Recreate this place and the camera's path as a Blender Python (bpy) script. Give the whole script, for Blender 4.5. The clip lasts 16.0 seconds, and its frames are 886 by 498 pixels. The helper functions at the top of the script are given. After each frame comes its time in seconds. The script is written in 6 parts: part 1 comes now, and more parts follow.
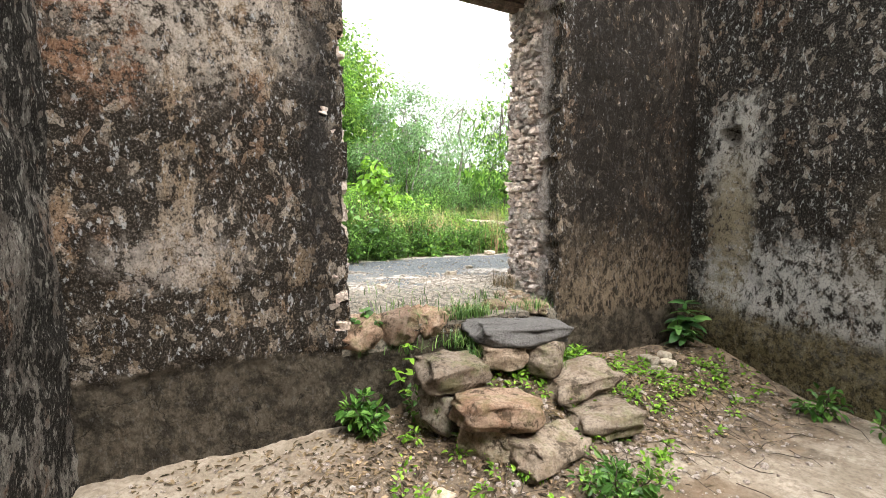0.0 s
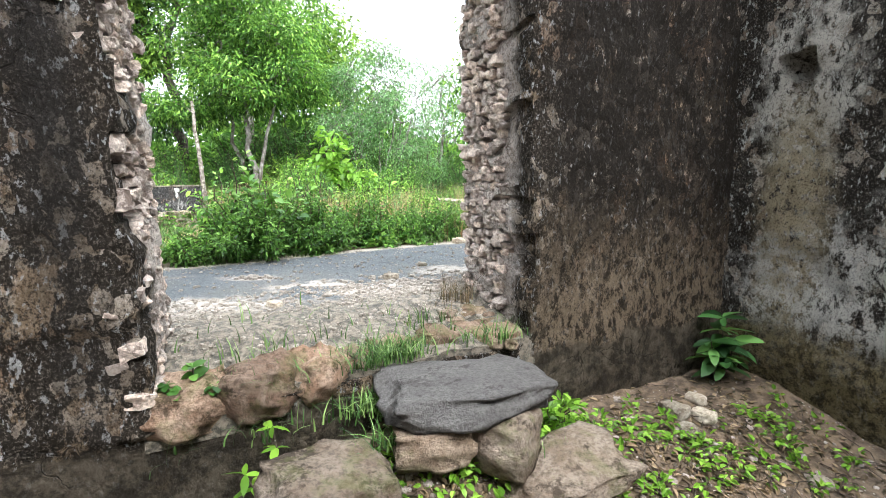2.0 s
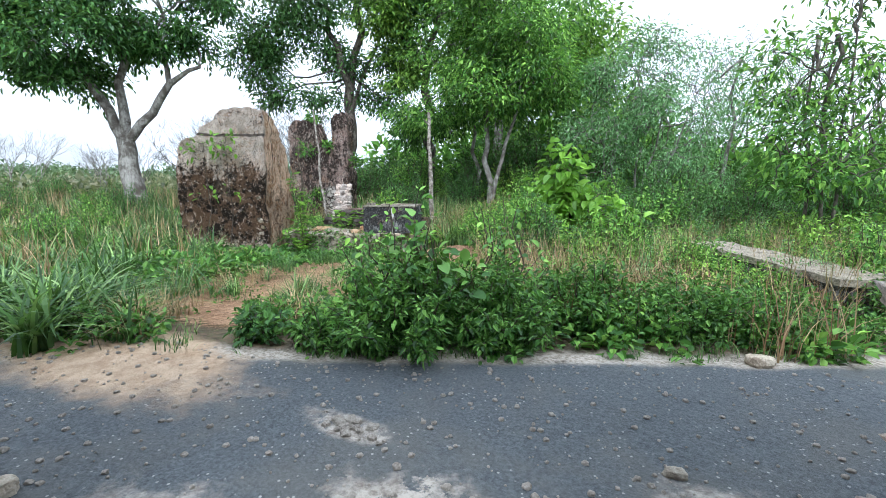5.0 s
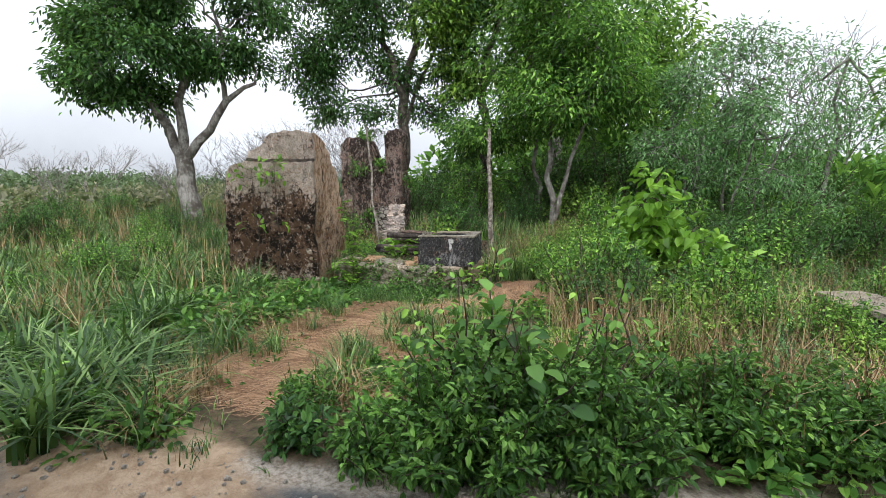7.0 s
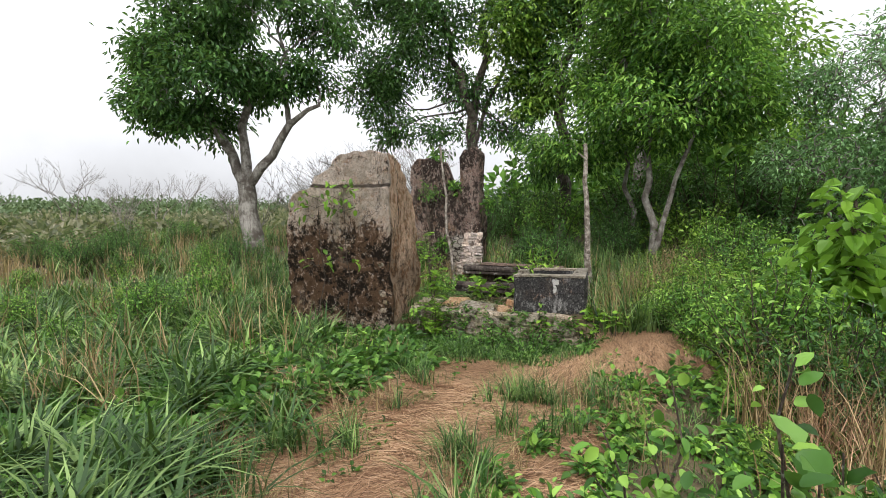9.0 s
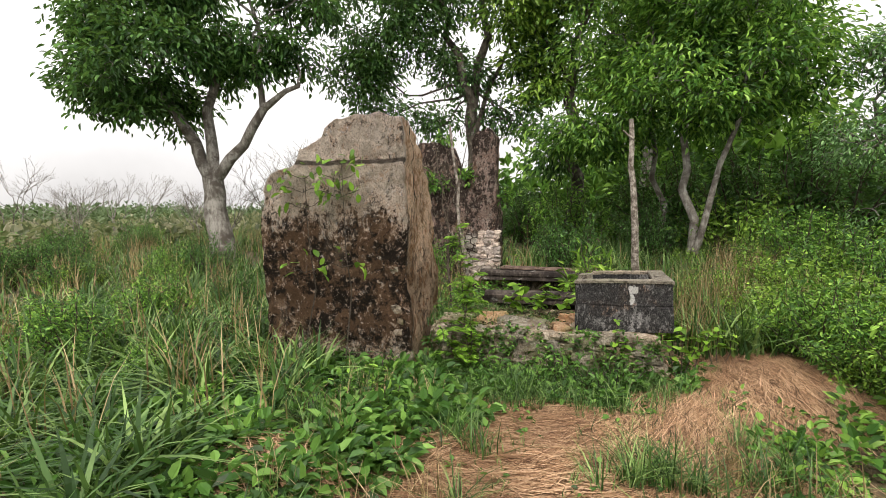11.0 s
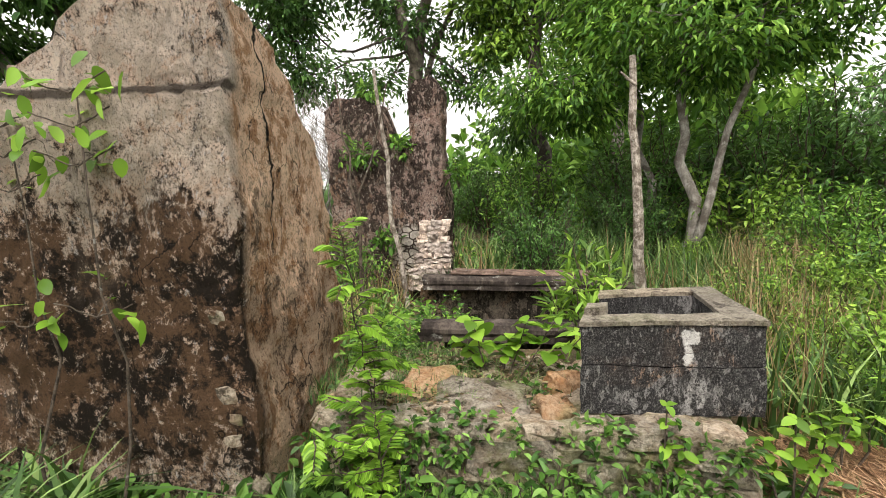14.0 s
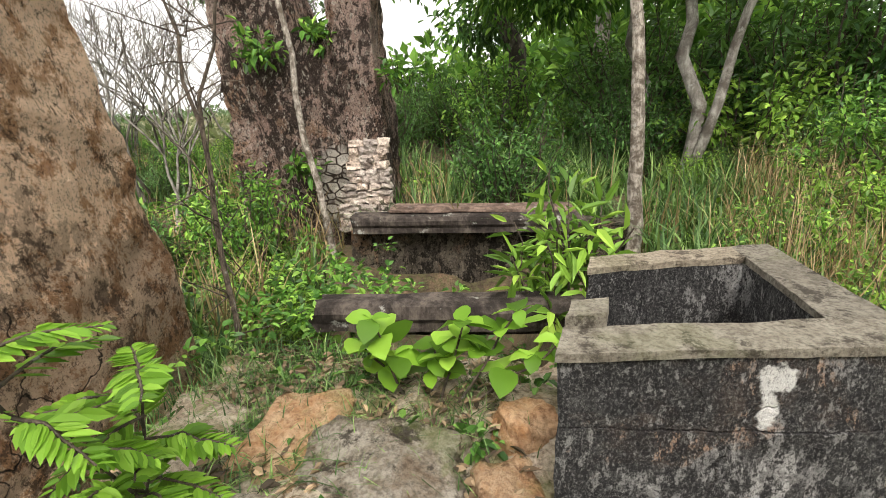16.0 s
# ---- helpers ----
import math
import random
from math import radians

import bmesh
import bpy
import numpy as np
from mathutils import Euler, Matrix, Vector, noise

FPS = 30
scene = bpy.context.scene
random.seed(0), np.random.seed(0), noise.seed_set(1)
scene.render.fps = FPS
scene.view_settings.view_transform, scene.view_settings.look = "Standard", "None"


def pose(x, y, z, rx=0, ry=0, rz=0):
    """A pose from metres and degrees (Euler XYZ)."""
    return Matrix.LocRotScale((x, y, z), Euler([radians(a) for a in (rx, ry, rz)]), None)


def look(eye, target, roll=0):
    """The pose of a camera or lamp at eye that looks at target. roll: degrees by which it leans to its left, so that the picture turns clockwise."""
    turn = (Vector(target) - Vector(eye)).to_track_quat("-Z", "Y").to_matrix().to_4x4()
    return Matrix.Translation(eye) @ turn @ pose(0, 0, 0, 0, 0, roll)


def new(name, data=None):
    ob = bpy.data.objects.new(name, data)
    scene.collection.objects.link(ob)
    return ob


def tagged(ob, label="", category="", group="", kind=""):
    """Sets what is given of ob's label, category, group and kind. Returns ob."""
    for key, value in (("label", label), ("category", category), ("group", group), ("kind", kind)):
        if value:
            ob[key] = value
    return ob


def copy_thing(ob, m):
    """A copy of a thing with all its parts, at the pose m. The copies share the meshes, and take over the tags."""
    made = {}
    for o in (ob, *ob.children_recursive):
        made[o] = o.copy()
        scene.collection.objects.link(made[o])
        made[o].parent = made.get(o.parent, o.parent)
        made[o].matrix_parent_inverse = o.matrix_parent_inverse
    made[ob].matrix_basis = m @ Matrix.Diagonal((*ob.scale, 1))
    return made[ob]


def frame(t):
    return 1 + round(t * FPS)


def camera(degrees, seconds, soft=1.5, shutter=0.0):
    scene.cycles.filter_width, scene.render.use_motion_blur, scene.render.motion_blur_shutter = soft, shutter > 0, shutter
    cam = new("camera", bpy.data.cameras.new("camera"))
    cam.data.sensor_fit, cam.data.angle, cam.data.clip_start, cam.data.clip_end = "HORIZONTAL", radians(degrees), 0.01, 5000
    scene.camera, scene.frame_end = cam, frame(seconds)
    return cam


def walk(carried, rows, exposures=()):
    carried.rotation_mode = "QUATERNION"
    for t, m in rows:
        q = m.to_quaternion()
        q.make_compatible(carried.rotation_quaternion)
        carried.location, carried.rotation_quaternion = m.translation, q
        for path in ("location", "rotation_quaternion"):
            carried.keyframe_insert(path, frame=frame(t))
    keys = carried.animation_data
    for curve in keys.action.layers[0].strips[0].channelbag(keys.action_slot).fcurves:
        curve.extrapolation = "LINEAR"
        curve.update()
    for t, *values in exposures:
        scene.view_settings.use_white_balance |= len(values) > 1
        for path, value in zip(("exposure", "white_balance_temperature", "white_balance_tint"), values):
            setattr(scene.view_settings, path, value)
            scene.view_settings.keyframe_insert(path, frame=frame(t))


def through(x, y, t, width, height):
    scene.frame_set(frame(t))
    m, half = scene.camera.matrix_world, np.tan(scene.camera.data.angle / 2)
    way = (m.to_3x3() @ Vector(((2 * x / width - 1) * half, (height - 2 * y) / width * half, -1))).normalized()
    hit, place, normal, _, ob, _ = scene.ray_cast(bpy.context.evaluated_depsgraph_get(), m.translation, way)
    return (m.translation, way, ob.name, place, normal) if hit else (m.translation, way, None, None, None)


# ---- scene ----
cam = camera(87.9, 16.0, 0.75)
METRES, EYE, TILT, LEAN, TURN = 10.5, 1.53, -6.0, 0.0, 0.0
ROWS = [
    (0.0, 0.0, 0.0, 0.0, -0.0, 0.0, -0.0),
    (0.5, 0.009, 0.0297, 0.0028, -1.5, -1.14, 0.73),
    (1.0, 0.0221, 0.0614, 0.0036, -1.86, -1.9, 1.03),
    (1.5, 0.0313, 0.091, 0.0029, -1.64, -2.31, 1.21),
    (2.0, 0.0412, 0.1297, 0.0099, -0.75, -2.71, 1.17),
    (2.5, 0.0513, 0.1681, 0.0107, 0.56, -3.01, 0.9),
    (3.0, 0.0542, 0.1999, 0.017, 3.95, -3.56, 0.07),
    (3.5, 0.0436, 0.2413, 0.0216, 9.0, -4.05, -0.89),
    (4.0, 0.0388, 0.2662, 0.0393, 15.83, -4.14, -1.92),
    (4.5, 0.036, 0.2926, 0.0546, 24.56, -3.69, -3.07),
    (7.0, -0.0233, 0.3669, 0.102, 35.78, -3.24, -3.98),
    (7.5, -0.0459, 0.3772, 0.1105, 38.3, -3.0, -3.89),
    (8.0, -0.0717, 0.3974, 0.1118, 40.74, -2.46, -3.72),
    (8.5, -0.0988, 0.4119, 0.113, 42.34, -2.0, -3.74),
    (9.0, -0.1337, 0.4251, 0.1154, 42.21, -1.07, -3.69),
    (11.5, -0.286, 0.5217, 0.1028, 37.87, -0.33, -2.44),
    (12.0, -0.3079, 0.5508, 0.1045, 35.88, -0.64, -1.58),
    (12.5, -0.3215, 0.5777, 0.1091, 34.59, -1.02, -0.96),
    (13.0, -0.33, 0.6075, 0.1133, 34.3, -1.32, -0.95),
    (13.5, -0.3402, 0.632, 0.1147, 34.59, -1.78, -1.38),
    (14.0, -0.353, 0.6592, 0.1188, 34.39, -2.01, -1.63),
    (14.5, -0.3612, 0.6897, 0.1178, 36.05, -4.36, -1.25),
    (15.0, -0.3678, 0.717, 0.1217, 37.27, -7.54, -1.17),
    (15.5, -0.3799, 0.7445, 0.1207, 36.02, -9.6, -1.26),
    (16.0, -0.3877, 0.7649, 0.1238, 31.46, -12.13, -0.27),
]
EXPOSURES = [(0.0, 1.85, 6500, 10), (1.0, 1.85, 6300, 9), (2.0, 1.88, 6000, 9), (3.0, 1.85, 5650, 8), (3.7, 1.7, 5450, 8), (4.5, 1.24, 5250, 8), (5.5, 0.7, 5700, 7), (7.0, 0.44, 6000, 11), (9.0, 0.44, 6350, 12), (12.0, 0.63, 6850, 13), (14.0, 0.93, 6850, 13), (16.0, 0.98, 6800, 11)]
walk(cam, [(t, pose(0, 0, EYE, TILT, LEAN, TURN) @ pose(METRES * x, METRES * y, METRES * z, 90 + pitch, roll, yaw)) for t, x, y, z, yaw, pitch, roll in ROWS], EXPOSURES)

# ---- light ----
world = bpy.data.worlds.new("overcast_sky")
scene.world = world
world.use_nodes = True
wn, wl = world.node_tree.nodes, world.node_tree.links
bg = wn["Background"]
sky = wn.new("ShaderNodeTexSky")
sky.sky_type = "NISHITA"
sky.sun_disc = False
sky.sun_elevation, sky.sun_rotation = radians(56), radians(143)
sky.air_density, sky.dust_density, sky.ozone_density = 1.2, 4.0, 1.0
grey = wn.new("ShaderNodeHueSaturation")
grey.inputs["Saturation"].default_value = 0.22
wl.new(sky.outputs[0], grey.inputs["Color"])
cloud_map = wn.new("ShaderNodeTexCoord")
cloud = wn.new("ShaderNodeTexNoise")
cloud.inputs["Scale"].default_value, cloud.inputs["Detail"].default_value = 3.0, 6.0
wl.new(cloud_map.outputs["Generated"], cloud.inputs["Vector"])
cloud_mix = wn.new("ShaderNodeMix")
cloud_mix.data_type = "RGBA"
cloud_mix.inputs[7].default_value = (8.3, 8.4, 8.5, 1)
cloud_ramp = wn.new("ShaderNodeMapRange")
cloud_ramp.inputs[1].default_value, cloud_ramp.inputs[2].default_value = 0.3, 0.7
cloud_ramp.inputs[3].default_value, cloud_ramp.inputs[4].default_value = 0.55, 0.95
wl.new(cloud.outputs[0], cloud_ramp.inputs[0])
wl.new(cloud_ramp.outputs[0], cloud_mix.inputs[0])
wl.new(grey.outputs[0], cloud_mix.inputs[6])
dome = wn.new("ShaderNodeSeparateXYZ")
wl.new(cloud_map.outputs["Generated"], dome.inputs[0])
lift = wn.new("ShaderNodeMapRange")
lift.inputs[1].default_value, lift.inputs[2].default_value = 0.0, 1.0
lift.inputs[3].default_value, lift.inputs[4].default_value = 0.70, 1.75
wl.new(dome.outputs[2], lift.inputs[0])
overcast = wn.new("ShaderNodeVectorMath")
overcast.operation = "SCALE"
wl.new(cloud_mix.outputs[2], overcast.inputs[0])
wl.new(lift.outputs[0], overcast.inputs["Scale"])
wl.new(overcast.outputs[0], bg.inputs[0])
bg.inputs[1].default_value = 0.13
sun_lamp = bpy.data.lights.new("sun", "SUN")
sun_lamp.energy, sun_lamp.angle, sun_lamp.color = 1.5, radians(20), (1.0, 0.96, 0.9)
sun_ob = new("sun", sun_lamp)
sun_ob.matrix_world = look((9, -12, 22), (0, 0, 0))

# ---- node helpers ----


class Nodes:
    def __init__(self, name):
        self.m = bpy.data.materials.new(name)
        self.m.use_nodes = True
        self.t = self.m.node_tree
        self.n, self.l = self.t.nodes, self.t.links
        self.bsdf = self.n["Principled BSDF"]
        self.out = self.n["Material Output"]
        self.co = self.n.new("ShaderNodeTexCoord").outputs["Object"]

    def put(self, socket, value):
        if isinstance(value, (int, float)):
            socket.default_value = value
        elif isinstance(value, (tuple, list)):
            socket.default_value = (*value, 1)[:4] if len(value) == 3 and socket.type == "RGBA" else value
        else:
            self.l.new(value, socket)

    def scaled(self, sx, sy, sz, vec=None):
        k = self.n.new("ShaderNodeMapping")
        k.inputs["Scale"].default_value = (sx, sy, sz)
        self.l.new(vec or self.co, k.inputs["Vector"])
        return k.outputs[0]

    def noise(self, scale, detail=4, rough=0.6, vec=None, distort=0.0):
        k = self.n.new("ShaderNodeTexNoise")
        k.inputs["Scale"].default_value, k.inputs["Detail"].default_value = scale, detail
        k.inputs["Roughness"].default_value, k.inputs["Distortion"].default_value = rough, distort
        self.l.new(vec or self.co, k.inputs["Vector"])
        return k.outputs[0]

    def voronoi(self, scale, feature="F1", vec=None, rand=1.0):
        k = self.n.new("ShaderNodeTexVoronoi")
        k.feature = feature
        k.inputs["Scale"].default_value, k.inputs["Randomness"].default_value = scale, rand
        self.l.new(vec or self.co, k.inputs["Vector"])
        return k.outputs

    def step(self, fac, lo, hi, a=0.0, b=1.0):
        k = self.n.new("ShaderNodeMapRange")
        k.interpolation_type = "SMOOTHSTEP"
        self.put(k.inputs[0], fac)
        for i, v in enumerate((lo, hi, a, b)):
            k.inputs[i + 1].default_value = v
        return k.outputs[0]

    def math(self, op, a, b=0.0, c=0.0):
        k = self.n.new("ShaderNodeMath")
        k.operation = op
        for i, v in enumerate((a, b, c)):
            self.put(k.inputs[i], v)
        return k.outputs[0]

    def mix(self, fac, a, b, mode="MIX"):
        k = self.n.new("ShaderNodeMix")
        k.data_type, k.blend_type = "RGBA", mode
        self.put(k.inputs[0], fac)
        self.put(k.inputs[6], a)
        self.put(k.inputs[7], b)
        return k.outputs[2]

    def ramp(self, fac, stops):
        k = self.n.new("ShaderNodeValToRGB")
        el = k.color_ramp.elements
        while len(el) < len(stops):
            el.new(0.5)
        for e, (p, c) in zip(el, stops):
            e.position, e.color = p, (*c, 1)
        self.put(k.inputs[0], fac)
        return k.outputs[0]

    def xyz(self, vec=None):
        k = self.n.new("ShaderNodeSeparateXYZ")
        self.l.new(vec or self.co, k.inputs[0])
        return k.outputs

    def blob(self, centre, radii, soft=0.35, wobble=0.5, scale=5.0):
        """1 inside an ellipsoid with a ragged edge, 0 outside."""
        sub = self.n.new("ShaderNodeVectorMath")
        sub.operation = "SUBTRACT"
        self.l.new(self.co, sub.inputs[0])
        sub.inputs[1].default_value = centre
        div = self.n.new("ShaderNodeVectorMath")
        div.operation = "DIVIDE"
        self.l.new(sub.outputs[0], div.inputs[0])
        div.inputs[1].default_value = radii
        ln = self.n.new("ShaderNodeVectorMath")
        ln.operation = "LENGTH"
        self.l.new(div.outputs[0], ln.inputs[0])
        d = self.math("ADD", ln.outputs["Value"], self.math("MULTIPLY", self.math("SUBTRACT", self.noise(scale, 5, 0.65), 0.5), wobble * 2))
        return self.step(d, 1.0 + soft, 1.0 - soft)

    def bump(self, height, strength=0.5, distance=0.02, normal=None):
        k = self.n.new("ShaderNodeBump")
        k.inputs["Strength"].default_value, k.inputs["Distance"].default_value = strength, distance
        self.put(k.inputs["Height"], height)
        if normal is not None:
            self.l.new(normal, k.inputs["Normal"])
        return k.outputs[0]

    def done(self, colour, rough=0.9, normal=None, specular=0.3):
        self.put(self.bsdf.inputs["Base Color"], colour)
        self.put(self.bsdf.inputs["Roughness"], rough)
        self.put(self.bsdf.inputs["Specular IOR Level"], specular)
        if normal is not None:
            self.l.new(normal, self.bsdf.inputs["Normal"])
        return self.m


# ---- materials ----


def plaster(name, pale, mid, dark, mould, streak=0.4, wet=None, extra=None, crack=0.35, grain=1.0, size=1.0, flaky=1.0):
    """Old lime plaster on rubble: flaked pale and brown patches, black mould in runs and specks, cracks."""
    k = Nodes(name)
    warp = k.n.new("ShaderNodeVectorMath")
    warp.operation = "MULTIPLY_ADD"
    shift = k.n.new("ShaderNodeTexNoise")
    shift.inputs["Scale"].default_value, shift.inputs["Detail"].default_value = 7.0, 5.0
    k.l.new(k.co, shift.inputs["Vector"])
    k.l.new(shift.outputs["Color"], warp.inputs[0])
    warp.inputs[1].default_value = (0.16, 0.16, 0.22)
    k.l.new(k.co, warp.inputs[2])
    bent_co = warp.outputs[0]
    big = k.noise(1.2 * size, 5, 0.6)
    patch = k.noise(5.0 * size, 9, 0.76, k.scaled(1, 1, 0.6), 0.5)
    fine = k.noise(24 * size, 8, 0.8, k.scaled(1, 1, 0.6))
    run = k.noise(10 * size, 7, 0.72, k.scaled(1, 1, 0.2), 0.3)
    cell = k.voronoi(9.0, "F1", k.scaled(1, 1, 0.75, bent_co))
    flake = k.voronoi(22.0, "F1", k.scaled(1, 1, 0.7, bent_co))
    base = k.mix(k.step(patch, 0.46, 0.53), mid, pale)
    base = k.mix(k.math("MULTIPLY", k.step(fine, 0.56, 0.46), 0.5), base, mid)
    base = k.mix(k.math("MULTIPLY", k.step(k.noise(2.3, 6, 0.65, None, 0.8), 0.52, 0.60), 0.7), base, (0.36, 0.21, 0.125))
    tone = k.n.new("ShaderNodeSeparateColor")
    k.l.new(cell[1], tone.inputs[0])
    base = k.mix(k.math("MULTIPLY", k.step(tone.outputs[0], 0.55, 0.8), 0.45 * flaky), base, pale)
    base = k.mix(k.math("MULTIPLY", k.step(tone.outputs[1], 0.6, 0.9), 0.5 * flaky), base, mid)
    m = k.math("ADD", k.math("MULTIPLY", big, 0.34), k.math("MULTIPLY", patch, 0.40))
    m = k.math("ADD", m, k.math("MULTIPLY", run, 0.12 + streak * 0.2))
    m = k.math("ADD", m, k.math("MULTIPLY", fine, 0.15))
    mid_m = 0.5 * (0.34 + 0.40 + 0.12 + streak * 0.2 + 0.15) + (0.5 - mould) * 0.26
    m = k.step(m, mid_m - 0.012, mid_m + 0.014)
    tone2 = k.n.new("ShaderNodeSeparateColor")
    k.l.new(flake[1], tone2.inputs[0])
    m = k.math("MULTIPLY", m, k.step(tone2.outputs[0], 0.92, 0.7, 1.0 - 0.65 * flaky, 1.0))
    col = k.mix(k.math("MULTIPLY", m, 0.96), base, tuple(c * 0.7 for c in dark))
    pit = k.step(k.noise(26, 8, 0.8, k.scaled(1, 1, 0.8)), 0.46, 0.42)
    col = k.mix(k.math("MULTIPLY", pit, 0.9), col, tuple(c * 0.6 for c in dark))
    speck = k.step(k.noise(38, 6, 0.7, k.scaled(1, 1, 0.55)), 0.575, 0.615)
    col = k.mix(k.math("MULTIPLY", speck, 0.2 + 0.5 * flaky), col, tuple(min(0.62, c * 1.25) for c in pale))
    dust = k.noise(95 * size ** 0.5, 6, 0.8, k.scaled(1, 1, 0.8))
    col = k.mix(k.math("MULTIPLY", k.step(dust, 0.478, 0.43), 0.48), col, tuple(c * 0.7 for c in dark))
    col = k.mix(k.math("MULTIPLY", k.step(dust, 0.54, 0.58), 0.22), col, pale)
    if extra:
        col = extra(k, col, base)
        col = k.mix(k.math("MULTIPLY", k.step(dust, 0.465, 0.42), 0.5), col, tuple(c * 0.7 for c in dark))
    if wet is not None:
        height, shade = wet
        z = k.math("ADD", k.xyz()[2], k.math("MULTIPLY", k.math("SUBTRACT", k.noise(2.2, 6, 0.7), 0.5), 0.35))
        wetted = k.mix(k.step(k.noise(9, 8, 0.75), 0.4, 0.62), shade, tuple(c * 3.6 for c in shade))
        col = k.mix(k.math("MULTIPLY", k.step(z, height + 0.03, height - 0.03), 0.9), col, wetted)
    edge = k.voronoi(3.1, "DISTANCE_TO_EDGE", k.scaled(1, 1, 0.7, bent_co))[0]
    line = k.math("MULTIPLY", k.step(edge, 0.010, 0.002), k.step(k.noise(1.7, 3), 0.48, 0.56))
    col = k.mix(k.math("MULTIPLY", line, min(1.0, crack * 1.8)), col, (0.012, 0.01, 0.008))
    lump = k.math("ADD", k.noise(15, 9, 0.75, k.scaled(1, 1, 0.65)), k.math("MULTIPLY", k.noise(60, 5, 0.75), 0.45))
    lump = k.math("ADD", lump, k.math("MULTIPLY", flake[0], -0.35))
    lump = k.math("ADD", lump, k.math("MULTIPLY", pit, -0.25))
    lump = k.math("ADD", lump, k.math("MULTIPLY", tone2.outputs[1], 0.30 * flaky))
    lump = k.math("ADD", lump, k.math("MULTIPLY", tone.outputs[2], 0.45 * flaky))
    lump = k.math("ADD", lump, k.math("MULTIPLY", line, -0.5))
    lump = k.math("ADD", lump, k.math("MULTIPLY", dust, 0.30))
    return k.done(col, k.step(fine, 0.2, 0.9, 0.72, 0.98), k.bump(lump, 1.0 * grain, 0.10), 0.08)


def stone(name, pale, mid, dark, scale=6.0, moss=0.0, rough=0.88):
    k = Nodes(name)
    info = k.n.new("ShaderNodeObjectInfo").outputs["Random"]
    where = k.n.new("ShaderNodeNewGeometry").outputs["Position"]
    a = k.noise(scale, 8, 0.7, where, 0.5)
    b = k.noise(scale * 6, 6, 0.7, where)
    col = k.mix(k.step(a, 0.32, 0.66), mid, pale)
    col = k.mix(k.step(b, 0.60, 0.34), col, k.mix(0.55, col, dark))
    col = k.mix(k.step(k.noise(scale * 0.8, 7, 0.75, where), 0.53, 0.62, 0.0, 0.85), col, dark)
    col = k.mix(1.0, col, k.ramp(info, [(0.0, (0.62, 0.6, 0.58)), (0.5, (0.95, 0.92, 0.88)), (1.0, (1.15, 1.05, 0.95))]), "MULTIPLY")
    if moss:
        col = k.mix(k.math("MULTIPLY", k.step(k.noise(5, 5, 0.7, where), 0.5, 0.62), moss), col, (0.13, 0.16, 0.04))
    h = k.math("ADD", k.noise(scale * 4, 8, 0.72, where), k.math("MULTIPLY", k.noise(scale * 14, 4, 0.7, where), 0.4))
    return k.done(col, rough, k.bump(h, 1.0, 0.03), 0.12)


def leaf(name, a, b, c, shine=0.45, through=0.27):
    """Leaves: three tones from leaf to leaf, some light coming through, a waxy gloss."""
    k = Nodes(name)
    geo = k.n.new("ShaderNodeNewGeometry")
    col = k.ramp(geo.outputs["Random Per Island"], [(0.0, tuple(v * 0.3 for v in a)), (0.25, tuple(v * 0.8 for v in a)), (0.58, b), (0.88, c), (1.0, tuple(v * 1.35 for v in c))])
    big = k.noise(1.3, 3, 0.5, geo.outputs["Position"])
    col = k.mix(k.step(big, 0.38, 0.62, 0.0, 0.4), col, tuple(v * 0.8 for v in a))
    k.done(col, shine, None, 0.28)
    tr = k.n.new("ShaderNodeBsdfTranslucent")
    k.l.new(k.mix(0.35, col, (0.36, 0.60, 0.09)), tr.inputs[0])
    mx = k.n.new("ShaderNodeMixShader")
    mx.inputs[0].default_value = through
    k.l.new(k.bsdf.outputs[0], mx.inputs[1])
    k.l.new(tr.outputs[0], mx.inputs[2])
    k.l.new(mx.outputs[0], k.out.inputs[0])
    return k.m


def bark(name, pale, dark, scale=5.0):
    k = Nodes(name)
    where = k.n.new("ShaderNodeNewGeometry").outputs["Position"]
    v = k.scaled(1, 1, 0.25, where)
    a = k.noise(scale, 7, 0.7, where, 0.4)
    g = k.noise(scale * 5, 6, 0.7, v)
    col = k.mix(k.step(a, 0.38, 0.62), dark, pale)
    col = k.mix(k.step(g, 0.58, 0.36, 0.0, 0.7), col, dark)
    col = k.mix(k.step(k.noise(scale * 1.4, 5, 0.7, where), 0.6, 0.68, 0, 0.55), col, (0.42, 0.42, 0.38))
    return k.done(col, 0.92, k.bump(g, 0.8, 0.02), 0.2)


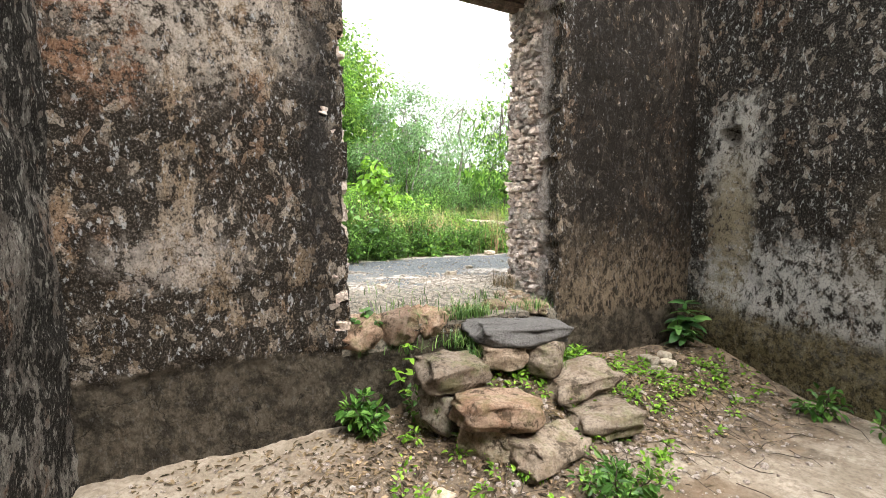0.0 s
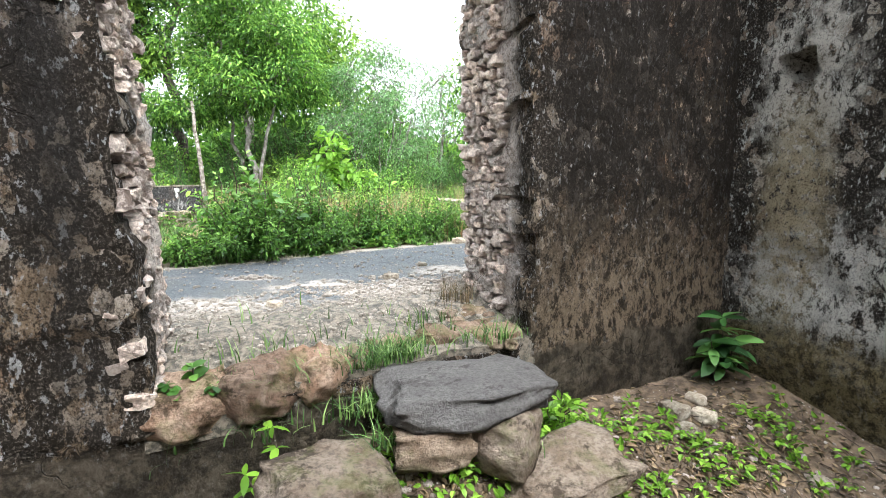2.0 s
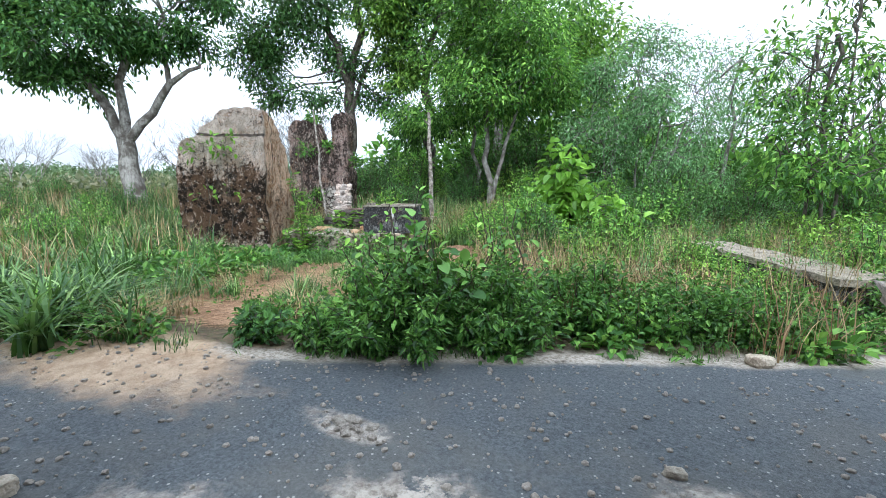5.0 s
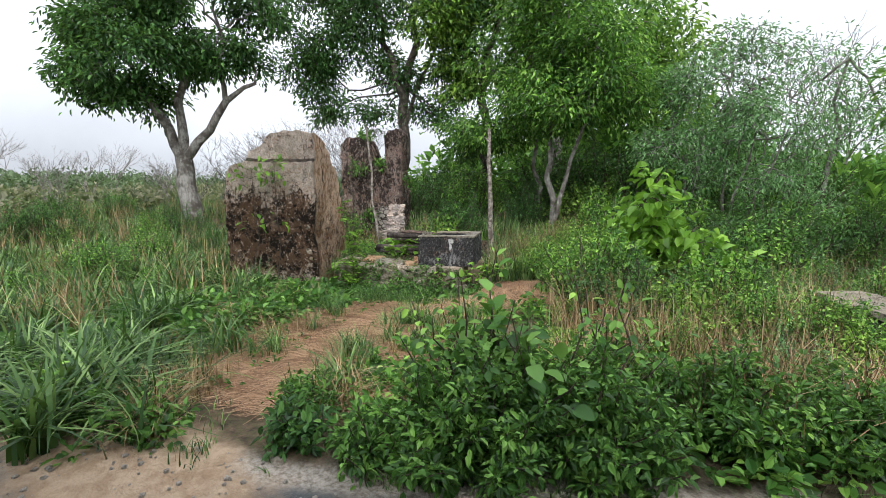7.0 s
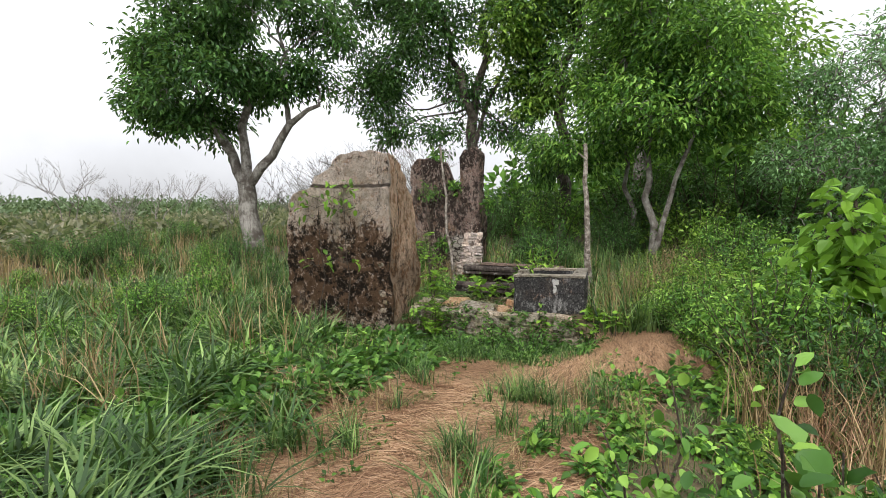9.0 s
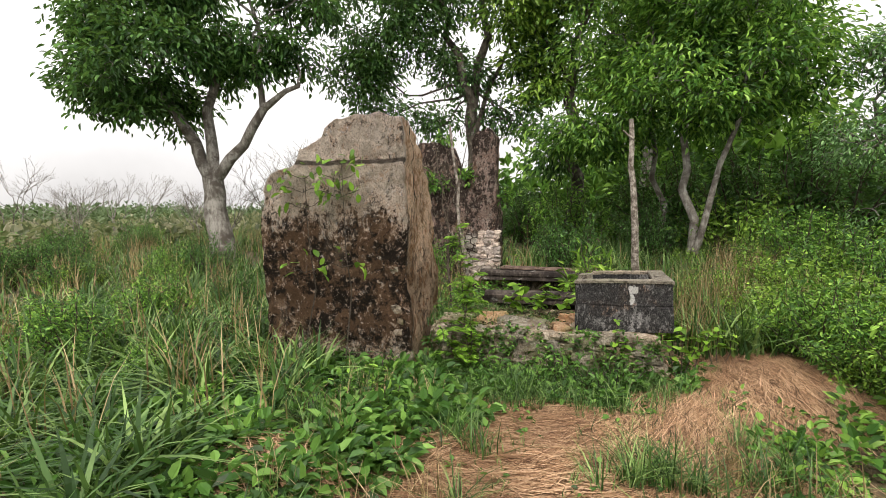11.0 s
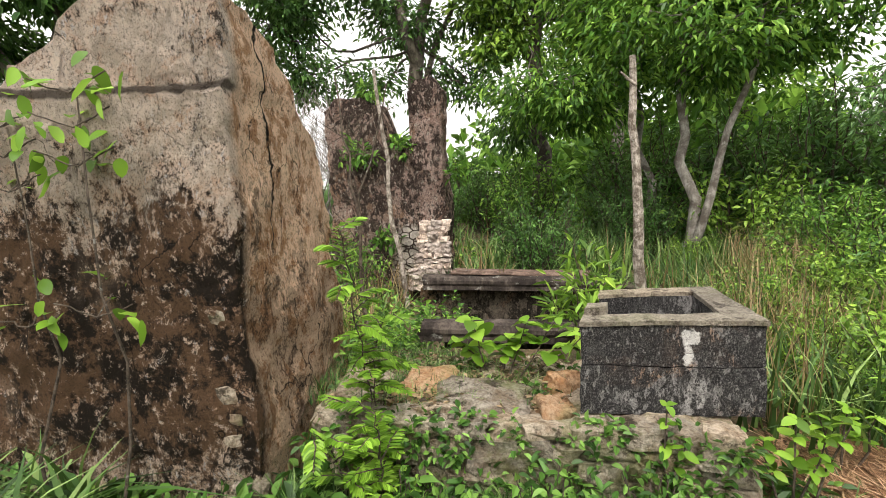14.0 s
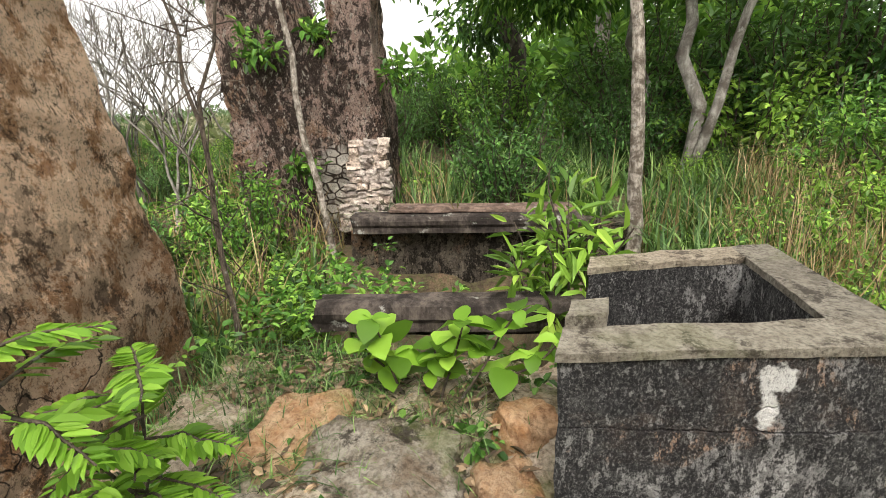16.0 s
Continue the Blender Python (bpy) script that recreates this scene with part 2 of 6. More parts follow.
def right_wall_marks(k, col, base):
    white = k.math("MULTIPLY", k.blob((2.50, 4.02, 1.95), (0.24, 0.24, 0.40), 0.35, 1.2, 6), k.step(k.noise(16, 8, 0.8, k.scaled(1, 1, 0.7)), 0.43, 0.52))
    col = k.mix(k.math("MULTIPLY", white, 0.9), col, (0.70, 0.66, 0.58))
    strip = k.blob((2.50, 4.02, 1.2), (0.17, 0.17, 0.75), 0.5, 0.5, 6)
    col = k.mix(k.math("MULTIPLY", k.math("MULTIPLY", strip, 0.85), k.step(k.noise(20, 8, 0.8), 0.40, 0.50)), col, (0.42, 0.35, 0.23))
    low = k.math("MULTIPLY", k.blob((2.95, 3.1, 0.80), (0.9, 1.3, 0.42), 0.4, 1.2, 5), k.step(k.noise(14, 8, 0.8, k.scaled(1, 1, 0.7)), 0.44, 0.53))
    col = k.mix(k.math("MULTIPLY", low, 0.9), col, (0.72, 0.69, 0.63))
    side = k.blob((3.1, 2.7, 1.15), (0.5, 0.5, 0.5), 0.5, 0.6, 4)
    col = k.mix(k.math("MULTIPLY", side, 0.6), col, (0.25, 0.20, 0.13))
    base_z = k.math("ADD", k.xyz()[2], k.math("MULTIPLY", k.math("SUBTRACT", k.noise(5, 7, 0.75), 0.5), 0.35))
    olive = k.mix(k.step(k.noise(18, 8, 0.8), 0.42, 0.56), (0.055, 0.045, 0.022), (0.25, 0.20, 0.10))
    return k.mix(k.step(base_z, 0.62, 0.48, 0.0, 0.8), col, olive)


def front_wall_marks(k, col, base):
    x = k.xyz()[0]
    # the part beyond the doorway is black with mould
    beyond = k.math("MULTIPLY", k.step(x, 0.9, 1.15), k.step(k.noise(20, 8, 0.8, k.scaled(1, 1, 0.65)), 0.61, 0.55))
    depth = k.math("ADD", k.math("MULTIPLY", x, -0.4258), k.math("MULTIPLY", k.math("SUBTRACT", k.xyz()[1], 3.25), 0.9048))
    beyond = k.math("MULTIPLY", beyond, k.step(depth, 0.09, 0.05))
    high = k.step(k.math("ADD", k.xyz()[2], k.math("MULTIPLY", k.noise(3, 6, 0.7), 0.9)), 1.3, 1.9, 0.35, 0.95)
    col = k.mix(k.math("MULTIPLY", k.math("MULTIPLY", beyond, high), 0.92), col, (0.026, 0.021, 0.017))
    bed = k.voronoi(13.0, "DISTANCE_TO_EDGE", k.scaled(1, 1, 1.5))[0]
    bed = k.math("ADD", bed, k.math("MULTIPLY", k.math("SUBTRACT", k.noise(16, 9, 0.82), 0.5), 1.0))
    mortar = k.mix(k.step(bed, -0.10, 0.09), (0.34, 0.27, 0.22), k.mix(k.step(k.noise(30, 8, 0.8), 0.42, 0.52), (0.56, 0.46, 0.39), (0.86, 0.77, 0.70)))
    reveal = k.math("MULTIPLY", k.step(k.math("ADD", depth, k.math("MULTIPLY", k.math("SUBTRACT", k.noise(7, 8, 0.75), 0.5), 0.3)), 0.10, 0.24), k.step(depth, 0.68, 0.64))
    col = k.mix(k.math("MULTIPLY", reveal, 0.85), col, mortar)
    foot_z = k.math("ADD", k.xyz()[2], k.math("MULTIPLY", k.math("SUBTRACT", k.noise(3.5, 7, 0.75, k.scaled(1, 1, 0.4)), 0.5), 0.9))
    streaks = k.mix(k.step(k.noise(21, 8, 0.8, k.scaled(1, 1, 0.55)), 0.45, 0.53), (0.04, 0.03, 0.02), (0.27, 0.205, 0.14))
    foot = k.math("MULTIPLY", k.math("MULTIPLY", k.step(foot_z, 1.45, 0.70), k.step(x, 0.85, 1.0)), k.step(depth, 0.05, 0.02))
    col = k.mix(k.math("MULTIPLY", foot, 0.8), col, streaks)
    strip = k.blob((-0.80, 2.9, 1.9), (0.11, 0.11, 1.2), 0.6, 0.5, 5)
    col = k.mix(k.math("MULTIPLY", strip, 0.8), col, (0.03, 0.027, 0.025))
    pink = k.blob((-1.75, 2.45, 2.30), (0.25, 0.25, 0.26), 0.4, 0.7, 6)
    col = k.mix(k.math("MULTIPLY", k.math("MULTIPLY", pink, 0.6), k.step(k.noise(11, 8, 0.8), 0.47, 0.55)), col, (0.45, 0.24, 0.14))
    pale = k.blob((-1.35, 2.62, 2.55), (0.55, 0.5, 0.4), 0.5, 0.8, 6)
    col = k.mix(k.math("MULTIPLY", k.math("MULTIPLY", pale, 0.8), k.step(k.noise(12, 8, 0.8), 0.46, 0.54)), col, (0.64, 0.55, 0.46))
    pale2 = k.blob((-1.5, 2.5, 1.2), (0.3, 0.3, 0.16), 0.5, 0.9, 8)
    return k.mix(k.math("MULTIPLY", k.math("MULTIPLY", pale2, 0.7), k.step(k.noise(15, 8, 0.8), 0.44, 0.53)), col, (0.62, 0.54, 0.47))


def ruin_marks(k, col, base):
    z = k.xyz()[2]
    # a mould belt over the lower front, the side washed ochre
    belt = k.math("ADD", z, k.math("MULTIPLY", k.math("SUBTRACT", k.noise(4.5, 8, 0.75, k.scaled(1, 1, 0.5)), 0.5), 1.2))
    belt = k.math("ADD", belt, k.math("MULTIPLY", k.math("SUBTRACT", k.noise(17, 9, 0.82, k.scaled(1, 1, 0.75)), 0.5), 1.6))
    dark = k.math("MULTIPLY", k.step(belt, 2.06, 1.92), k.step(belt, 0.75, 0.95))
    dark = k.math("MULTIPLY", dark, k.step(k.noise(17, 8, 0.8), 0.61, 0.535))
    s = k.math("ADD", k.math("MULTIPLY", k.xyz()[0], -0.454), k.math("MULTIPLY", k.xyz()[1], 0.891))
    depth = k.math("SUBTRACT", s, 9.62)
    side = k.step(k.math("SUBTRACT", depth, k.step(z, 2.44, 2.52, 0.0, 0.09)), 0.02, 0.10)
    col = k.mix(k.math("MULTIPLY", dark, k.math("SUBTRACT", 1.0, k.math("MULTIPLY", side, 0.8))), col, k.mix(k.step(k.noise(6, 7, 0.75), 0.46, 0.56), (0.024, 0.018, 0.013), (0.15, 0.09, 0.052)))
    wash = k.math("MULTIPLY", k.step(belt, 1.95, 2.2), k.step(k.noise(8, 9, 0.78), 0.42, 0.50))
    col = k.mix(k.math("MULTIPLY", wash, 0.85), col, k.mix(k.step(k.noise(5, 6, 0.7), 0.42, 0.58), (0.50, 0.42, 0.33), (0.74, 0.63, 0.52)))
    run = k.noise(7, 7, 0.72, k.scaled(1, 1, 0.45), 0.3)
    och = k.mix(k.step(k.math("ADD", k.math("MULTIPLY", run, 0.4), k.math("MULTIPLY", k.noise(11, 9, 0.78), 0.6)), 0.45, 0.51), (0.46, 0.24, 0.115), (0.90, 0.64, 0.44))
    col = k.mix(k.math("MULTIPLY", side, 0.85), col, och)
    nick = k.step(k.noise(24, 9, 0.82, k.scaled(1, 1, 0.8)), 0.435, 0.40)
    col = k.mix(k.math("MULTIPLY", k.math("MULTIPLY", nick, side), 0.85), col, (0.07, 0.04, 0.022))
    blot = k.math("MULTIPLY", k.step(k.noise(4.5, 8, 0.78, k.scaled(1, 1, 0.7)), 0.525, 0.57), k.step(k.noise(20, 8, 0.8), 0.46, 0.51))
    col = k.mix(k.math("MULTIPLY", k.math("MULTIPLY", blot, side), k.step(z, 2.5, 1.9, 0.2, 0.75)), col, (0.05, 0.033, 0.022))
    fleck = k.math("MULTIPLY", k.step(belt, 1.72, 1.60), k.step(belt, 0.9, 1.1))
    col = k.mix(k.math("MULTIPLY", k.math("MULTIPLY", fleck, side), 0.4), col, (0.05, 0.032, 0.02))
    w = k.math("ADD", depth, k.math("MULTIPLY", k.math("SUBTRACT", k.noise(5, 5, 0.6), 0.5), 0.25))
    gap = k.math("MULTIPLY", k.step(k.math("ABSOLUTE", k.math("SUBTRACT", w, 0.36)), 0.016, 0.004), k.step(z, 1.75, 1.85))
    wavy = k.math("ADD", z, k.math("MULTIPLY", k.math("SUBTRACT", k.noise(3, 5, 0.6), 0.5), 0.10))
    ledge = k.math("MULTIPLY", k.step(k.math("ABSOLUTE", k.math("SUBTRACT", wavy, 2.49)), 0.03, 0.012), k.math("SUBTRACT", 1.0, side))
    col = k.mix(k.math("MULTIPLY", ledge, 0.85), col, (0.03, 0.022, 0.016))
    return k.mix(gap, col, (0.01, 0.008, 0.006))


def far_marks(k, col, base):
    # plaster fallen off: pale bedded stones low at the broken end
    bare = k.blob((-6.78, 11.02, 1.35), (0.34, 0.34, 0.36), 0.25, 0.5, 5)
    rock = k.voronoi(9.0, "DISTANCE_TO_EDGE", k.scaled(1, 1, 1.5))[0]
    stones = k.mix(k.step(rock, 0.03, 0.10), (0.07, 0.05, 0.04), (0.68, 0.62, 0.54))
    return k.mix(bare, col, stones)


def tank_marks(k, col, base):
    peel = k.math("MAXIMUM", k.blob((-3.92, 9.2, 1.385), (0.036, 0.04, 0.05), 0.12, 0.9, 22), k.blob((-3.93, 9.2, 1.31), (0.022, 0.03, 0.07), 0.15, 0.9, 22))
    grain = k.step(k.noise(70, 8, 0.85), 0.53, 0.57)
    col = k.mix(k.math("MULTIPLY", grain, 0.14), col, (0.36, 0.35, 0.33))
    return k.mix(k.math("MULTIPLY", peel, 0.9), col, (0.66, 0.65, 0.62))


M_front = plaster("mouldy_plaster", (0.70, 0.60, 0.50), (0.30, 0.22, 0.145), (0.034, 0.027, 0.020), 0.66, 0.3, (0.56, (0.042, 0.035, 0.026)), front_wall_marks)
M_side = plaster("black_mould_plaster", (0.62, 0.55, 0.46), (0.28, 0.215, 0.155), (0.026, 0.022, 0.018), 0.76, 0.3, None, right_wall_marks)
M_left = plaster("grey_mould_plaster", (0.50, 0.47, 0.41), (0.24, 0.21, 0.18), (0.03, 0.026, 0.022), 0.58, 0.4)
M_ruin = plaster("ochre_ruin_plaster", (0.78, 0.65, 0.53), (0.55, 0.39, 0.28), (0.05, 0.036, 0.027), 0.37, 0.4, None, ruin_marks, 0.5)
M_ruin_far = plaster("weathered_ruin_plaster", (0.58, 0.45, 0.38), (0.36, 0.245, 0.20), (0.06, 0.042, 0.034), 0.58, 0.5, None, far_marks)
M_tank = plaster("black_stained_concrete", (0.46, 0.45, 0.43), (0.18, 0.175, 0.17), (0.028, 0.027, 0.028), 0.68, 0.6, None, tank_marks, 0.2, 0.6, 2.4, 0.15)
M_pit = plaster("damp_dark_masonry", (0.26, 0.22, 0.17), (0.12, 0.10, 0.08), (0.03, 0.025, 0.02), 0.55, 0.3)
M_rim = stone("lichened_concrete", (0.46, 0.43, 0.36), (0.28, 0.255, 0.21), (0.07, 0.06, 0.05), 14.0, 0.2)
M_rubble = stone("rubble_stone", (0.86, 0.78, 0.72), (0.68, 0.58, 0.52), (0.17, 0.13, 0.11), 10.0)
M_step = stone("brown_step_stone", (0.46, 0.39, 0.32), (0.28, 0.215, 0.16), (0.07, 0.055, 0.04), 8.0, 0.3)
M_sill = stone("reddish_sill_stone", (0.44, 0.34, 0.27), (0.28, 0.18, 0.125), (0.06, 0.045, 0.03), 9.0, 0.3)
M_slab = stone("grey_slab_stone", (0.27, 0.265, 0.26), (0.20, 0.195, 0.195), (0.10, 0.095, 0.09), 12.0)
M_plinth = stone("mossy_plinth_stone", (0.58, 0.54, 0.46), (0.26, 0.20, 0.14), (0.035, 0.028, 0.02), 9.0, 0.45)
M_orange = stone("orange_stone", (0.58, 0.43, 0.29), (0.42, 0.235, 0.12), (0.16, 0.085, 0.045), 9.0, 0.3)
M_white = stone("white_stone", (0.70, 0.66, 0.56), (0.55, 0.48, 0.38), (0.25, 0.2, 0.15), 8.0)
M_pebble = stone("grey_pebble", (0.72, 0.67, 0.60), (0.55, 0.50, 0.44), (0.3, 0.27, 0.23), 20.0)
M_beam = bark("rotten_dark_timber", (0.10, 0.082, 0.068), (0.018, 0.014, 0.012), 6.0)
M_lintel = bark("weathered_lintel_timber", (0.20, 0.14, 0.11), (0.06, 0.04, 0.03), 8.0)
M_bark = bark("grey_bark", (0.36, 0.34, 0.30), (0.10, 0.085, 0.07), 4.0)
M_bark_dark = bark("brown_bark", (0.19, 0.165, 0.13), (0.05, 0.042, 0.034), 5.0)
M_dead = bark("dead_pale_wood", (0.46, 0.41, 0.35), (0.10, 0.08, 0.06), 14.0)
M_twig = bark("twig_bark", (0.16, 0.125, 0.095), (0.05, 0.04, 0.03), 20.0)
M_leaf_tree = leaf("dark_tree_leaves", (0.026, 0.078, 0.022), (0.058, 0.150, 0.038), (0.13, 0.27, 0.065))
M_leaf_mid = leaf("mid_tree_leaves", (0.05, 0.14, 0.024), (0.13, 0.30, 0.045), (0.30, 0.50, 0.085))
M_leaf_light = leaf("light_tree_leaves", (0.10, 0.21, 0.028), (0.20, 0.36, 0.05), (0.34, 0.51, 0.08))
M_leaf_blue = leaf("pale_feathery_leaves", (0.13, 0.27, 0.10), (0.20, 0.37, 0.15), (0.29, 0.48, 0.20))
M_leaf_bush = leaf("bush_leaves", (0.036, 0.105, 0.018), (0.085, 0.205, 0.034), (0.19, 0.35, 0.07))
M_leaf_fresh = leaf("fresh_leaves", (0.13, 0.28, 0.025), (0.20, 0.38, 0.035), (0.28, 0.47, 0.06), 0.45, 0.35)
# grey-brown scrub, its tones also paled to put distance haze into the colour
M_leaf_scrub = leaf("scrub_leaves", (0.12, 0.13, 0.08), (0.21, 0.20, 0.125), (0.31, 0.28, 0.19), 0.6)
M_grass = leaf("grass_blades", (0.035, 0.085, 0.022), (0.09, 0.18, 0.045), (0.24, 0.35, 0.11), 0.5, 0.2)
# far ridge leaves: distance haze is put into these pale greyed greens
M_leaf_far = leaf("haze_tinted_far_leaves", (0.10, 0.15, 0.075), (0.14, 0.20, 0.10), (0.19, 0.25, 0.14), 0.8, 0.15)
M_dry = leaf("dry_grass_blades", (0.24, 0.145, 0.075), (0.38, 0.26, 0.14), (0.52, 0.39, 0.22), 0.6, 0.2)
M_straw = leaf("fallen_straw", (0.20, 0.10, 0.055), (0.42, 0.24, 0.13), (0.62, 0.42, 0.26), 0.6, 0.1)
M_litter = leaf("leaf_litter", (0.08, 0.055, 0.035), (0.18, 0.12, 0.07), (0.32, 0.23, 0.14), 0.7, 0.1)


def floor_material():
    k = Nodes("sandy_concrete_floor")
    a = k.noise(3.0, 8, 0.65, None, 0.5)
    b = k.noise(30, 7, 0.7)
    col = k.mix(k.step(a, 0.35, 0.65), (0.31, 0.255, 0.19), (0.50, 0.42, 0.335))
    col = k.mix(k.step(b, 0.6, 0.35, 0, 0.6), col, (0.20, 0.155, 0.11))
    stain = k.blob((1.25, 1.95, 0), (0.55, 0.45, 0.6), 0.4, 0.7, 5)
    col = k.mix(k.math("MULTIPLY", stain, 0.8), col, (0.17, 0.105, 0.055))
    z = k.math("ADD", k.xyz()[2], k.math("MULTIPLY", k.math("SUBTRACT", k.noise(5, 6, 0.7), 0.5), 0.12))
    soil = k.mix(k.step(k.noise(9, 7, 0.75), 0.35, 0.68), (0.075, 0.055, 0.038), (0.27, 0.195, 0.13))
    col = k.mix(k.step(z, 0.03, 0.06), col, soil)
    near_door = k.blob((0.2, 2.5, 0), (1.0, 0.62, 0.8), 0.5, 0.8, 5)
    col = k.mix(k.math("MULTIPLY", near_door, 0.85), col, soil)
    heap = k.blob((1.85, 3.38, 0.1), (1.15, 0.75, 0.9), 0.25, 0.8, 4)
    col = k.mix(k.math("MULTIPLY", heap, 0.9), col, soil)
    grit = k.voronoi(38)
    col = k.mix(k.math("MULTIPLY", k.step(grit[0], 0.22, 0.1), k.step(k.noise(6), 0.45, 0.6)), col, (0.5, 0.45, 0.38))
    h = k.math("ADD", k.noise(12, 8, 0.75), k.math("MULTIPLY", k.noise(80, 4, 0.7), 0.35))
    return k.done(col, k.math("SUBTRACT", 0.92, k.math("MULTIPLY", stain, 0.35)), k.bump(h, 0.9, 0.05), 0.3)


def ground_material():
    """Soil and grass; a strip of worn asphalt with pale rubble patches; bare earth along its far edge."""
    k = Nodes("ground_soil_and_worn_asphalt")
    x, y, z = k.xyz()
    v = k.math("ADD", k.math("MULTIPLY", x, -0.425), k.math("MULTIPLY", k.math("SUBTRACT", y, 3.25), 0.905))
    u = k.math("ADD", k.math("MULTIPLY", x, 0.905), k.math("MULTIPLY", k.math("SUBTRACT", y, 3.25), 0.425))
    wob = k.math("MULTIPLY", k.math("SUBTRACT", k.noise(2.2, 7, 0.7), 0.5), 0.5)
    vw = k.math("ADD", v, wob)
    soil = k.mix(k.step(k.noise(4, 7, 0.7), 0.4, 0.6), (0.06, 0.042, 0.026), (0.18, 0.12, 0.075))
    soil = k.mix(k.step(k.noise(28, 6, 0.7), 0.4, 0.7), soil, (0.10, 0.10, 0.04))
    orange = k.blob((-3.9, 7.1, 0.6), (1.25, 1.6, 2.0), 0.35, 0.9, 2.5)
    red = k.mix(k.step(k.noise(16, 7, 0.75), 0.35, 0.65), (0.20, 0.09, 0.042), (0.46, 0.25, 0.125))
    col = k.mix(k.math("MULTIPLY", orange, 0.9), soil, red)
    tar = k.mix(k.step(k.noise(60, 6, 0.75), 0.35, 0.7), (0.050, 0.058, 0.064), (0.15, 0.162, 0.17))
    tar = k.mix(k.step(k.noise(1.8, 5, 0.6), 0.45, 0.65, 0, 0.5), tar, (0.13, 0.125, 0.11))
    grit = k.voronoi(24)
    tar = k.mix(k.math("MULTIPLY", k.step(grit[0], 0.17, 0.1), k.step(k.noise(3), 0.42, 0.55)), tar, (0.42, 0.41, 0.38))
    far = k.math("ADD", k.math("MULTIPLY", u, 0.10), 2.62)
    road = k.math("MULTIPLY", k.step(k.math("SUBTRACT", k.math("ADD", v, k.math("MULTIPLY", wob, 0.35)), far), 0.05, -0.05), k.step(v, -3.0, -2.9))
    gravel = k.mix(k.step(k.noise(34, 7, 0.75), 0.35, 0.62), (0.26, 0.22, 0.17), (0.62, 0.55, 0.47))
    verge = k.step(k.math("SUBTRACT", vw, far), 0.32, 0.12)
    col = k.mix(k.math("MULTIPLY", verge, 0.9), col, gravel)
    col = k.mix(road, col, tar)
    pale = k.mix(k.step(k.noise(22, 8, 0.75), 0.33, 0.62), (0.20, 0.165, 0.13), (0.52, 0.465, 0.40))
    patches = k.blob((0.05, 4.40, 0.75), (0.80, 0.32, 1), 0.3, 1.3, 3.0)
    col = k.mix(k.math("MULTIPLY", patches, k.step(k.noise(3.2, 9, 0.75), 0.455, 0.50)), col, pale)
    for c, r in (((-0.95, 4.0, 0.75), (0.45, 0.24, 1)), ((-1.0, 4.83, 0.75), (0.22, 0.09, 1)), ((-1.9, 3.5, 0.75), (0.6, 0.2, 1)), ((0.9, 5.0, 0.75), (0.6, 0.22, 1))):
        col = k.mix(k.math("MULTIPLY", k.blob(c, r, 0.3, 0.9, 5), k.step(k.noise(9, 8, 0.75), 0.34, 0.52)), col, pale)
    foot = k.step(vw, 1.05, 0.85)
    dirt = k.mix(k.step(k.noise(20, 9, 0.8), 0.42, 0.58), (0.06, 0.052, 0.036), (0.27, 0.225, 0.17))
    col = k.mix(k.math("MULTIPLY", foot, 0.85), col, dirt)
    bare = k.blob((-2.95, 4.75, 0.75), (1.15, 0.42, 1), 0.25, 0.5, 3)
    tan = k.mix(k.step(k.noise(9, 7, 0.7), 0.35, 0.65), (0.40, 0.27, 0.165), (0.58, 0.43, 0.29))
    col = k.mix(bare, col, tan)
    h = k.math("ADD", k.noise(14, 8, 0.75), k.math("MULTIPLY", k.noise(90, 4, 0.7), 0.4))
    return k.done(col, k.math("SUBTRACT", 0.95, k.math("MULTIPLY", road, 0.35)), k.bump(h, 0.9, 0.04), 0.35)


def hill_material():
    k = Nodes("far_scrub_hills")
    col = k.mix(k.step(k.noise(0.08, 8, 0.75), 0.35, 0.65), (0.16, 0.21, 0.11), (0.26, 0.31, 0.20))
    return k.done(col, 1.0, None, 0.0)


M_floor, M_ground, M_hill = floor_material(), ground_material(), hill_material()

# ---- building helpers ----
CU, SU = math.cos(radians(25.2)), math.sin(radians(25.2))


def hall(u, v, z=0.0):
    """World place of a point of the mill house: u along its front wall, v outwards from the wall's inner face."""
    return (CU * u - SU * v, 3.25 + SU * u + CU * v, z)


def rough(p, size, amount, seed=0.0):
    q = Vector((p[0] / size + seed, p[1] / size - seed, p[2] / size + seed * 0.7))
    return noise.noise_vector(q) * amount


def mesh_of(name, verts, faces, smooth=True):
    me = bpy.data.meshes.new(name)
    me.from_pydata(verts, [], faces)
    if smooth:
        me.polygons.foreach_set("use_smooth", [True] * len(me.polygons))
    me.update()
    return me


def arrays_mesh(name, verts, quads=None, tris=None, smooth=False):
    """A mesh from numpy arrays, quickly."""
    me = bpy.data.meshes.new(name)
    nq = 0 if quads is None else len(quads)
    nt = 0 if tris is None else len(tris)
    me.vertices.add(len(verts))
    me.vertices.foreach_set("co", np.asarray(verts, np.float32).ravel())
    loops = np.concatenate([a.ravel() for a in (quads, tris) if a is not None]).astype(np.int32)
    me.loops.add(len(loops))
    me.loops.foreach_set("vertex_index", loops)
    me.polygons.add(nq + nt)
    start = np.concatenate([np.arange(nq) * 4, nq * 4 + np.arange(nt) * 3]).astype(np.int32)
    me.polygons.foreach_set("loop_start", start)
    me.polygons.foreach_set("use_smooth", np.full(nq + nt, smooth))
    me.update(calc_edges=True)
    return me


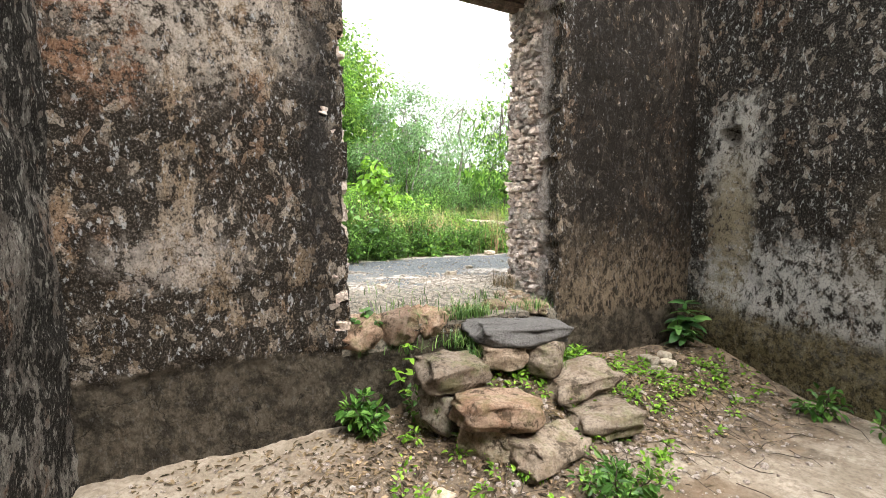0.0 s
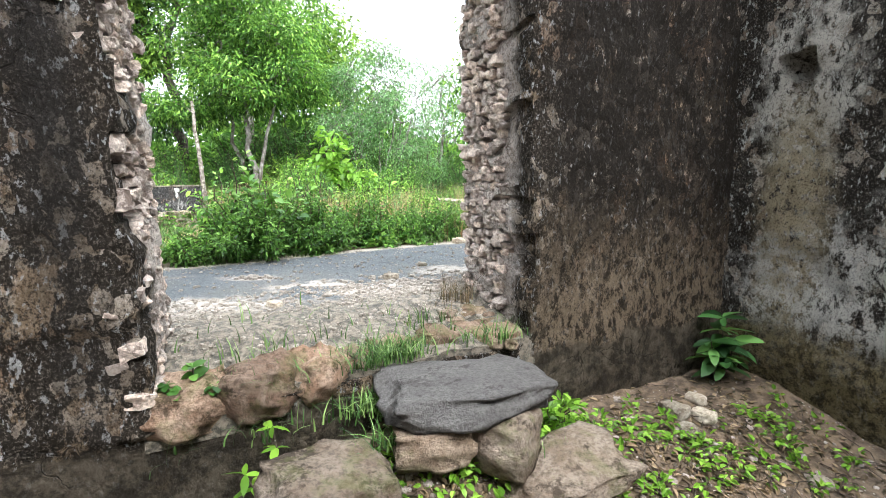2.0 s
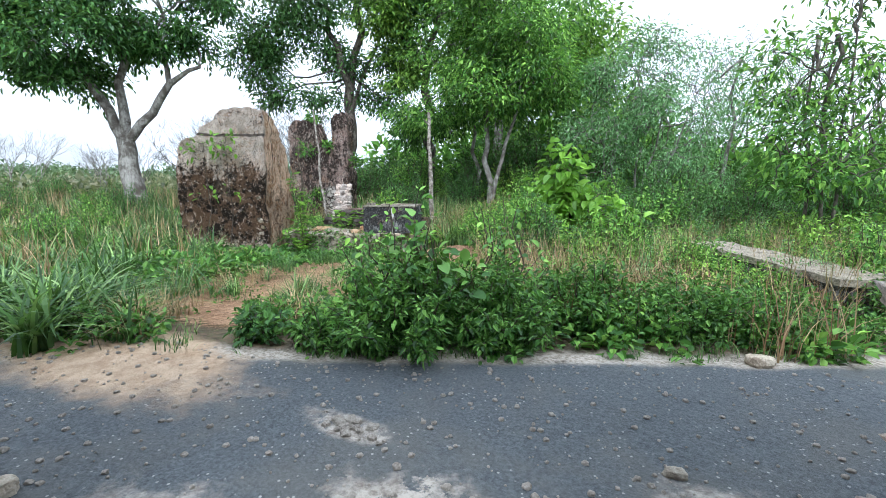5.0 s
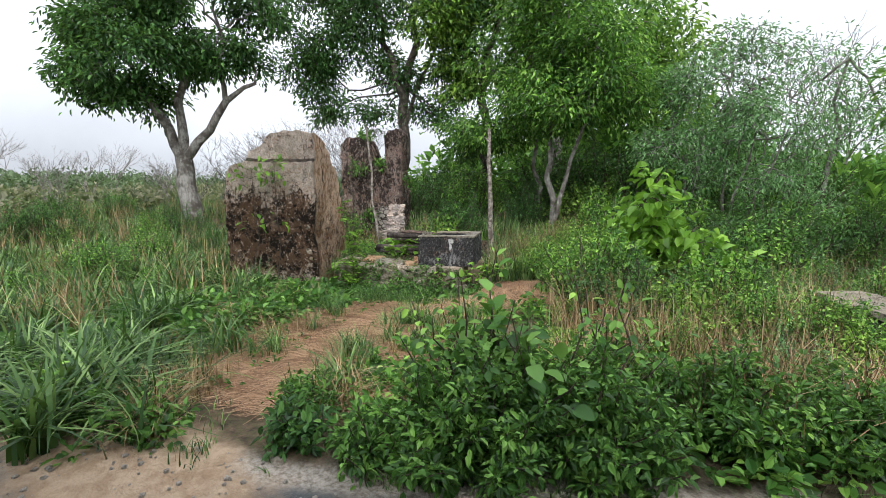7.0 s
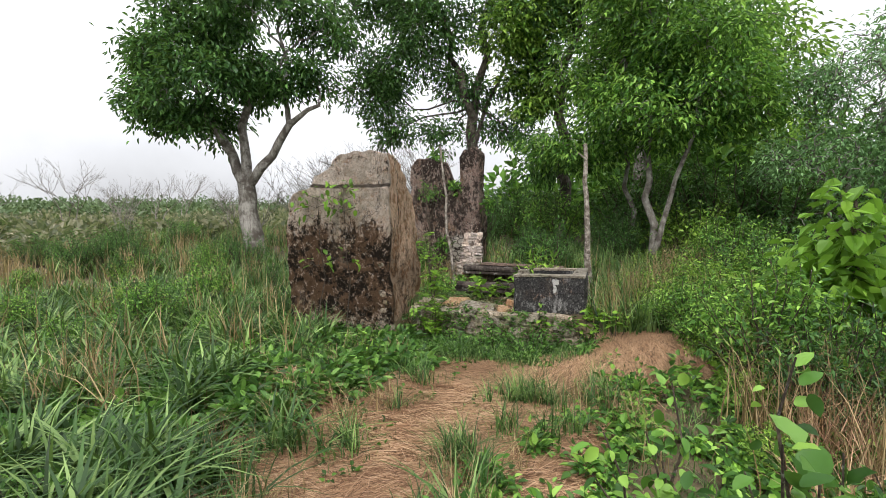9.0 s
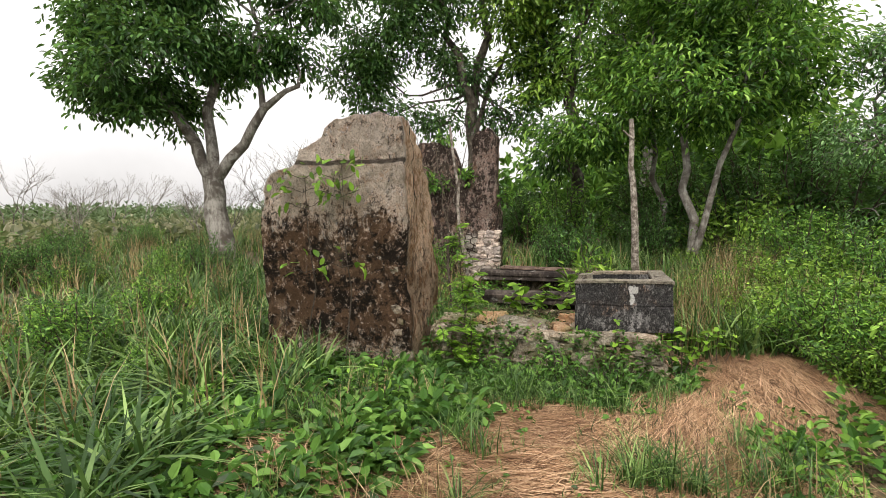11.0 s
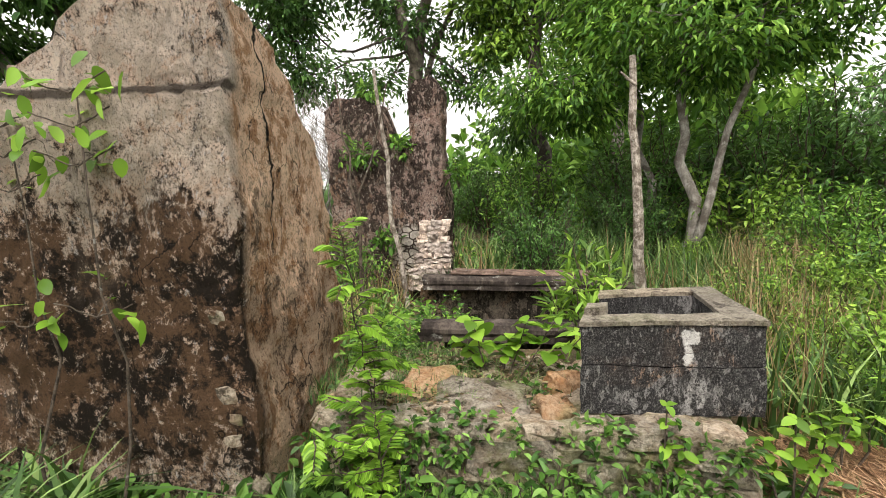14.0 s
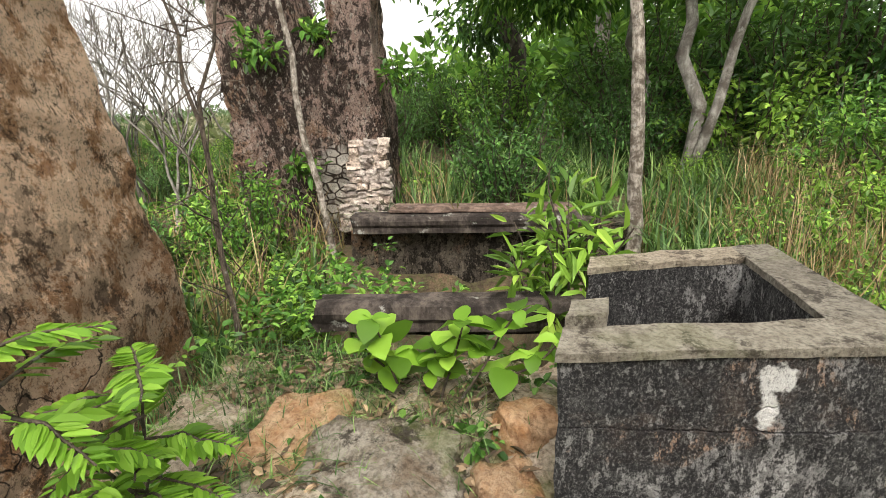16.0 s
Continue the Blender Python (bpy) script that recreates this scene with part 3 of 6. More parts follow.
def part(name, data, material, parent=None, label=""):
    """One mesh object, under a thing or a part; data is a mesh or a bmesh."""
    if isinstance(data, bmesh.types.BMesh):
        me = bpy.data.meshes.new(name)
        data.to_mesh(me)
        data.free()
        data = me
    if material is not None and not data.materials:
        data.materials.append(material)
    ob = new(name, data)
    if parent is not None:
        ob.parent = parent
    if label:
        ob["label"] = label
    return ob


def steps(a, b, size):
    n = max(1, round((b - a) / size))
    return [a + (b - a) * i / n for i in range(n + 1)]


def masonry(name, us, vs, zs, keep, shape):
    """A wall of cells over (u, z), as deep as vs, with openings where keep() is false; shape() gives the place of a grid point."""
    nu, nv, nz = len(us), len(vs), len(zs)
    verts, ids, faces = [], {}, []

    def vid(i, j, k):
        key = (i, j, k)
        if key not in ids:
            ids[key] = len(verts)
            verts.append(shape(us[i], vs[j], zs[k]))
        return ids[key]

    kept = [[keep((us[i] + us[i + 1]) / 2, (zs[k] + zs[k + 1]) / 2) for k in range(nz - 1)] for i in range(nu - 1)]
    on = lambda i, k: 0 <= i < nu - 1 and 0 <= k < nz - 1 and kept[i][k]
    last = nv - 1
    for i in range(nu - 1):
        for k in range(nz - 1):
            if not kept[i][k]:
                continue
            faces.append((vid(i, 0, k), vid(i + 1, 0, k), vid(i + 1, 0, k + 1), vid(i, 0, k + 1)))
            faces.append((vid(i, last, k), vid(i, last, k + 1), vid(i + 1, last, k + 1), vid(i + 1, last, k)))
            for j in range(nv - 1):
                if not on(i - 1, k):
                    faces.append((vid(i, j, k), vid(i, j, k + 1), vid(i, j + 1, k + 1), vid(i, j + 1, k)))
                if not on(i + 1, k):
                    faces.append((vid(i + 1, j, k), vid(i + 1, j + 1, k), vid(i + 1, j + 1, k + 1), vid(i + 1, j, k + 1)))
                if not on(i, k - 1):
                    faces.append((vid(i, j, k), vid(i, j + 1, k), vid(i + 1, j + 1, k), vid(i + 1, j, k)))
                if not on(i, k + 1):
                    faces.append((vid(i, j, k + 1), vid(i + 1, j, k + 1), vid(i + 1, j + 1, k + 1), vid(i, j + 1, k + 1)))
    me = mesh_of(name, verts, faces)
    me.set_sharp_from_angle(angle=radians(48))
    return me


def structure(name, data, material, label="", category=""):
    return tagged(part(name, data, material), label, category, "", "structure")


# ---- the mill house ----
LEFT, RIGHT, BACK, TOP, THICK = -2.17, 2.60, -5.2, 4.3, 0.68
DOOR_L, DOOR_R, SILL, LINTEL = -0.70, 1.02, 0.62, 3.34


def front_keep(u, z):
    ragged = 0.05 * noise.noise((u * 5, z * 4, 1.0))
    return not (DOOR_L + ragged < u < DOOR_R - ragged and SILL < z < LINTEL)


def front_shape(u, v, z):
    x, y, zz = hall(u, v, z)
    d = rough((x, y, zz), 0.55, 0.030) + rough((x, y, zz), 0.14, 0.018, 3) + rough((x, y, zz), 0.05, 0.011, 5)
    jamb = DOOR_L - 0.1 < u < DOOR_R + 0.1 and SILL <= z <= LINTEL and v > 0.02
    if jamb:
        d = d + rough((x, y, zz), 0.11, 0.045, 7)
    inward = 0.0
    if v < 0.01 and u < 0.2:
        inward = 0.025 if z < 0.58 + 0.05 * noise.noise((u * 3, 0, 2)) else (-0.012 if z > 1.0 + 0.03 * noise.noise((u * 4, 1, 0)) else 0.0)
    if v < 0.01 and z > 2.9:
        d = d * 0.6
    p = Vector(hall(u, v + inward, zz)) + d
    return p if z > 0.0 else Vector((p.x, p.y, z))


structure("wall_front", masonry("wall_front", steps(LEFT - 0.62, RIGHT + 0.62, 0.03), [0.0, 0.09, 0.18, 0.27, 0.36, 0.45, 0.54, 0.61, THICK], steps(-0.15, TOP, 0.035), front_keep, front_shape), M_front,
          "thick rubble wall with stained mouldy plaster and a doorway", "wall")
wall_front = bpy.data.objects["wall_front"]


def side_wall(name, u0, sign, material, label, hole=None):
    def shape(a, b, z):
        p = Vector(hall(u0 + sign * b, a, z))
        d = rough(p, 0.6, 0.035, 5) + rough(p, 0.15, 0.016, 9) + rough(p, 0.06, 0.010, 2)
        if hole and b < 0.2:
            r = math.hypot((a - hole[0]) / hole[2], (z - hole[1]) / hole[3]) + 0.5 * noise.noise((a * 14, z * 14, 0))
            if r < 1:
                d = d + Vector((CU, SU, 0)) * sign * 0.16 * min(1, 2.2 * (1 - r))
        return p + d

    far = -2.6 if sign > 0 else -1.4
    structure(name + "_rear", masonry(name + "_rear", steps(BACK, far, 0.12), [0.0, 0.3, 0.6], steps(-0.15, TOP, 0.12), lambda a, z: True, shape), material, label, "wall")
    return structure(name, masonry(name, steps(-2.6 if sign > 0 else -1.4, 0.03, 0.035), [0.0, 0.3, 0.6], steps(-0.15, TOP, 0.04), lambda a, z: True, shape), material, label, "wall")


side_wall("wall_right", RIGHT, 1, M_side, "plastered wall blackened with mould and streaked white", (-0.33, 2.08, 0.09, 0.12))
side_wall("wall_left", LEFT, -1, M_left, "grey plastered wall spotted with black mould")
structure("wall_back", masonry("wall_back", steps(LEFT - 0.6, RIGHT + 0.6, 0.12), [0.0, 0.6], steps(-0.15, TOP, 0.12), lambda a, z: True,
                               lambda a, b, z: Vector(hall(a, BACK - b, z)) + rough((a, b, z), 0.6, 0.03)), M_left, "plain mouldy plaster wall closing the room", "wall")


def smooth01(x, a, b):
    t = min(1, max(0, (x - a) / (b - a)))
    return t * t * (3 - 2 * t)


def floor_z(u, v):
    mound = 0.20 * smooth01(u, 0.15, 1.1) * smooth01(v, -1.15, -0.25)
    steps_heap = 0.42 * math.exp(-((u - 0.35) / 0.55) ** 2) * smooth01(v, -1.25, -0.2)
    gap = 0.07 * smooth01(v, -1.0, -0.3) * smooth01(u, -0.9, -0.2)
    x, y, _ = hall(u, v)
    return max(mound, steps_heap, gap) + 0.02 * noise.noise((x * 2.2, y * 2.2, 0)) + 0.012 * noise.noise((x * 9, y * 9, 4)) + 0.022 * smooth01(v, -1.3, -0.8) * noise.noise((x * 14, y * 14, 7))


def grid_mesh(name, xs, ys, place, keep=None):
    verts = [place(x, y) for y in ys for x in xs]
    w = len(xs)
    faces = [(j * w + i, j * w + i + 1, (j + 1) * w + i + 1, (j + 1) * w + i) for j in range(len(ys) - 1) for i in range(w - 1)
             if keep is None or keep((xs[i] + xs[i + 1]) / 2, (ys[j] + ys[j + 1]) / 2)]
    return mesh_of(name, verts, faces)


structure("floor", grid_mesh("floor", steps(LEFT - 0.03, RIGHT + 0.03, 0.045), steps(BACK - 0.03, -2.0, 0.15) + steps(-1.96, 0.05, 0.045), lambda u, v: hall(u, v, floor_z(u, v))), M_floor,
          "sandy concrete floor with a damp brown stain and a soil heap", "floor")


def ground_z(x, y):
    """Height of the open ground."""
    v = -SU * x + CU * (y - 3.25)
    u = CU * x + SU * (y - 3.25)
    z = 0.76 - 0.10 * smooth01(v, 2.7, 4.4)
    z += 0.35 * smooth01(v, 7.0, 13.0)
    z += 0.03 * noise.noise((x * 0.5, y * 0.5, 3)) + 0.014 * noise.noise((x * 3.1, y * 3.1, 8))
    z += 0.05 * math.exp(-((x + 2.9) / 1.0) ** 2 - ((y - 4.85) / 0.35) ** 2)
    z += 0.13 * math.exp(-((x + 2.95) / 0.6) ** 2 - ((y - 9.5) / 0.8) ** 2)
    z += 0.12 * math.exp(-((x + 4.9) / 0.55) ** 2 - ((y - 6.5) / 0.4) ** 2)
    pa, pd = CU * (x + 5.35) + SU * (y - 8.45), -SU * (x + 5.35) + CU * (y - 8.45)
    z -= 0.42 * smooth01(pa, 0.0, 0.25) * smooth01(pa, 1.3, 1.1) * smooth01(pd, 1.05, 1.25) * smooth01(pd, 2.6, 2.45)
    far = math.hypot(x, y)
    if far > 30:
        z += 0.02 * (far - 30) * (0.6 + 0.5 * noise.noise((x * 0.01, y * 0.01, 0))) * smooth01(far, 30, 120) * (0.35 if far < 500 else 0.25)
    return z


def spread(a, b, near, fine, grow):
    """Grid lines from a to b: fine steps between the two near limits, growing outwards."""
    out = steps(near[0], near[1], fine)
    s, p = fine, near[1]
    while p < b:
        s *= grow
        p += s
        out.append(p)
    s, p = fine, near[0]
    while p > a:
        s *= grow
        p -= s
        out.insert(0, p)
    return out


gu = spread(-900, 900, (LEFT - 0.66, RIGHT + 0.66), 0.10, 1.10)
gv = spread(-900, 900, (0.62, 9.0), 0.08, 1.10)
gv = [g for g in gv if g > 0.62 or g < BACK - 0.66] + [0.62]
gv += steps(BACK - 0.66, 0.61, 0.5)
gv = sorted(set(round(g, 4) for g in gv))
inside = lambda u, v: LEFT - 0.5 < u < RIGHT + 0.5 and BACK - 0.5 < v < 0.6


def ground_place(u, v):
    x, y, _ = hall(u, v)
    return (x, y, ground_z(x, y))


structure("ground", grid_mesh("ground", gu, gv, ground_place, lambda u, v: not inside(u, v)), M_ground, "earth, dry straw litter and a strip of worn asphalt", "ground")
structure("door_1", masonry("door_1", steps(DOOR_L - 0.03, DOOR_R + 0.03, 0.06), [0.0, 0.06, 0.12, 0.18, 0.24, 0.3, 0.36, 0.42, 0.48, 0.54, 0.6, 0.66, 0.74], [0.5, 0.6, 0.66], lambda u, z: True,
                            lambda u, v, z: Vector(hall(u, v + 0.015, z + (0.11 * smooth01(v, 0.1, 0.55) - 0.05 * smooth01(v, 0.67, 0.74) if z > 0.62 else 0))) + rough(hall(u, v, z), 0.12, 0.03 if z > 0.55 else 0.0)),
          M_ground, "earth and rubble threshold of the doorway", "threshold")

# the ruined walls across the lane
RU, RS = math.cos(radians(27)), math.sin(radians(27))


def ruin(a, d, z, origin=(-5.43, 8.03)):
    return Vector((origin[0] + RU * a - RS * d, origin[1] + RS * a + RU * d, z))


def lerp_table(x, table):
    for (x0, y0), (x1, y1) in zip(table, table[1:]):
        if x <= x1:
            return y0 + (y1 - y0) * max(0.0, (x - x0) / (x1 - x0))
    return table[-1][1]


RUIN_TOP = [(-1.30, 2.28), (-1.24, 2.42), (-0.98, 2.49), (-0.95, 2.62), (-0.74, 2.68), (-0.68, 2.80), (-0.50, 2.86), (-0.2, 2.90), (0.0, 2.88)]


def ruin_shape(a, d, f):
    z = 0.4 + f * (lerp_table(a, RUIN_TOP) - 0.4 + 0.03 * noise.noise((a * 9, 0, 0)))
    z2 = 0.4 + (z - 0.4) * (1 - 0.21 * smooth01(d, 0.30, 1.1) * smooth01(z, 1.4, 2.6))
    a2 = a + (0.05 * (2.4 - z) if a > -0.6 else -0.03 * (2.4 - z)) * 0.6
    d2 = d * (1.0 + 0.10 * (1.5 - z)) + (0.06 if z > 2.5 and d < 0.1 else 0.0)
    p = ruin(a2, d2, z2)
    return p + rough(p, 0.45, 0.045, 2) + rough(p, 0.12, 0.02, 6) + rough(p, 0.05, 0.012, 3)


structure("wall_ruin_near", masonry("wall_ruin_near", steps(-1.30, 0.0, 0.04), steps(0, 1.1, 0.07), steps(0, 1, 0.016), lambda a, z: True, ruin_shape), M_ruin,
          "broken ochre plastered wall stained with black mould, cracked", "ruined wall")
FAR_TOP = [(-1.30, 3.0), (-1.0, 3.14), (-0.70, 3.06), (-0.64, 2.85), (-0.60, 2.62), (-0.36, 2.56), (-0.32, 3.1), (-0.27, 3.26), (-0.1, 3.32), (0.0, 3.2)]


def far_shape(a, d, f):
    z = 0.6 + f * (lerp_table(a, FAR_TOP) - 0.6 + 0.05 * noise.noise((a * 9, d * 4, 5)))
    p = ruin(a + 0.03 * (2 - z), d, z, (-6.56, 11.22))
    return p + rough(p, 0.4, 0.05, 4) + rough(p, 0.12, 0.03, 8) + rough(p, 0.05, 0.014, 3)


structure("wall_ruin_far", masonry("wall_ruin_far", steps(-1.30, 0.0, 0.035), steps(0, 0.6, 0.08), steps(0, 1, 0.018), lambda a, z: True, far_shape), M_ruin_far,
          "tall remnant of a plastered rubble wall with a broken gap", "ruined wall")
PL = (-5.35, 8.45)
plinth_at = lambda a, d, z: Vector((PL[0] + CU * a - SU * d, PL[1] + SU * a + CU * d, z))


def plinth_shape(a, d, z):
    p = plinth_at(a, d, z)
    return p + rough(p, 0.3, 0.05, 1) + rough(p, 0.09, 0.03, 5)


structure("plinth", masonry("plinth", steps(-0.1, 1.78, 0.05), steps(0, 0.75, 0.07), steps(0.4, 1.02, 0.05), lambda a, z: True, plinth_shape), M_plinth,
          "low rubble plinth overgrown with weeds", "plinth")


def pit_shape(a, d, z):
    p = Vector((-6.55 + CU * a - SU * d, 10.72 + SU * a + CU * d, z))
    return p + rough(p, 0.3, 0.04, 1)


structure("pit_wall", masonry("pit_wall", steps(0, 2.2, 0.07), [0, 0.2, 0.4], steps(0.3, 1.08, 0.06), lambda a, z: True, pit_shape), M_pit, "dark damp wall of a shallow sunken pit", "wall")


def low_shape(a, d, z):
    p = Vector((0.25 + 0.52 * a + 0.85 * d, 9.75 - 0.85 * a + 0.52 * d, z))
    return p + rough(p, 0.3, 0.03, 1)


structure("wall_low", masonry("wall_low", steps(-0.3, 2.0, 0.08), steps(0, 0.5, 0.1), steps(0.5, 1.06, 0.07), lambda a, z: True, low_shape), M_tank, "low mould-blackened concrete wall in the undergrowth", "wall")
coping = part("coping", masonry("coping", steps(-0.33, 2.03, 0.08), steps(-0.03, 0.53, 0.08), [1.06, 1.095, 1.12], lambda a, z: True, low_shape), M_rim, bpy.data.objects["wall_low"], "pale lichened coping")

# ---- plants and stones: builders ----
rng = np.random.default_rng(7)


def unit(a):
    return a / np.maximum(np.linalg.norm(a, axis=-1, keepdims=True), 1e-9)


def leaf_mesh(name, P, D, L, W, fold=0.25, droop=0.15, simple=False, up=None, full=False):
    """Leaves at P, pointing along D, of length L and width W; each a pointed oval folded along its midrib, or a full rounded blade."""
    n = len(P)
    D = unit(D)
    U = np.tile(np.array([0, 0, 1.0]), (n, 1)) if up is None else up
    U = U + rng.normal(0, 0.35, (n, 3))
    S = unit(np.cross(D, U))
    N = np.cross(S, D)
    L = np.broadcast_to(np.asarray(L, float), (n,))[:, None]
    W = np.broadcast_to(np.asarray(W, float), (n,))[:, None]
    tip = P + D * L - N * L * droop
    if simple:
        mid = P + D * L * 0.45
        V = np.stack([P, mid + S * W * 0.5 + N * W * fold, tip, mid - S * W * 0.5 + N * W * fold], 1).reshape(-1, 3)
        i = np.arange(n)[:, None] * 4
        return arrays_mesh(name, V, tris=np.concatenate([i + [0, 2, 1], i + [0, 3, 2]]))
    if full:
        lift = N * W * fold
        left, right = [], []
        for t, w in ((0.06, 0.20), (0.26, 0.46), (0.52, 0.50), (0.80, 0.33)):
            c = P + D * L * t - N * L * droop * t * t + N * W * 0.05 * rng.normal(size=(n, 1))
            left.append(c + S * W * w + lift * w * 2)
            right.append(c - S * W * w + lift * w * 2)
        rib = [P + D * L * t - N * L * droop * t * t for t in (0.26, 0.52, 0.80)]
        V = np.stack([P, *left, tip, *right, *rib], 1).reshape(-1, 3)
        i = np.arange(n)[:, None] * 13
        quads = [[0, 10, 2, 1], [10, 11, 3, 2], [11, 12, 4, 3], [0, 6, 7, 10], [10, 7, 8, 11], [11, 8, 9, 12]]
        return arrays_mesh(name, V, quads=np.concatenate([i + q for q in quads]), tris=np.concatenate([i + [12, 5, 4], i + [12, 9, 5]]), smooth=True)
    a, b = P + D * L * 0.28, P + D * L * 0.66 - N * L * droop * 0.4
    lift = N * W * fold
    V = np.stack([P, a + S * W * 0.46 + lift, b + S * W * 0.40 + lift, tip, b - S * W * 0.40 + lift, a - S * W * 0.46 + lift], 1).reshape(-1, 3)
    i = np.arange(n)[:, None] * 6
    return arrays_mesh(name, V, quads=np.concatenate([i + [0, 3, 2, 1], i + [0, 5, 4, 3]]))


def tubes_mesh(name, lines, sides=6):
    """Tapered tubes along lines of (points, first radius, last radius)."""
    verts, quads, base = [], [], 0
    ring = np.arange(sides) * 2 * np.pi / sides
    for pts, r0, r1 in lines:
        p = np.asarray(pts, float)
        m = len(p)
        t = unit(np.gradient(p, axis=0))
        ref = np.array([0.0, 0.0, 1.0]) if abs(t[0][2]) < 0.8 else np.array([1.0, 0.0, 0.0])
        s = unit(np.cross(t, ref))
        q = np.cross(s, t)
        r = np.linspace(r0, r1, m)[:, None, None]
        verts.append((p[:, None, :] + r * (np.cos(ring)[None, :, None] * s[:, None, :] + np.sin(ring)[None, :, None] * q[:, None, :])).reshape(-1, 3))
        i, k = np.meshgrid(np.arange(m - 1), np.arange(sides), indexing="ij")
        k2 = (k + 1) % sides
        quads.append(base + np.stack([i * sides + k, i * sides + k2, (i + 1) * sides + k2, (i + 1) * sides + k], -1).reshape(-1, 4))
        base += m * sides
    return arrays_mesh(name, np.concatenate(verts), quads=np.concatenate(quads), smooth=True)


def bent(a, b, n=5, wobble=0.06, sag=0.0):
    a, b = np.asarray(a, float), np.asarray(b, float)
    t = np.linspace(0, 1, n)[:, None]
    size = np.linalg.norm(b - a)
    out = a + (b - a) * t + rng.normal(0, wobble * size, (n, 3)) * np.sin(np.pi * t)
    out[:, 2] += sag * size * np.sin(np.pi * t[:, 0])
    return out


def tree(name, base, stems, crowns, leaf_mat, bark_mat, label, leaves=14000, size=0.13, wide=0.45, clump=0.28, per=16, category="tree", simple=False, group="", twigs=0.5, flat=0.6):
    """stems: (points from the base, first radius, last radius); crowns: (centre, radii, weight), all from the base."""
    thing = tagged(new(name), label, category, group)
    thing.location = base
    lines = list(stems)
    ends = [np.asarray(s[0][-1], float) for s in stems]
    P, D = [], []
    total = sum(c[2] for c in crowns)
    for centre, radii, weight in crowns:
        c, r = np.asarray(centre, float), np.asarray(radii, float)
        root = min(ends, key=lambda e: np.linalg.norm(e - c))
        lines.append((bent(root, c, 6, 0.05), 0.024 + 0.010 * r.max(), 0.016))
        k = max(4, int(leaves * weight / total / per))
        q = unit(rng.normal(size=(k * 2, 3))) * (rng.uniform(0.2, 1.0, (k * 2, 1)) ** 0.5)
        gaps = np.array([noise.noise(Vector((c + v * r) * 1.1)) for v in q])
        q = q[np.argsort(-gaps)[:k]]
        q = q[np.argsort(np.linalg.norm(q, axis=1))]
        hub = c + q * r
        joints = [c]
        for h in hub:
            if rng.random() < twigs:
                far = np.linalg.norm(np.array(joints) - h, axis=1) + 0.25 * np.linalg.norm(np.array(joints) - c, axis=1)
                foot = joints[int(np.argmin(far))]
                thick = 0.022 * (1 - 0.6 * np.linalg.norm((h - c) / r))
                lines.append((bent(foot, h, 4, 0.08, 0.05), thick, thick * 0.5))
                joints.append(h)
        off = rng.normal(0, clump, (k, per, 3)) * np.array([1, 1, flat])
        P.append((hub[:, None, :] + off).reshape(-1, 3))
        D.append((q[:, None, :] * 0.25 + unit(off) + rng.normal(0, 0.5, off.shape) + np.array([0, 0, -0.55])).reshape(-1, 3))
    P, D = np.concatenate(P), np.concatenate(D)
    keep = P[:, 2] > 0.25
    P, D = P[keep], D[keep]
    L = size * rng.uniform(0.6, 1.25, len(P))
    trunk = part("trunk", tubes_mesh("trunk", lines[:1], 10), bark_mat, thing)
    for line in lines[1:len(stems)]:
        part("limb", tubes_mesh("limb", [line], 8), bark_mat, trunk)
    tagged(part("twig", tubes_mesh("twig", lines[len(stems):], 5), bark_mat, thing), kind="stuff")
    part("crown", leaf_mesh("crown", P, D, L, L * wide, simple=simple), leaf_mat, thing)
    return thing


def bush(name, radius, height, stems, leaves, size, wide, leaf_mat, label, category="bush", group="", lean=0.5, round_leaf=False):
    """Thin stems fanning out of one root, with leaves all along them."""
    thing = tagged(new(name), label, category, group)
    lines, P, D = [], [], []
    per = max(3, leaves // stems)
    for _ in range(stems):
        ang, out = rng.uniform(0, 2 * np.pi), radius * rng.uniform(0.1, 1.0) ** 0.7
        h = height * rng.uniform(0.55, 1.0) * (1 - 0.45 * (out / radius) ** 2)
        tip = np.array([math.cos(ang) * out, math.sin(ang) * out, h])
        root = tip * np.array([0.22, 0.22, 0])
        line = bent(root, tip, 6, 0.05, 0.08 * lean)
        lines.append((line, 0.009 * height, 0.003))
        t = rng.uniform(0.15, 1.0, per) ** 0.75
        idx = t * 5
        i = np.minimum(idx.astype(int), 4)
        f = (idx - i)[:, None]
        p = line[i] * (1 - f) + line[i + 1] * f
        d = rng.normal(size=(per, 3)) + np.array([0, 0, 0.15])
        d = unit(d)
        P.append(p + d * rng.uniform(0.01, 0.09, (per, 1)) * (0.5 + height * 0.5))
        D.append(d + np.array([0, 0, -0.2]))
    P, D = np.concatenate(P), np.concatenate(D)
    P[:, 2] = np.maximum(P[:, 2], 0.02)
    L = size * rng.uniform(0.55, 1.25, len(P))
    tagged(part("stem", tubes_mesh("stem", lines, 5), M_twig, thing), kind="stuff")
    part("foliage", leaf_mesh("foliage", P, D, L, L * wide, 0.2, 0.2, full=round_leaf), leaf_mat, thing)
    return thing


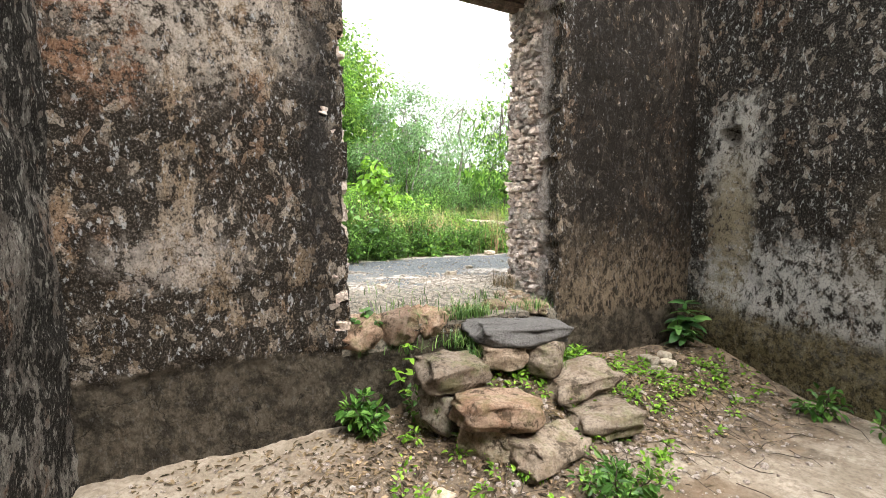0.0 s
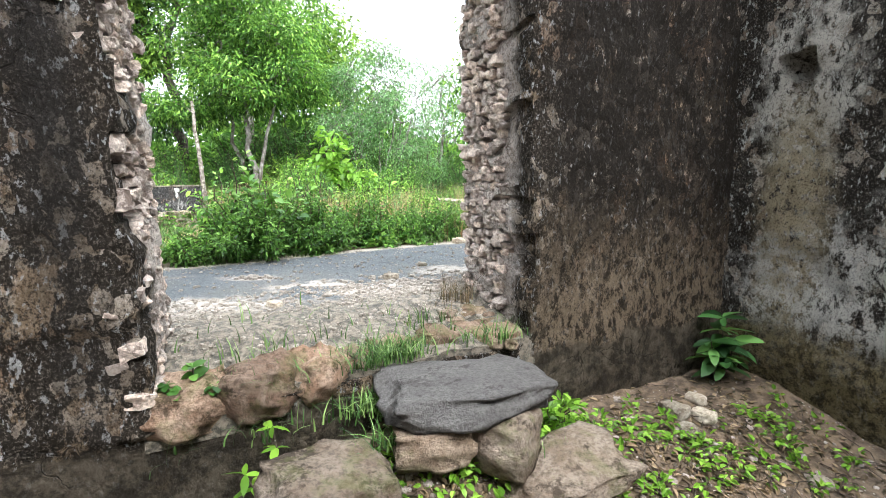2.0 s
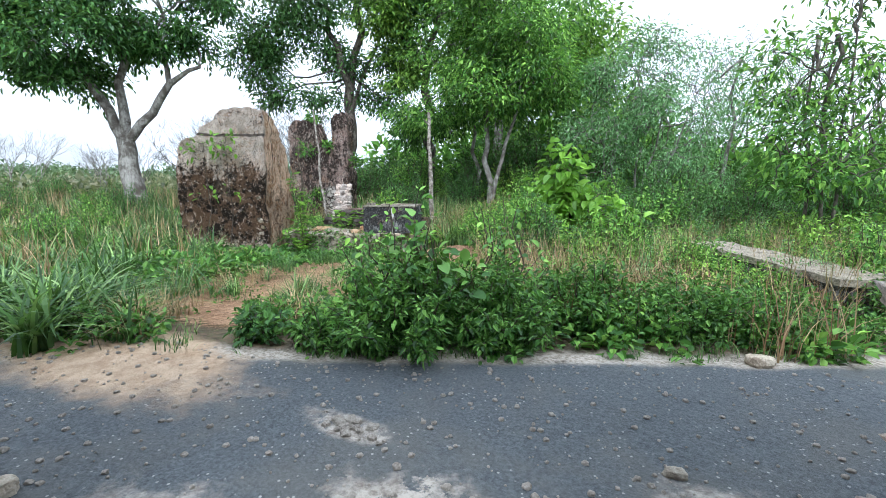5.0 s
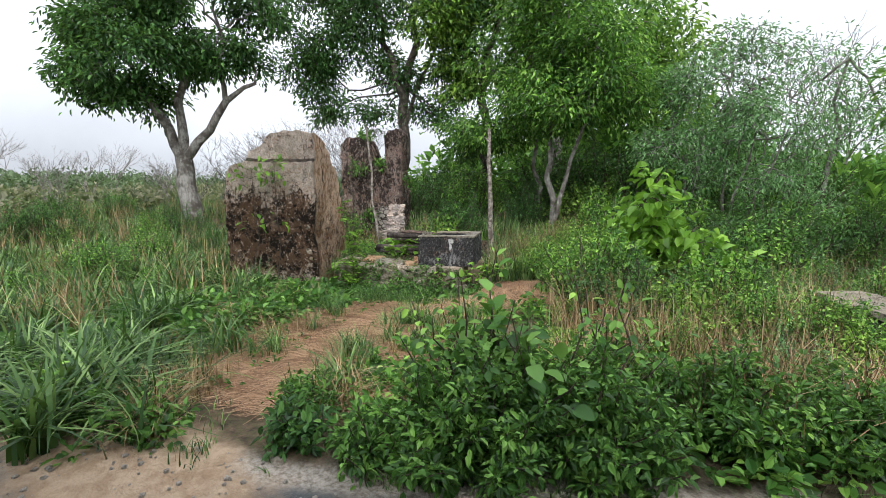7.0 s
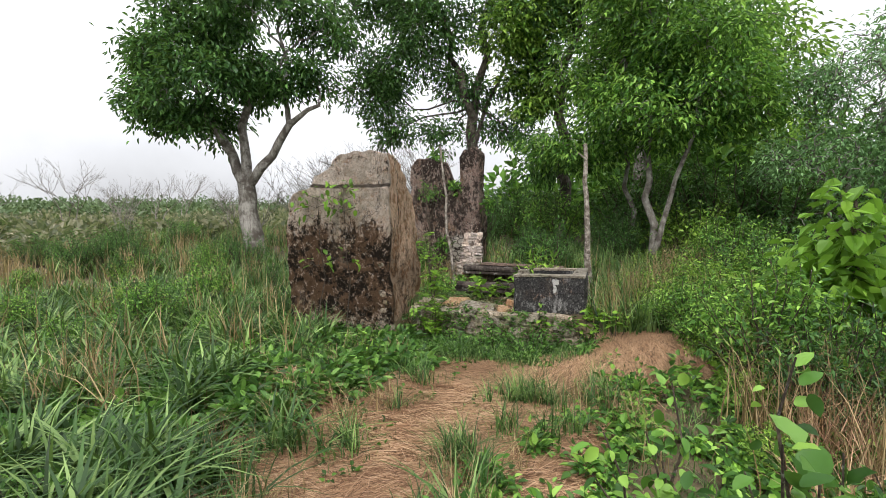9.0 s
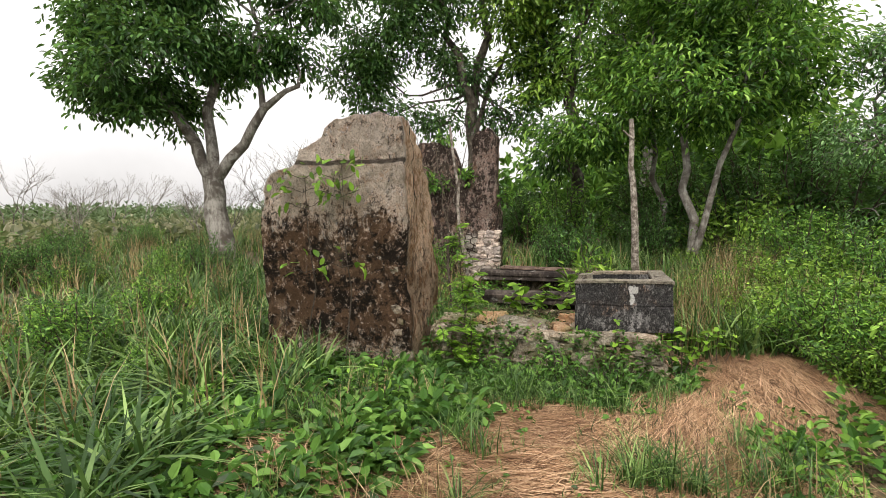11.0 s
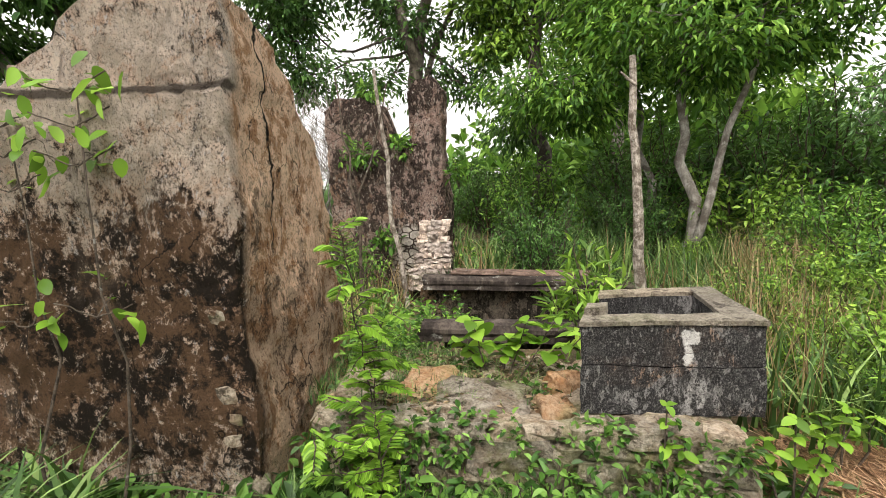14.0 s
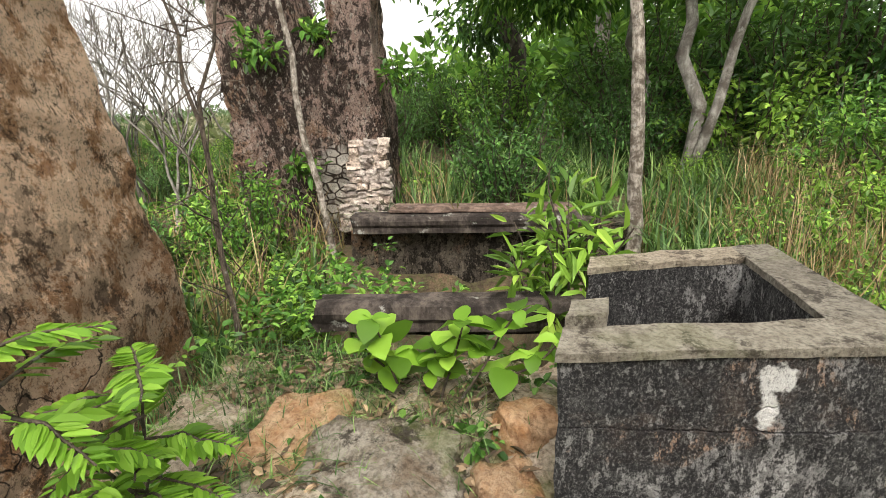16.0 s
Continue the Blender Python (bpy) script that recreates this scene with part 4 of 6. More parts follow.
def fern_shrub(name, fronds, label, leaf_mat, size=1.0, category="sapling"):
    """A sapling with feathered leaves: fronds are (root, tip) pairs on a stem; leaflets stand in two rows."""
    thing = tagged(new(name), label, category)
    lines, P, D, L = [], [], [], []
    for root, tip in fronds:
        line = bent(root, tip, 7, 0.03, 0.12)
        lines.append((line, 0.004 * size, 0.002))
        side = unit(np.cross(line[-1] - line[0], [0, 0, 1.0]))
        for j in range(12):
            t = 0.2 + 0.8 * j / 11 * 0.98
            i = min(int(t * 6), 5)
            f = t * 6 - i
            p = line[i] * (1 - f) + line[i + 1] * f
            ahead = unit(line[-1] - line[0])
            ln = size * (0.026 + 0.036 * math.sin(math.pi * min(1, 0.15 + 0.8 * t)))
            for s in (-1, 1):
                P.append(p)
                D.append(side * s * 0.8 + ahead * 0.6 + np.array([0, 0, -0.12]))
                L.append(ln * rng.uniform(0.8, 1.1))
    tagged(part("stalk", tubes_mesh("stalk", lines, 5), M_twig, thing), kind="stuff")
    part("foliage", leaf_mesh("foliage", np.array(P), np.array(D), np.array(L), np.array(L) * 0.40, 0.10, 0.1), leaf_mat, thing)
    return thing


def blades_mesh(name, P, height, width, lean, segments=3):
    """Grass blades rooted at P: narrow tapering strips that bend over."""
    n = len(P)
    ang = rng.uniform(0, 2 * np.pi, n)
    d = np.stack([np.cos(ang), np.sin(ang), np.zeros(n)], 1)
    s = np.stack([-np.sin(ang), np.cos(ang), np.zeros(n)], 1)
    H = (np.broadcast_to(height, (n,)) * rng.uniform(0.55, 1.2, n))[:, None]
    W = (np.broadcast_to(width, (n,)) * rng.uniform(0.7, 1.3, n))[:, None]
    B = (np.broadcast_to(lean, (n,)) * rng.uniform(0.2, 1.4, n))[:, None]
    rows = []
    for k in range(segments + 1):
        t = k / segments
        c = P + d * H * B * t ** 2 + np.array([0, 0, 1.0]) * H * (t - 0.45 * np.minimum(B, 1.4) * t ** 2)
        w = W * (1 - t) ** 0.7 * 0.5
        rows += [c - s * w, c + s * w] if k < segments else [c]
    V = np.stack(rows, 1).reshape(-1, 3)
    m = 2 * segments + 1
    i = np.arange(n)[:, None] * m
    quads = np.concatenate([i + [2 * k, 2 * k + 1, 2 * k + 3, 2 * k + 2] for k in range(segments - 1)])
    k = segments - 1
    return arrays_mesh(name, V, quads=quads, tris=i + [2 * k, 2 * k + 1, 2 * k + 2])


LANE = [(0.38, 3.1), (0.1, 3.5), (-0.24, 3.94), (-0.75, 4.2), (-1.4, 4.57), (-2.2, 5.0), (-3.0, 5.56), (-3.38, 6.15), (-3.7, 7.0), (-3.86, 7.6), (-4.07, 8.12)]


def lane_distance(x, y):
    """How far places lie from the trodden line."""
    best = np.full(np.shape(x), 99.0)
    for (x0, y0), (x1, y1) in zip(LANE, LANE[1:]):
        dx, dy = x1 - x0, y1 - y0
        t = np.clip(((x - x0) * dx + (y - y0) * dy) / (dx * dx + dy * dy), 0, 1)
        best = np.minimum(best, np.hypot(x - x0 - t * dx, y - y0 - t * dy))
    return best


def house_uv(x, y):
    return CU * x + SU * (y - 3.25), -SU * x + CU * (y - 3.25)


def built_over(x, y):
    """True where walls, the plinth or the asphalt lie."""
    u, v = house_uv(x, y)
    a, d = RU * (x + 5.43) + RS * (y - 8.03), -RS * (x + 5.43) + RU * (y - 8.03)
    pa, pd = CU * (x - PL[0]) + SU * (y - PL[1]), -SU * (x - PL[0]) + CU * (y - PL[1])
    wall = (a > -1.35) & (a < 0.08) & (d > -0.04) & (d < 1.15)
    base = (pa > -0.15) & (pa < 1.85) & (pd > -0.05) & (pd < 0.8)
    fa, fd = RU * (x + 6.56) + RS * (y - 11.22), -RS * (x + 6.56) + RU * (y - 11.22)
    rear = (fa > -1.35) & (fa < 0.05) & (fd > -0.05) & (fd < 0.65)
    pit = (pa > -0.2) & (pa < 2.0) & (pd > 0.7) & (pd < 2.7)
    return (v < 2.68 + 0.1 * u) | wall | base | rear | pit


def cover(n, x0, x1, y0, y1, patch=0.0, size=1.2, path=0.35, clumps=0, spread_r=0.1, accept=None):
    """Places on the ground in a rectangle, in patches or tufts, off the path and the masonry."""
    if clumps:
        cx, cy = rng.uniform(x0, x1, clumps), rng.uniform(y0, y1, clumps)
        pick = rng.integers(0, clumps, n)
        x, y = cx[pick] + rng.normal(0, spread_r, n), cy[pick] + rng.normal(0, spread_r, n)
    else:
        x, y = rng.uniform(x0, x1, n), rng.uniform(y0, y1, n)
    ok = ~built_over(x, y) & (lane_distance(x, y) > path)
    if accept is not None:
        ok &= accept(x, y)
    x, y = x[ok], y[ok]
    if patch:
        keep = np.array([noise.noise((a / size, b / size, patch)) > -0.05 for a, b in zip(x, y)], bool)
        x, y = x[keep], y[keep]
    return np.stack([x, y, np.array([ground_z(a, b) - 0.01 for a, b in zip(x, y)])], 1)


def rock_mesh(name, sx, sy, sz, seed, cuts=3, flat=0.25, jag=0.16):
    """A worn block: a subdivided box, half rounded, with chips and hollows."""
    bm = bmesh.new()
    bmesh.ops.create_cube(bm, size=1.0)
    bmesh.ops.subdivide_edges(bm, edges=bm.edges[:], cuts=cuts, use_grid_fill=True)
    for vert in bm.verts:
        p = vert.co.copy()
        r = p.normalized() * 0.62
        p = p.lerp(r, 1 - flat)
        p += noise.noise_vector(p * 2.1 + Vector((seed * 3.7, seed, -seed))) * jag
        p += noise.noise_vector(p * 5.5 + Vector((seed, -seed * 2.3, seed))) * jag * 0.4
        p += noise.noise_vector(p * 13.0 + Vector((-seed, seed, seed * 1.3))) * jag * 0.16
        vert.co = (p.x * sx, p.y * sy, p.z * sz)
    me = bpy.data.meshes.new(name)
    bm.to_mesh(me)
    bm.free()
    me.polygons.foreach_set("use_smooth", [cuts > 2] * len(me.polygons))
    return me


def rock(name, place, dims, turn, seed, material, label, category="stone", group="", tilt=(0, 0), flat=0.55, jag=0.11):
    ob = part(name, rock_mesh(name, *dims, seed, 9, flat, jag), material)
    ob.matrix_world = pose(*place, tilt[0], tilt[1], turn)
    return tagged(ob, label, category, group)


# ---- doorway: stones and timber ----
GROUP_STEPS = "stones of the rough steps"
rock("step_stone", (0.06, 2.76, 0.47), (0.40, 0.30, 0.17), 30, 1.0, M_step, "squared brown stone block stacked as a rough step", "stone", GROUP_STEPS, (4, 3), 0.68, 0.16)
rock("step_stone", (0.30, 2.55, 0.32), (0.46, 0.34, 0.17), 18, 2.0, M_sill, "reddish tilted stone block of the rough steps", "stone", GROUP_STEPS, (-8, 8), 0.66, 0.17)
rock("step_stone", (0.92, 3.04, 0.30), (0.52, 0.32, 0.15), 28, 3.0, M_step, "mossy brown stone block beside the steps", "stone", GROUP_STEPS, (3, -6), 0.68, 0.16)
rock("step_stone", (1.0, 2.80, 0.15), (0.46, 0.34, 0.16), 12, 4.0, M_step, "low mossy stone slab at the foot of the steps", "stone", GROUP_STEPS, (-4, -3), 0.66, 0.17)
rock("step_stone", (0.60, 2.53, 0.11), (0.50, 0.28, 0.15), 35, 5.0, M_step, "broken brown stone half sunk in the soil", "stone", GROUP_STEPS, (10, 4), 0.66, 0.17)
# two added filler stones; their dark colour stands in for shadow below the steps
rock("step_stone", (0.02, 2.80, 0.26), (0.34, 0.30, 0.26), 50, 9.0, M_plinth, "dark filler stone added under the rough steps", "stone", GROUP_STEPS, (0, 0), 0.6)
rock("step_stone", (0.30, 2.62, 0.14), (0.34, 0.30, 0.24), 70, 10.0, M_plinth, "dark filler stone added under the rough steps", "stone", GROUP_STEPS, (0, 0), 0.6)
rock("step_slab", (0.53, 3.22, 0.60), (0.66, 0.50, 0.13), 22, 6.0, M_slab, "flat dark grey stone slab below the doorway", "stone", GROUP_STEPS, (-4, 3), 0.62, 0.13)
rock("step_stone", (0.40, 3.02, 0.50), (0.30, 0.22, 0.17), 5, 7.0, M_step, "small brown stone wedged under the grey slab", "stone", GROUP_STEPS, (0, 0), 0.7)
rock("step_stone", (0.70, 3.06, 0.47), (0.26, 0.22, 0.20), 60, 8.0, M_step, "small brown stone wedged under the grey slab", "stone", GROUP_STEPS, (0, 0), 0.7)
for i, (u, v, w, h) in enumerate(((-0.58, 0.10, 0.26, 0.20), (-0.32, 0.08, 0.26, 0.22), (-0.08, 0.11, 0.22, 0.20), (0.10, 0.16, 0.16, 0.14), (0.32, 0.24, 0.2, 0.14), (0.56, 0.22, 0.20, 0.16), (0.76, 0.22, 0.15, 0.13), (0.88, 0.12, 0.15, 0.14), (0.90, 0.30, 0.13, 0.14))):
    rock("sill_stone", hall(u, v, 0.615 + 0.1 * h), (w, 0.22, h), 25 + 13 * i, 20.0 + i, M_sill, "reddish rubble stone set along the sill", "stone", "stones along the sill", (3 * i % 9, 0), 0.55, 0.2)

for i in range(14):
    u, v, w = random.uniform(0.62, 1.0), random.uniform(-0.02, 0.42), random.uniform(0.05, 0.10)
    rock("sill_stone", hall(u, v, 0.64 + 0.1 * smooth01(v, 0.1, 0.55) + 0.15 * w), (w, w * 0.8, w * 0.6), 47 * i, 120.0 + i, M_step if i % 3 else M_sill, "small broken stone at the foot of the jamb", "stone", "stones along the sill", (0, 0), 0.5, 0.2)
stone_kinds = [rock_mesh("stone", 1, 1, 1, 40.0 + i, 1, 0.5, 0.24) for i in range(9)]
for me in stone_kinds:
    me.materials.append(M_rubble)


def set_stones(parent, n_rows, row, z0, places, depth, turn):
    """Rubble bedded in a broken wall face: flat stones in rough courses."""
    for r in range(n_rows):
        z = z0 + r * row
        for u, v, w in places(r):
            ob = part("stone", stone_kinds[random.randrange(9)], None, parent)
            h = row * random.uniform(0.75, 1.35)
            ob.matrix_world = pose(*hall(u, v, z + random.uniform(-0.012, 0.012)), random.uniform(-14, 14), random.uniform(-20, 20), turn + random.uniform(-14, 14)) @ Matrix.Diagonal((depth * random.uniform(0.65, 1.15), w * 0.88, h * 0.88, 1))


def courses(u, v0, v1, size, skip):
    def row(r):
        v = v0 + random.uniform(0, 0.05)
        out = []
        while v < v1:
            w = random.uniform(0.6, 1.5) * size
            if random.random() > skip:
                out.append((u + random.uniform(-0.015, 0.02), v + w / 2, w * 1.1))
            v += w
        return out
    return row


set_stones(wall_front, 54, 0.047, 0.74, courses(DOOR_R + 0.015, 0.24, 0.69, 0.066, 0.08), 0.09, 25)
set_stones(wall_front, 54, 0.047, 0.74, courses(DOOR_L - 0.02, 0.03, 0.62, 0.066, 0.08), 0.085, 25)



def face_stones(r):
    """Pale rubble showing where the plaster is gone beside the jamb."""
    return [(DOOR_L - random.uniform(0.0, 0.03 + 0.10 * abs(math.sin(r * 0.5))), 0.02, random.uniform(0.05, 0.09)) for _ in range(random.choice((0, 1, 1)))]


set_stones(wall_front, 22, 0.065, 0.72, face_stones, 0.085, 25)


def beam_mesh(name, length, width, height, seed, bow=0.0, split=0.02):
    """A weathered squared timber along x, with checks and worn ends."""
    verts, faces, n, ring = [], [], 28, 16
    for i in range(n + 1):
        t = i / n
        x = (t - 0.5) * length
        for k in range(ring):
            a = 2 * math.pi * k / ring
            c, s = math.cos(a), math.sin(a)
            f = 1 / max(abs(c), abs(s)) ** 0.75
            g = 1 + 0.10 * noise.noise((t * 5 + seed, k * 0.9, seed)) + (0.0 if k % 3 else -split / height)
            y, z = c * f * g * width / 2, s * f * g * height / 2
            verts.append((x + 0.04 * noise.noise((k * 1.3, seed, 0)) * (1 if 0 < i < n else 2), y + 0.02 * noise.noise((t * 3, 1, seed)), z + bow * math.sin(math.pi * t)))
    for i in range(n):
        for k in range(ring):
            k2 = (k + 1) % ring
            faces.append((i * ring + k, i * ring + k2, (i + 1) * ring + k2, (i + 1) * ring + k))
    faces += [tuple(range(ring - 1, -1, -1)), tuple(n * ring + k for k in range(ring))]
    return mesh_of(name, verts, faces, False)


def beam(name, a, b, width, height, seed, material, label, bow=0.0):
    a, b = Vector(a), Vector(b)
    ob = part(name, beam_mesh(name, (b - a).length, width, height, seed, bow), material)
    ob.matrix_world = Matrix.Translation((a + b) / 2) @ (b - a).to_track_quat("X", "Z").to_matrix().to_4x4()
    return tagged(ob, label, "beam")


beam("lintel", hall(DOOR_L - 0.22, 0.56, 3.36), hall(DOOR_R + 0.2, 0.56, 3.20), 0.20, 0.08, 1.0, M_lintel, "bowed weathered timber lintel over the doorway", -0.03)

# ---- the concrete trough on the plinth ----
trough = tagged(new("trough"), "blackened concrete block trough, empty, standing on the plinth", "trough")
FL, FR, BR, BL = Vector((-4.34, 9.0, 0)), Vector((-3.65, 9.365, 0)), Vector((-3.92, 10.04, 0)), Vector((-4.44, 9.66, 0))


def quad_at(s, t):
    return (FL * (1 - s) + FR * s) * (1 - t) + (BL * (1 - s) + BR * s) * t


def slab_part(name, s0, s1, t0, t1, z0, z1, material, label="", step=0.05, grow=0.0):
    def shape(a, d, z):
        p = quad_at(a, d) + Vector((0, 0, z))
        e = 0.012 if z1 - z0 > 0.1 else 0.007
        return p + rough(p, 0.25, e, 3) + rough(p, 0.06, e * 0.6, 7)

    return part(name, masonry(name, steps(s0 - grow, s1 + grow, step), steps(t0 - grow, t1 + grow, step), steps(z0, z1, 0.04), lambda a, z: True, shape), material, trough, label)


TB, TJ, TT = 1.03, 1.255, 1.44
slab_part("front_wall_lower", 0.0, 1.0, 0.0, 0.17, TB, TJ - 0.006, M_tank)
slab_part("front_wall_upper", 0.0, 1.0, 0.004, 0.17, TJ, TT, M_tank)
slab_part("right_wall_side", 0.80, 1.0, 0.175, 1.0, TB, TT, M_tank)
slab_part("back_wall_side", 0.0, 0.795, 0.84, 1.0, TB, TT, M_tank)
slab_part("left_wall_stub", 0.0, 0.13, 0.175, 0.32, TB, 1.50, M_rim, "broken stub of the missing side")
slab_part("left_wall_low", 0.0, 0.13, 0.325, 0.835, TB, 1.22, M_tank)
slab_part("rim_front", 0.0, 1.0, 0.0, 0.18, TT, TT + 0.022, M_rim, "lichen-grey rim", 0.05, 0.008)
slab_part("rim_side", 0.80, 1.0, 0.19, 1.0, TT, TT + 0.022, M_rim, "lichen-grey rim", 0.05, 0.004)
slab_part("rim_back", 0.0, 0.79, 0.84, 1.0, TT, TT + 0.022, M_rim, "lichen-grey rim", 0.05, 0.004)
slab_part("basin_floor", 0.13, 0.8, 0.17, 0.84, TB, TB + 0.08, M_tank)

# ---- plinth stones, boulders and rotten beams ----
plinth = bpy.data.objects["plinth"]
far_wall = bpy.data.objects["wall_ruin_far"]
for r in range(13):
    a = -0.50 + 0.02 * r + random.uniform(-0.04, 0.04)
    while a < -0.03:
        w = random.uniform(0.06, 0.13)
        ob = part("stone", stone_kinds[random.randrange(9)], None, far_wall)
        zz = 1.0 + r * 0.06
        ob.matrix_world = Matrix.Translation(ruin(a + w / 2 + 0.03 * (2 - zz), -0.02, zz, (-6.56, 11.22))) @ pose(0, 0, 0, random.uniform(-10, 10), random.uniform(-10, 10), 27 + random.uniform(-10, 10)) @ Matrix.Diagonal((w, 0.09, random.uniform(0.05, 0.08), 1))
        a += w
plinth_kinds = [rock_mesh("stone", 1, 1, 1, 60.0 + i, 1, 0.55, 0.18) for i in range(8)]
for me in plinth_kinds:
    me.materials.append(M_plinth)
ruin_wall = bpy.data.objects["wall_ruin_near"]
for a, z, w, h in ((-0.10, 1.58, 0.07, 0.06), (-0.11, 1.24, 0.10, 0.08), (-0.09, 1.14, 0.09, 0.06), (-0.10, 1.05, 0.08, 0.05), (-0.06, 0.82, 0.14, 0.09), (-0.14, 0.74, 0.12, 0.08), (-0.05, 0.70, 0.1, 0.08)):
    ob = part("stone", plinth_kinds[random.randrange(8)], None, ruin_wall)
    ob.matrix_world = Matrix.Translation(ruin(a + (0.03 * (2.4 - z)), 0.03, z)) @ pose(0, 0, 0, random.uniform(-10, 10), random.uniform(-12, 12), 27) @ Matrix.Diagonal((w, 0.09, h, 1))
for r in range(6):
    a = random.uniform(-0.1, 0.0)
    while a < 1.72:
        w = random.uniform(0.08, 0.24)
        ob = part("stone", plinth_kinds[random.randrange(8)], None, plinth)
        ob.matrix_world = Matrix.Translation(plinth_at(a + w / 2, -0.02, 0.62 + r * 0.075)) @ pose(0, 0, 0, random.uniform(-10, 10), random.uniform(-8, 8), 25 + random.uniform(-12, 12)) @ Matrix.Diagonal((w * 1.1, 0.16, random.uniform(0.07, 0.11), 1))
        a += w
rock("plinth_boulder", (-5.13, 8.84, 0.98), (0.24, 0.40, 0.16), 12, 71.0, M_orange, "orange weathered boulder on the plinth", "stone", "", (10, 4), 0.35, 0.2)
rock("plinth_boulder", (-4.80, 8.88, 0.98), (0.46, 0.40, 0.16), 26, 72.0, M_plinth, "grey lichened slab stone on the plinth", "stone", "", (6, 0), 0.6, 0.2)
rock("plinth_boulder", (-4.46, 8.98, 0.99), (0.17, 0.2, 0.15), 30, 73.0, M_orange, "orange weathered boulder beside the trough", "stone", "", (0, 5), 0.4, 0.2)
rock("plinth_boulder", (-4.50, 9.22, 1.02), (0.16, 0.18, 0.16), 60, 75.0, M_orange, "orange weathered boulder beside the trough", "stone", "", (0, 5), 0.4, 0.2)
rock("plinth_boulder", (-5.40, 8.72, 0.96), (0.24, 0.36, 0.2), 10, 74.0, M_plinth, "mossy stone beside the broken wall", "stone", "", (0, 5), 0.5)
beam("rotten_beam", (-5.55, 9.42, 1.13), (-4.52, 9.93, 1.13), 0.16, 0.13, 3.0, M_beam, "rotten blackened timber beam lying across the pit")
beam("rotten_beam", (-5.50, 9.60, 1.03), (-4.60, 10.02, 1.05), 0.14, 0.12, 4.0, M_beam, "rotten blackened timber beam lying across the pit")
beam("rotten_beam", (-6.50, 10.72, 1.15), (-4.95, 11.46, 1.13), 0.20, 0.14, 5.0, M_beam, "long rotten timber beam on the pit wall")
beam("rotten_beam", (-6.30, 10.92, 1.23), (-5.05, 11.53, 1.20), 0.24, 0.05, 6.0, M_lintel, "weathered brown plank on the pit wall")
dead = tagged(new("dead_tree"), "bleached dead tree trunk standing among the weeds", "dead tree")
dead.location = (-4.62, 11.5, 0.85)
part("trunk", tubes_mesh("trunk", [(bent((0.06, -0.05, -0.2), (0, 0, 1.0), 6, 0.02), 0.055, 0.045), (bent((0, 0, 1.0), (-0.08, 0.02, 2.36), 8, 0.012), 0.045, 0.03), (bent((-0.04, 0.01, 2.1), (-0.16, -0.05, 2.22), 3, 0.02), 0.018, 0.008)], 9), M_dead, dead)

# ---- trees ----
gz = lambda x, y: ground_z(x, y) - 0.05
tree("shade_tree", (-12.5, 9.7, gz(-12.5, 9.7)),
     [(bent((0.1, 0.05, 0), (-0.1, 0.0, 1.95), 7, 0.015), 0.27, 0.20), (bent((-0.1, 0.0, 1.85), (-0.85, -0.62, 3.9), 6, 0.03), 0.15, 0.08),
      (bent((-0.1, 0.0, 1.85), (0.0, 0.05, 4.4), 6, 0.03), 0.14, 0.08), (bent((-0.1, 0.0, 1.8), (0.8, 0.7, 3.3), 6, 0.03, -0.06), 0.13, 0.09), (bent((0.8, 0.7, 3.3), (1.45, 1.15, 3.75), 4, 0.04), 0.08, 0.04),
      (bent((0.8, 0.7, 3.3), (0.75, 0.7, 5.0), 5, 0.04), 0.07, 0.04)],
     [((0.81 * s - 0.587 * d, 0.59 * s + 0.809 * d, z), (w, w, h), weight) for s, d, z, w, h, weight in (
         (-1.8, -0.3, 3.75, 0.85, 0.7, 0.8), (-1.2, 0.6, 3.5, 0.8, 0.6, 0.6), (-1.1, -0.9, 3.7, 0.8, 0.7, 0.7), (-2.0, 0.3, 4.9, 0.9, 0.8, 0.8), (-1.3, -0.4, 4.9, 1.1, 0.9, 1.2), (-0.2, 0.5, 4.5, 0.9, 0.7, 0.8),
         (-0.3, -0.9, 4.2, 0.8, 0.6, 0.6), (0.9, 0.0, 4.6, 0.8, 0.7, 0.7), (1.8, 0.1, 4.3, 0.5, 0.4, 0.25), (1.9, 0.2, 5.5, 0.8, 0.7, 0.6), (0.5, -0.4, 5.8, 1.1, 0.9, 1.0), (-1.0, 0.2, 6.4, 1.5, 1.1, 1.4), (0.6, 0.2, 7.4, 1.6, 1.1, 1.4))],
     M_leaf_tree, M_bark, "broad tree with grey forked trunk and dense dark crown", 30000, 0.145, 0.42, 0.17, 22, flat=0.7)
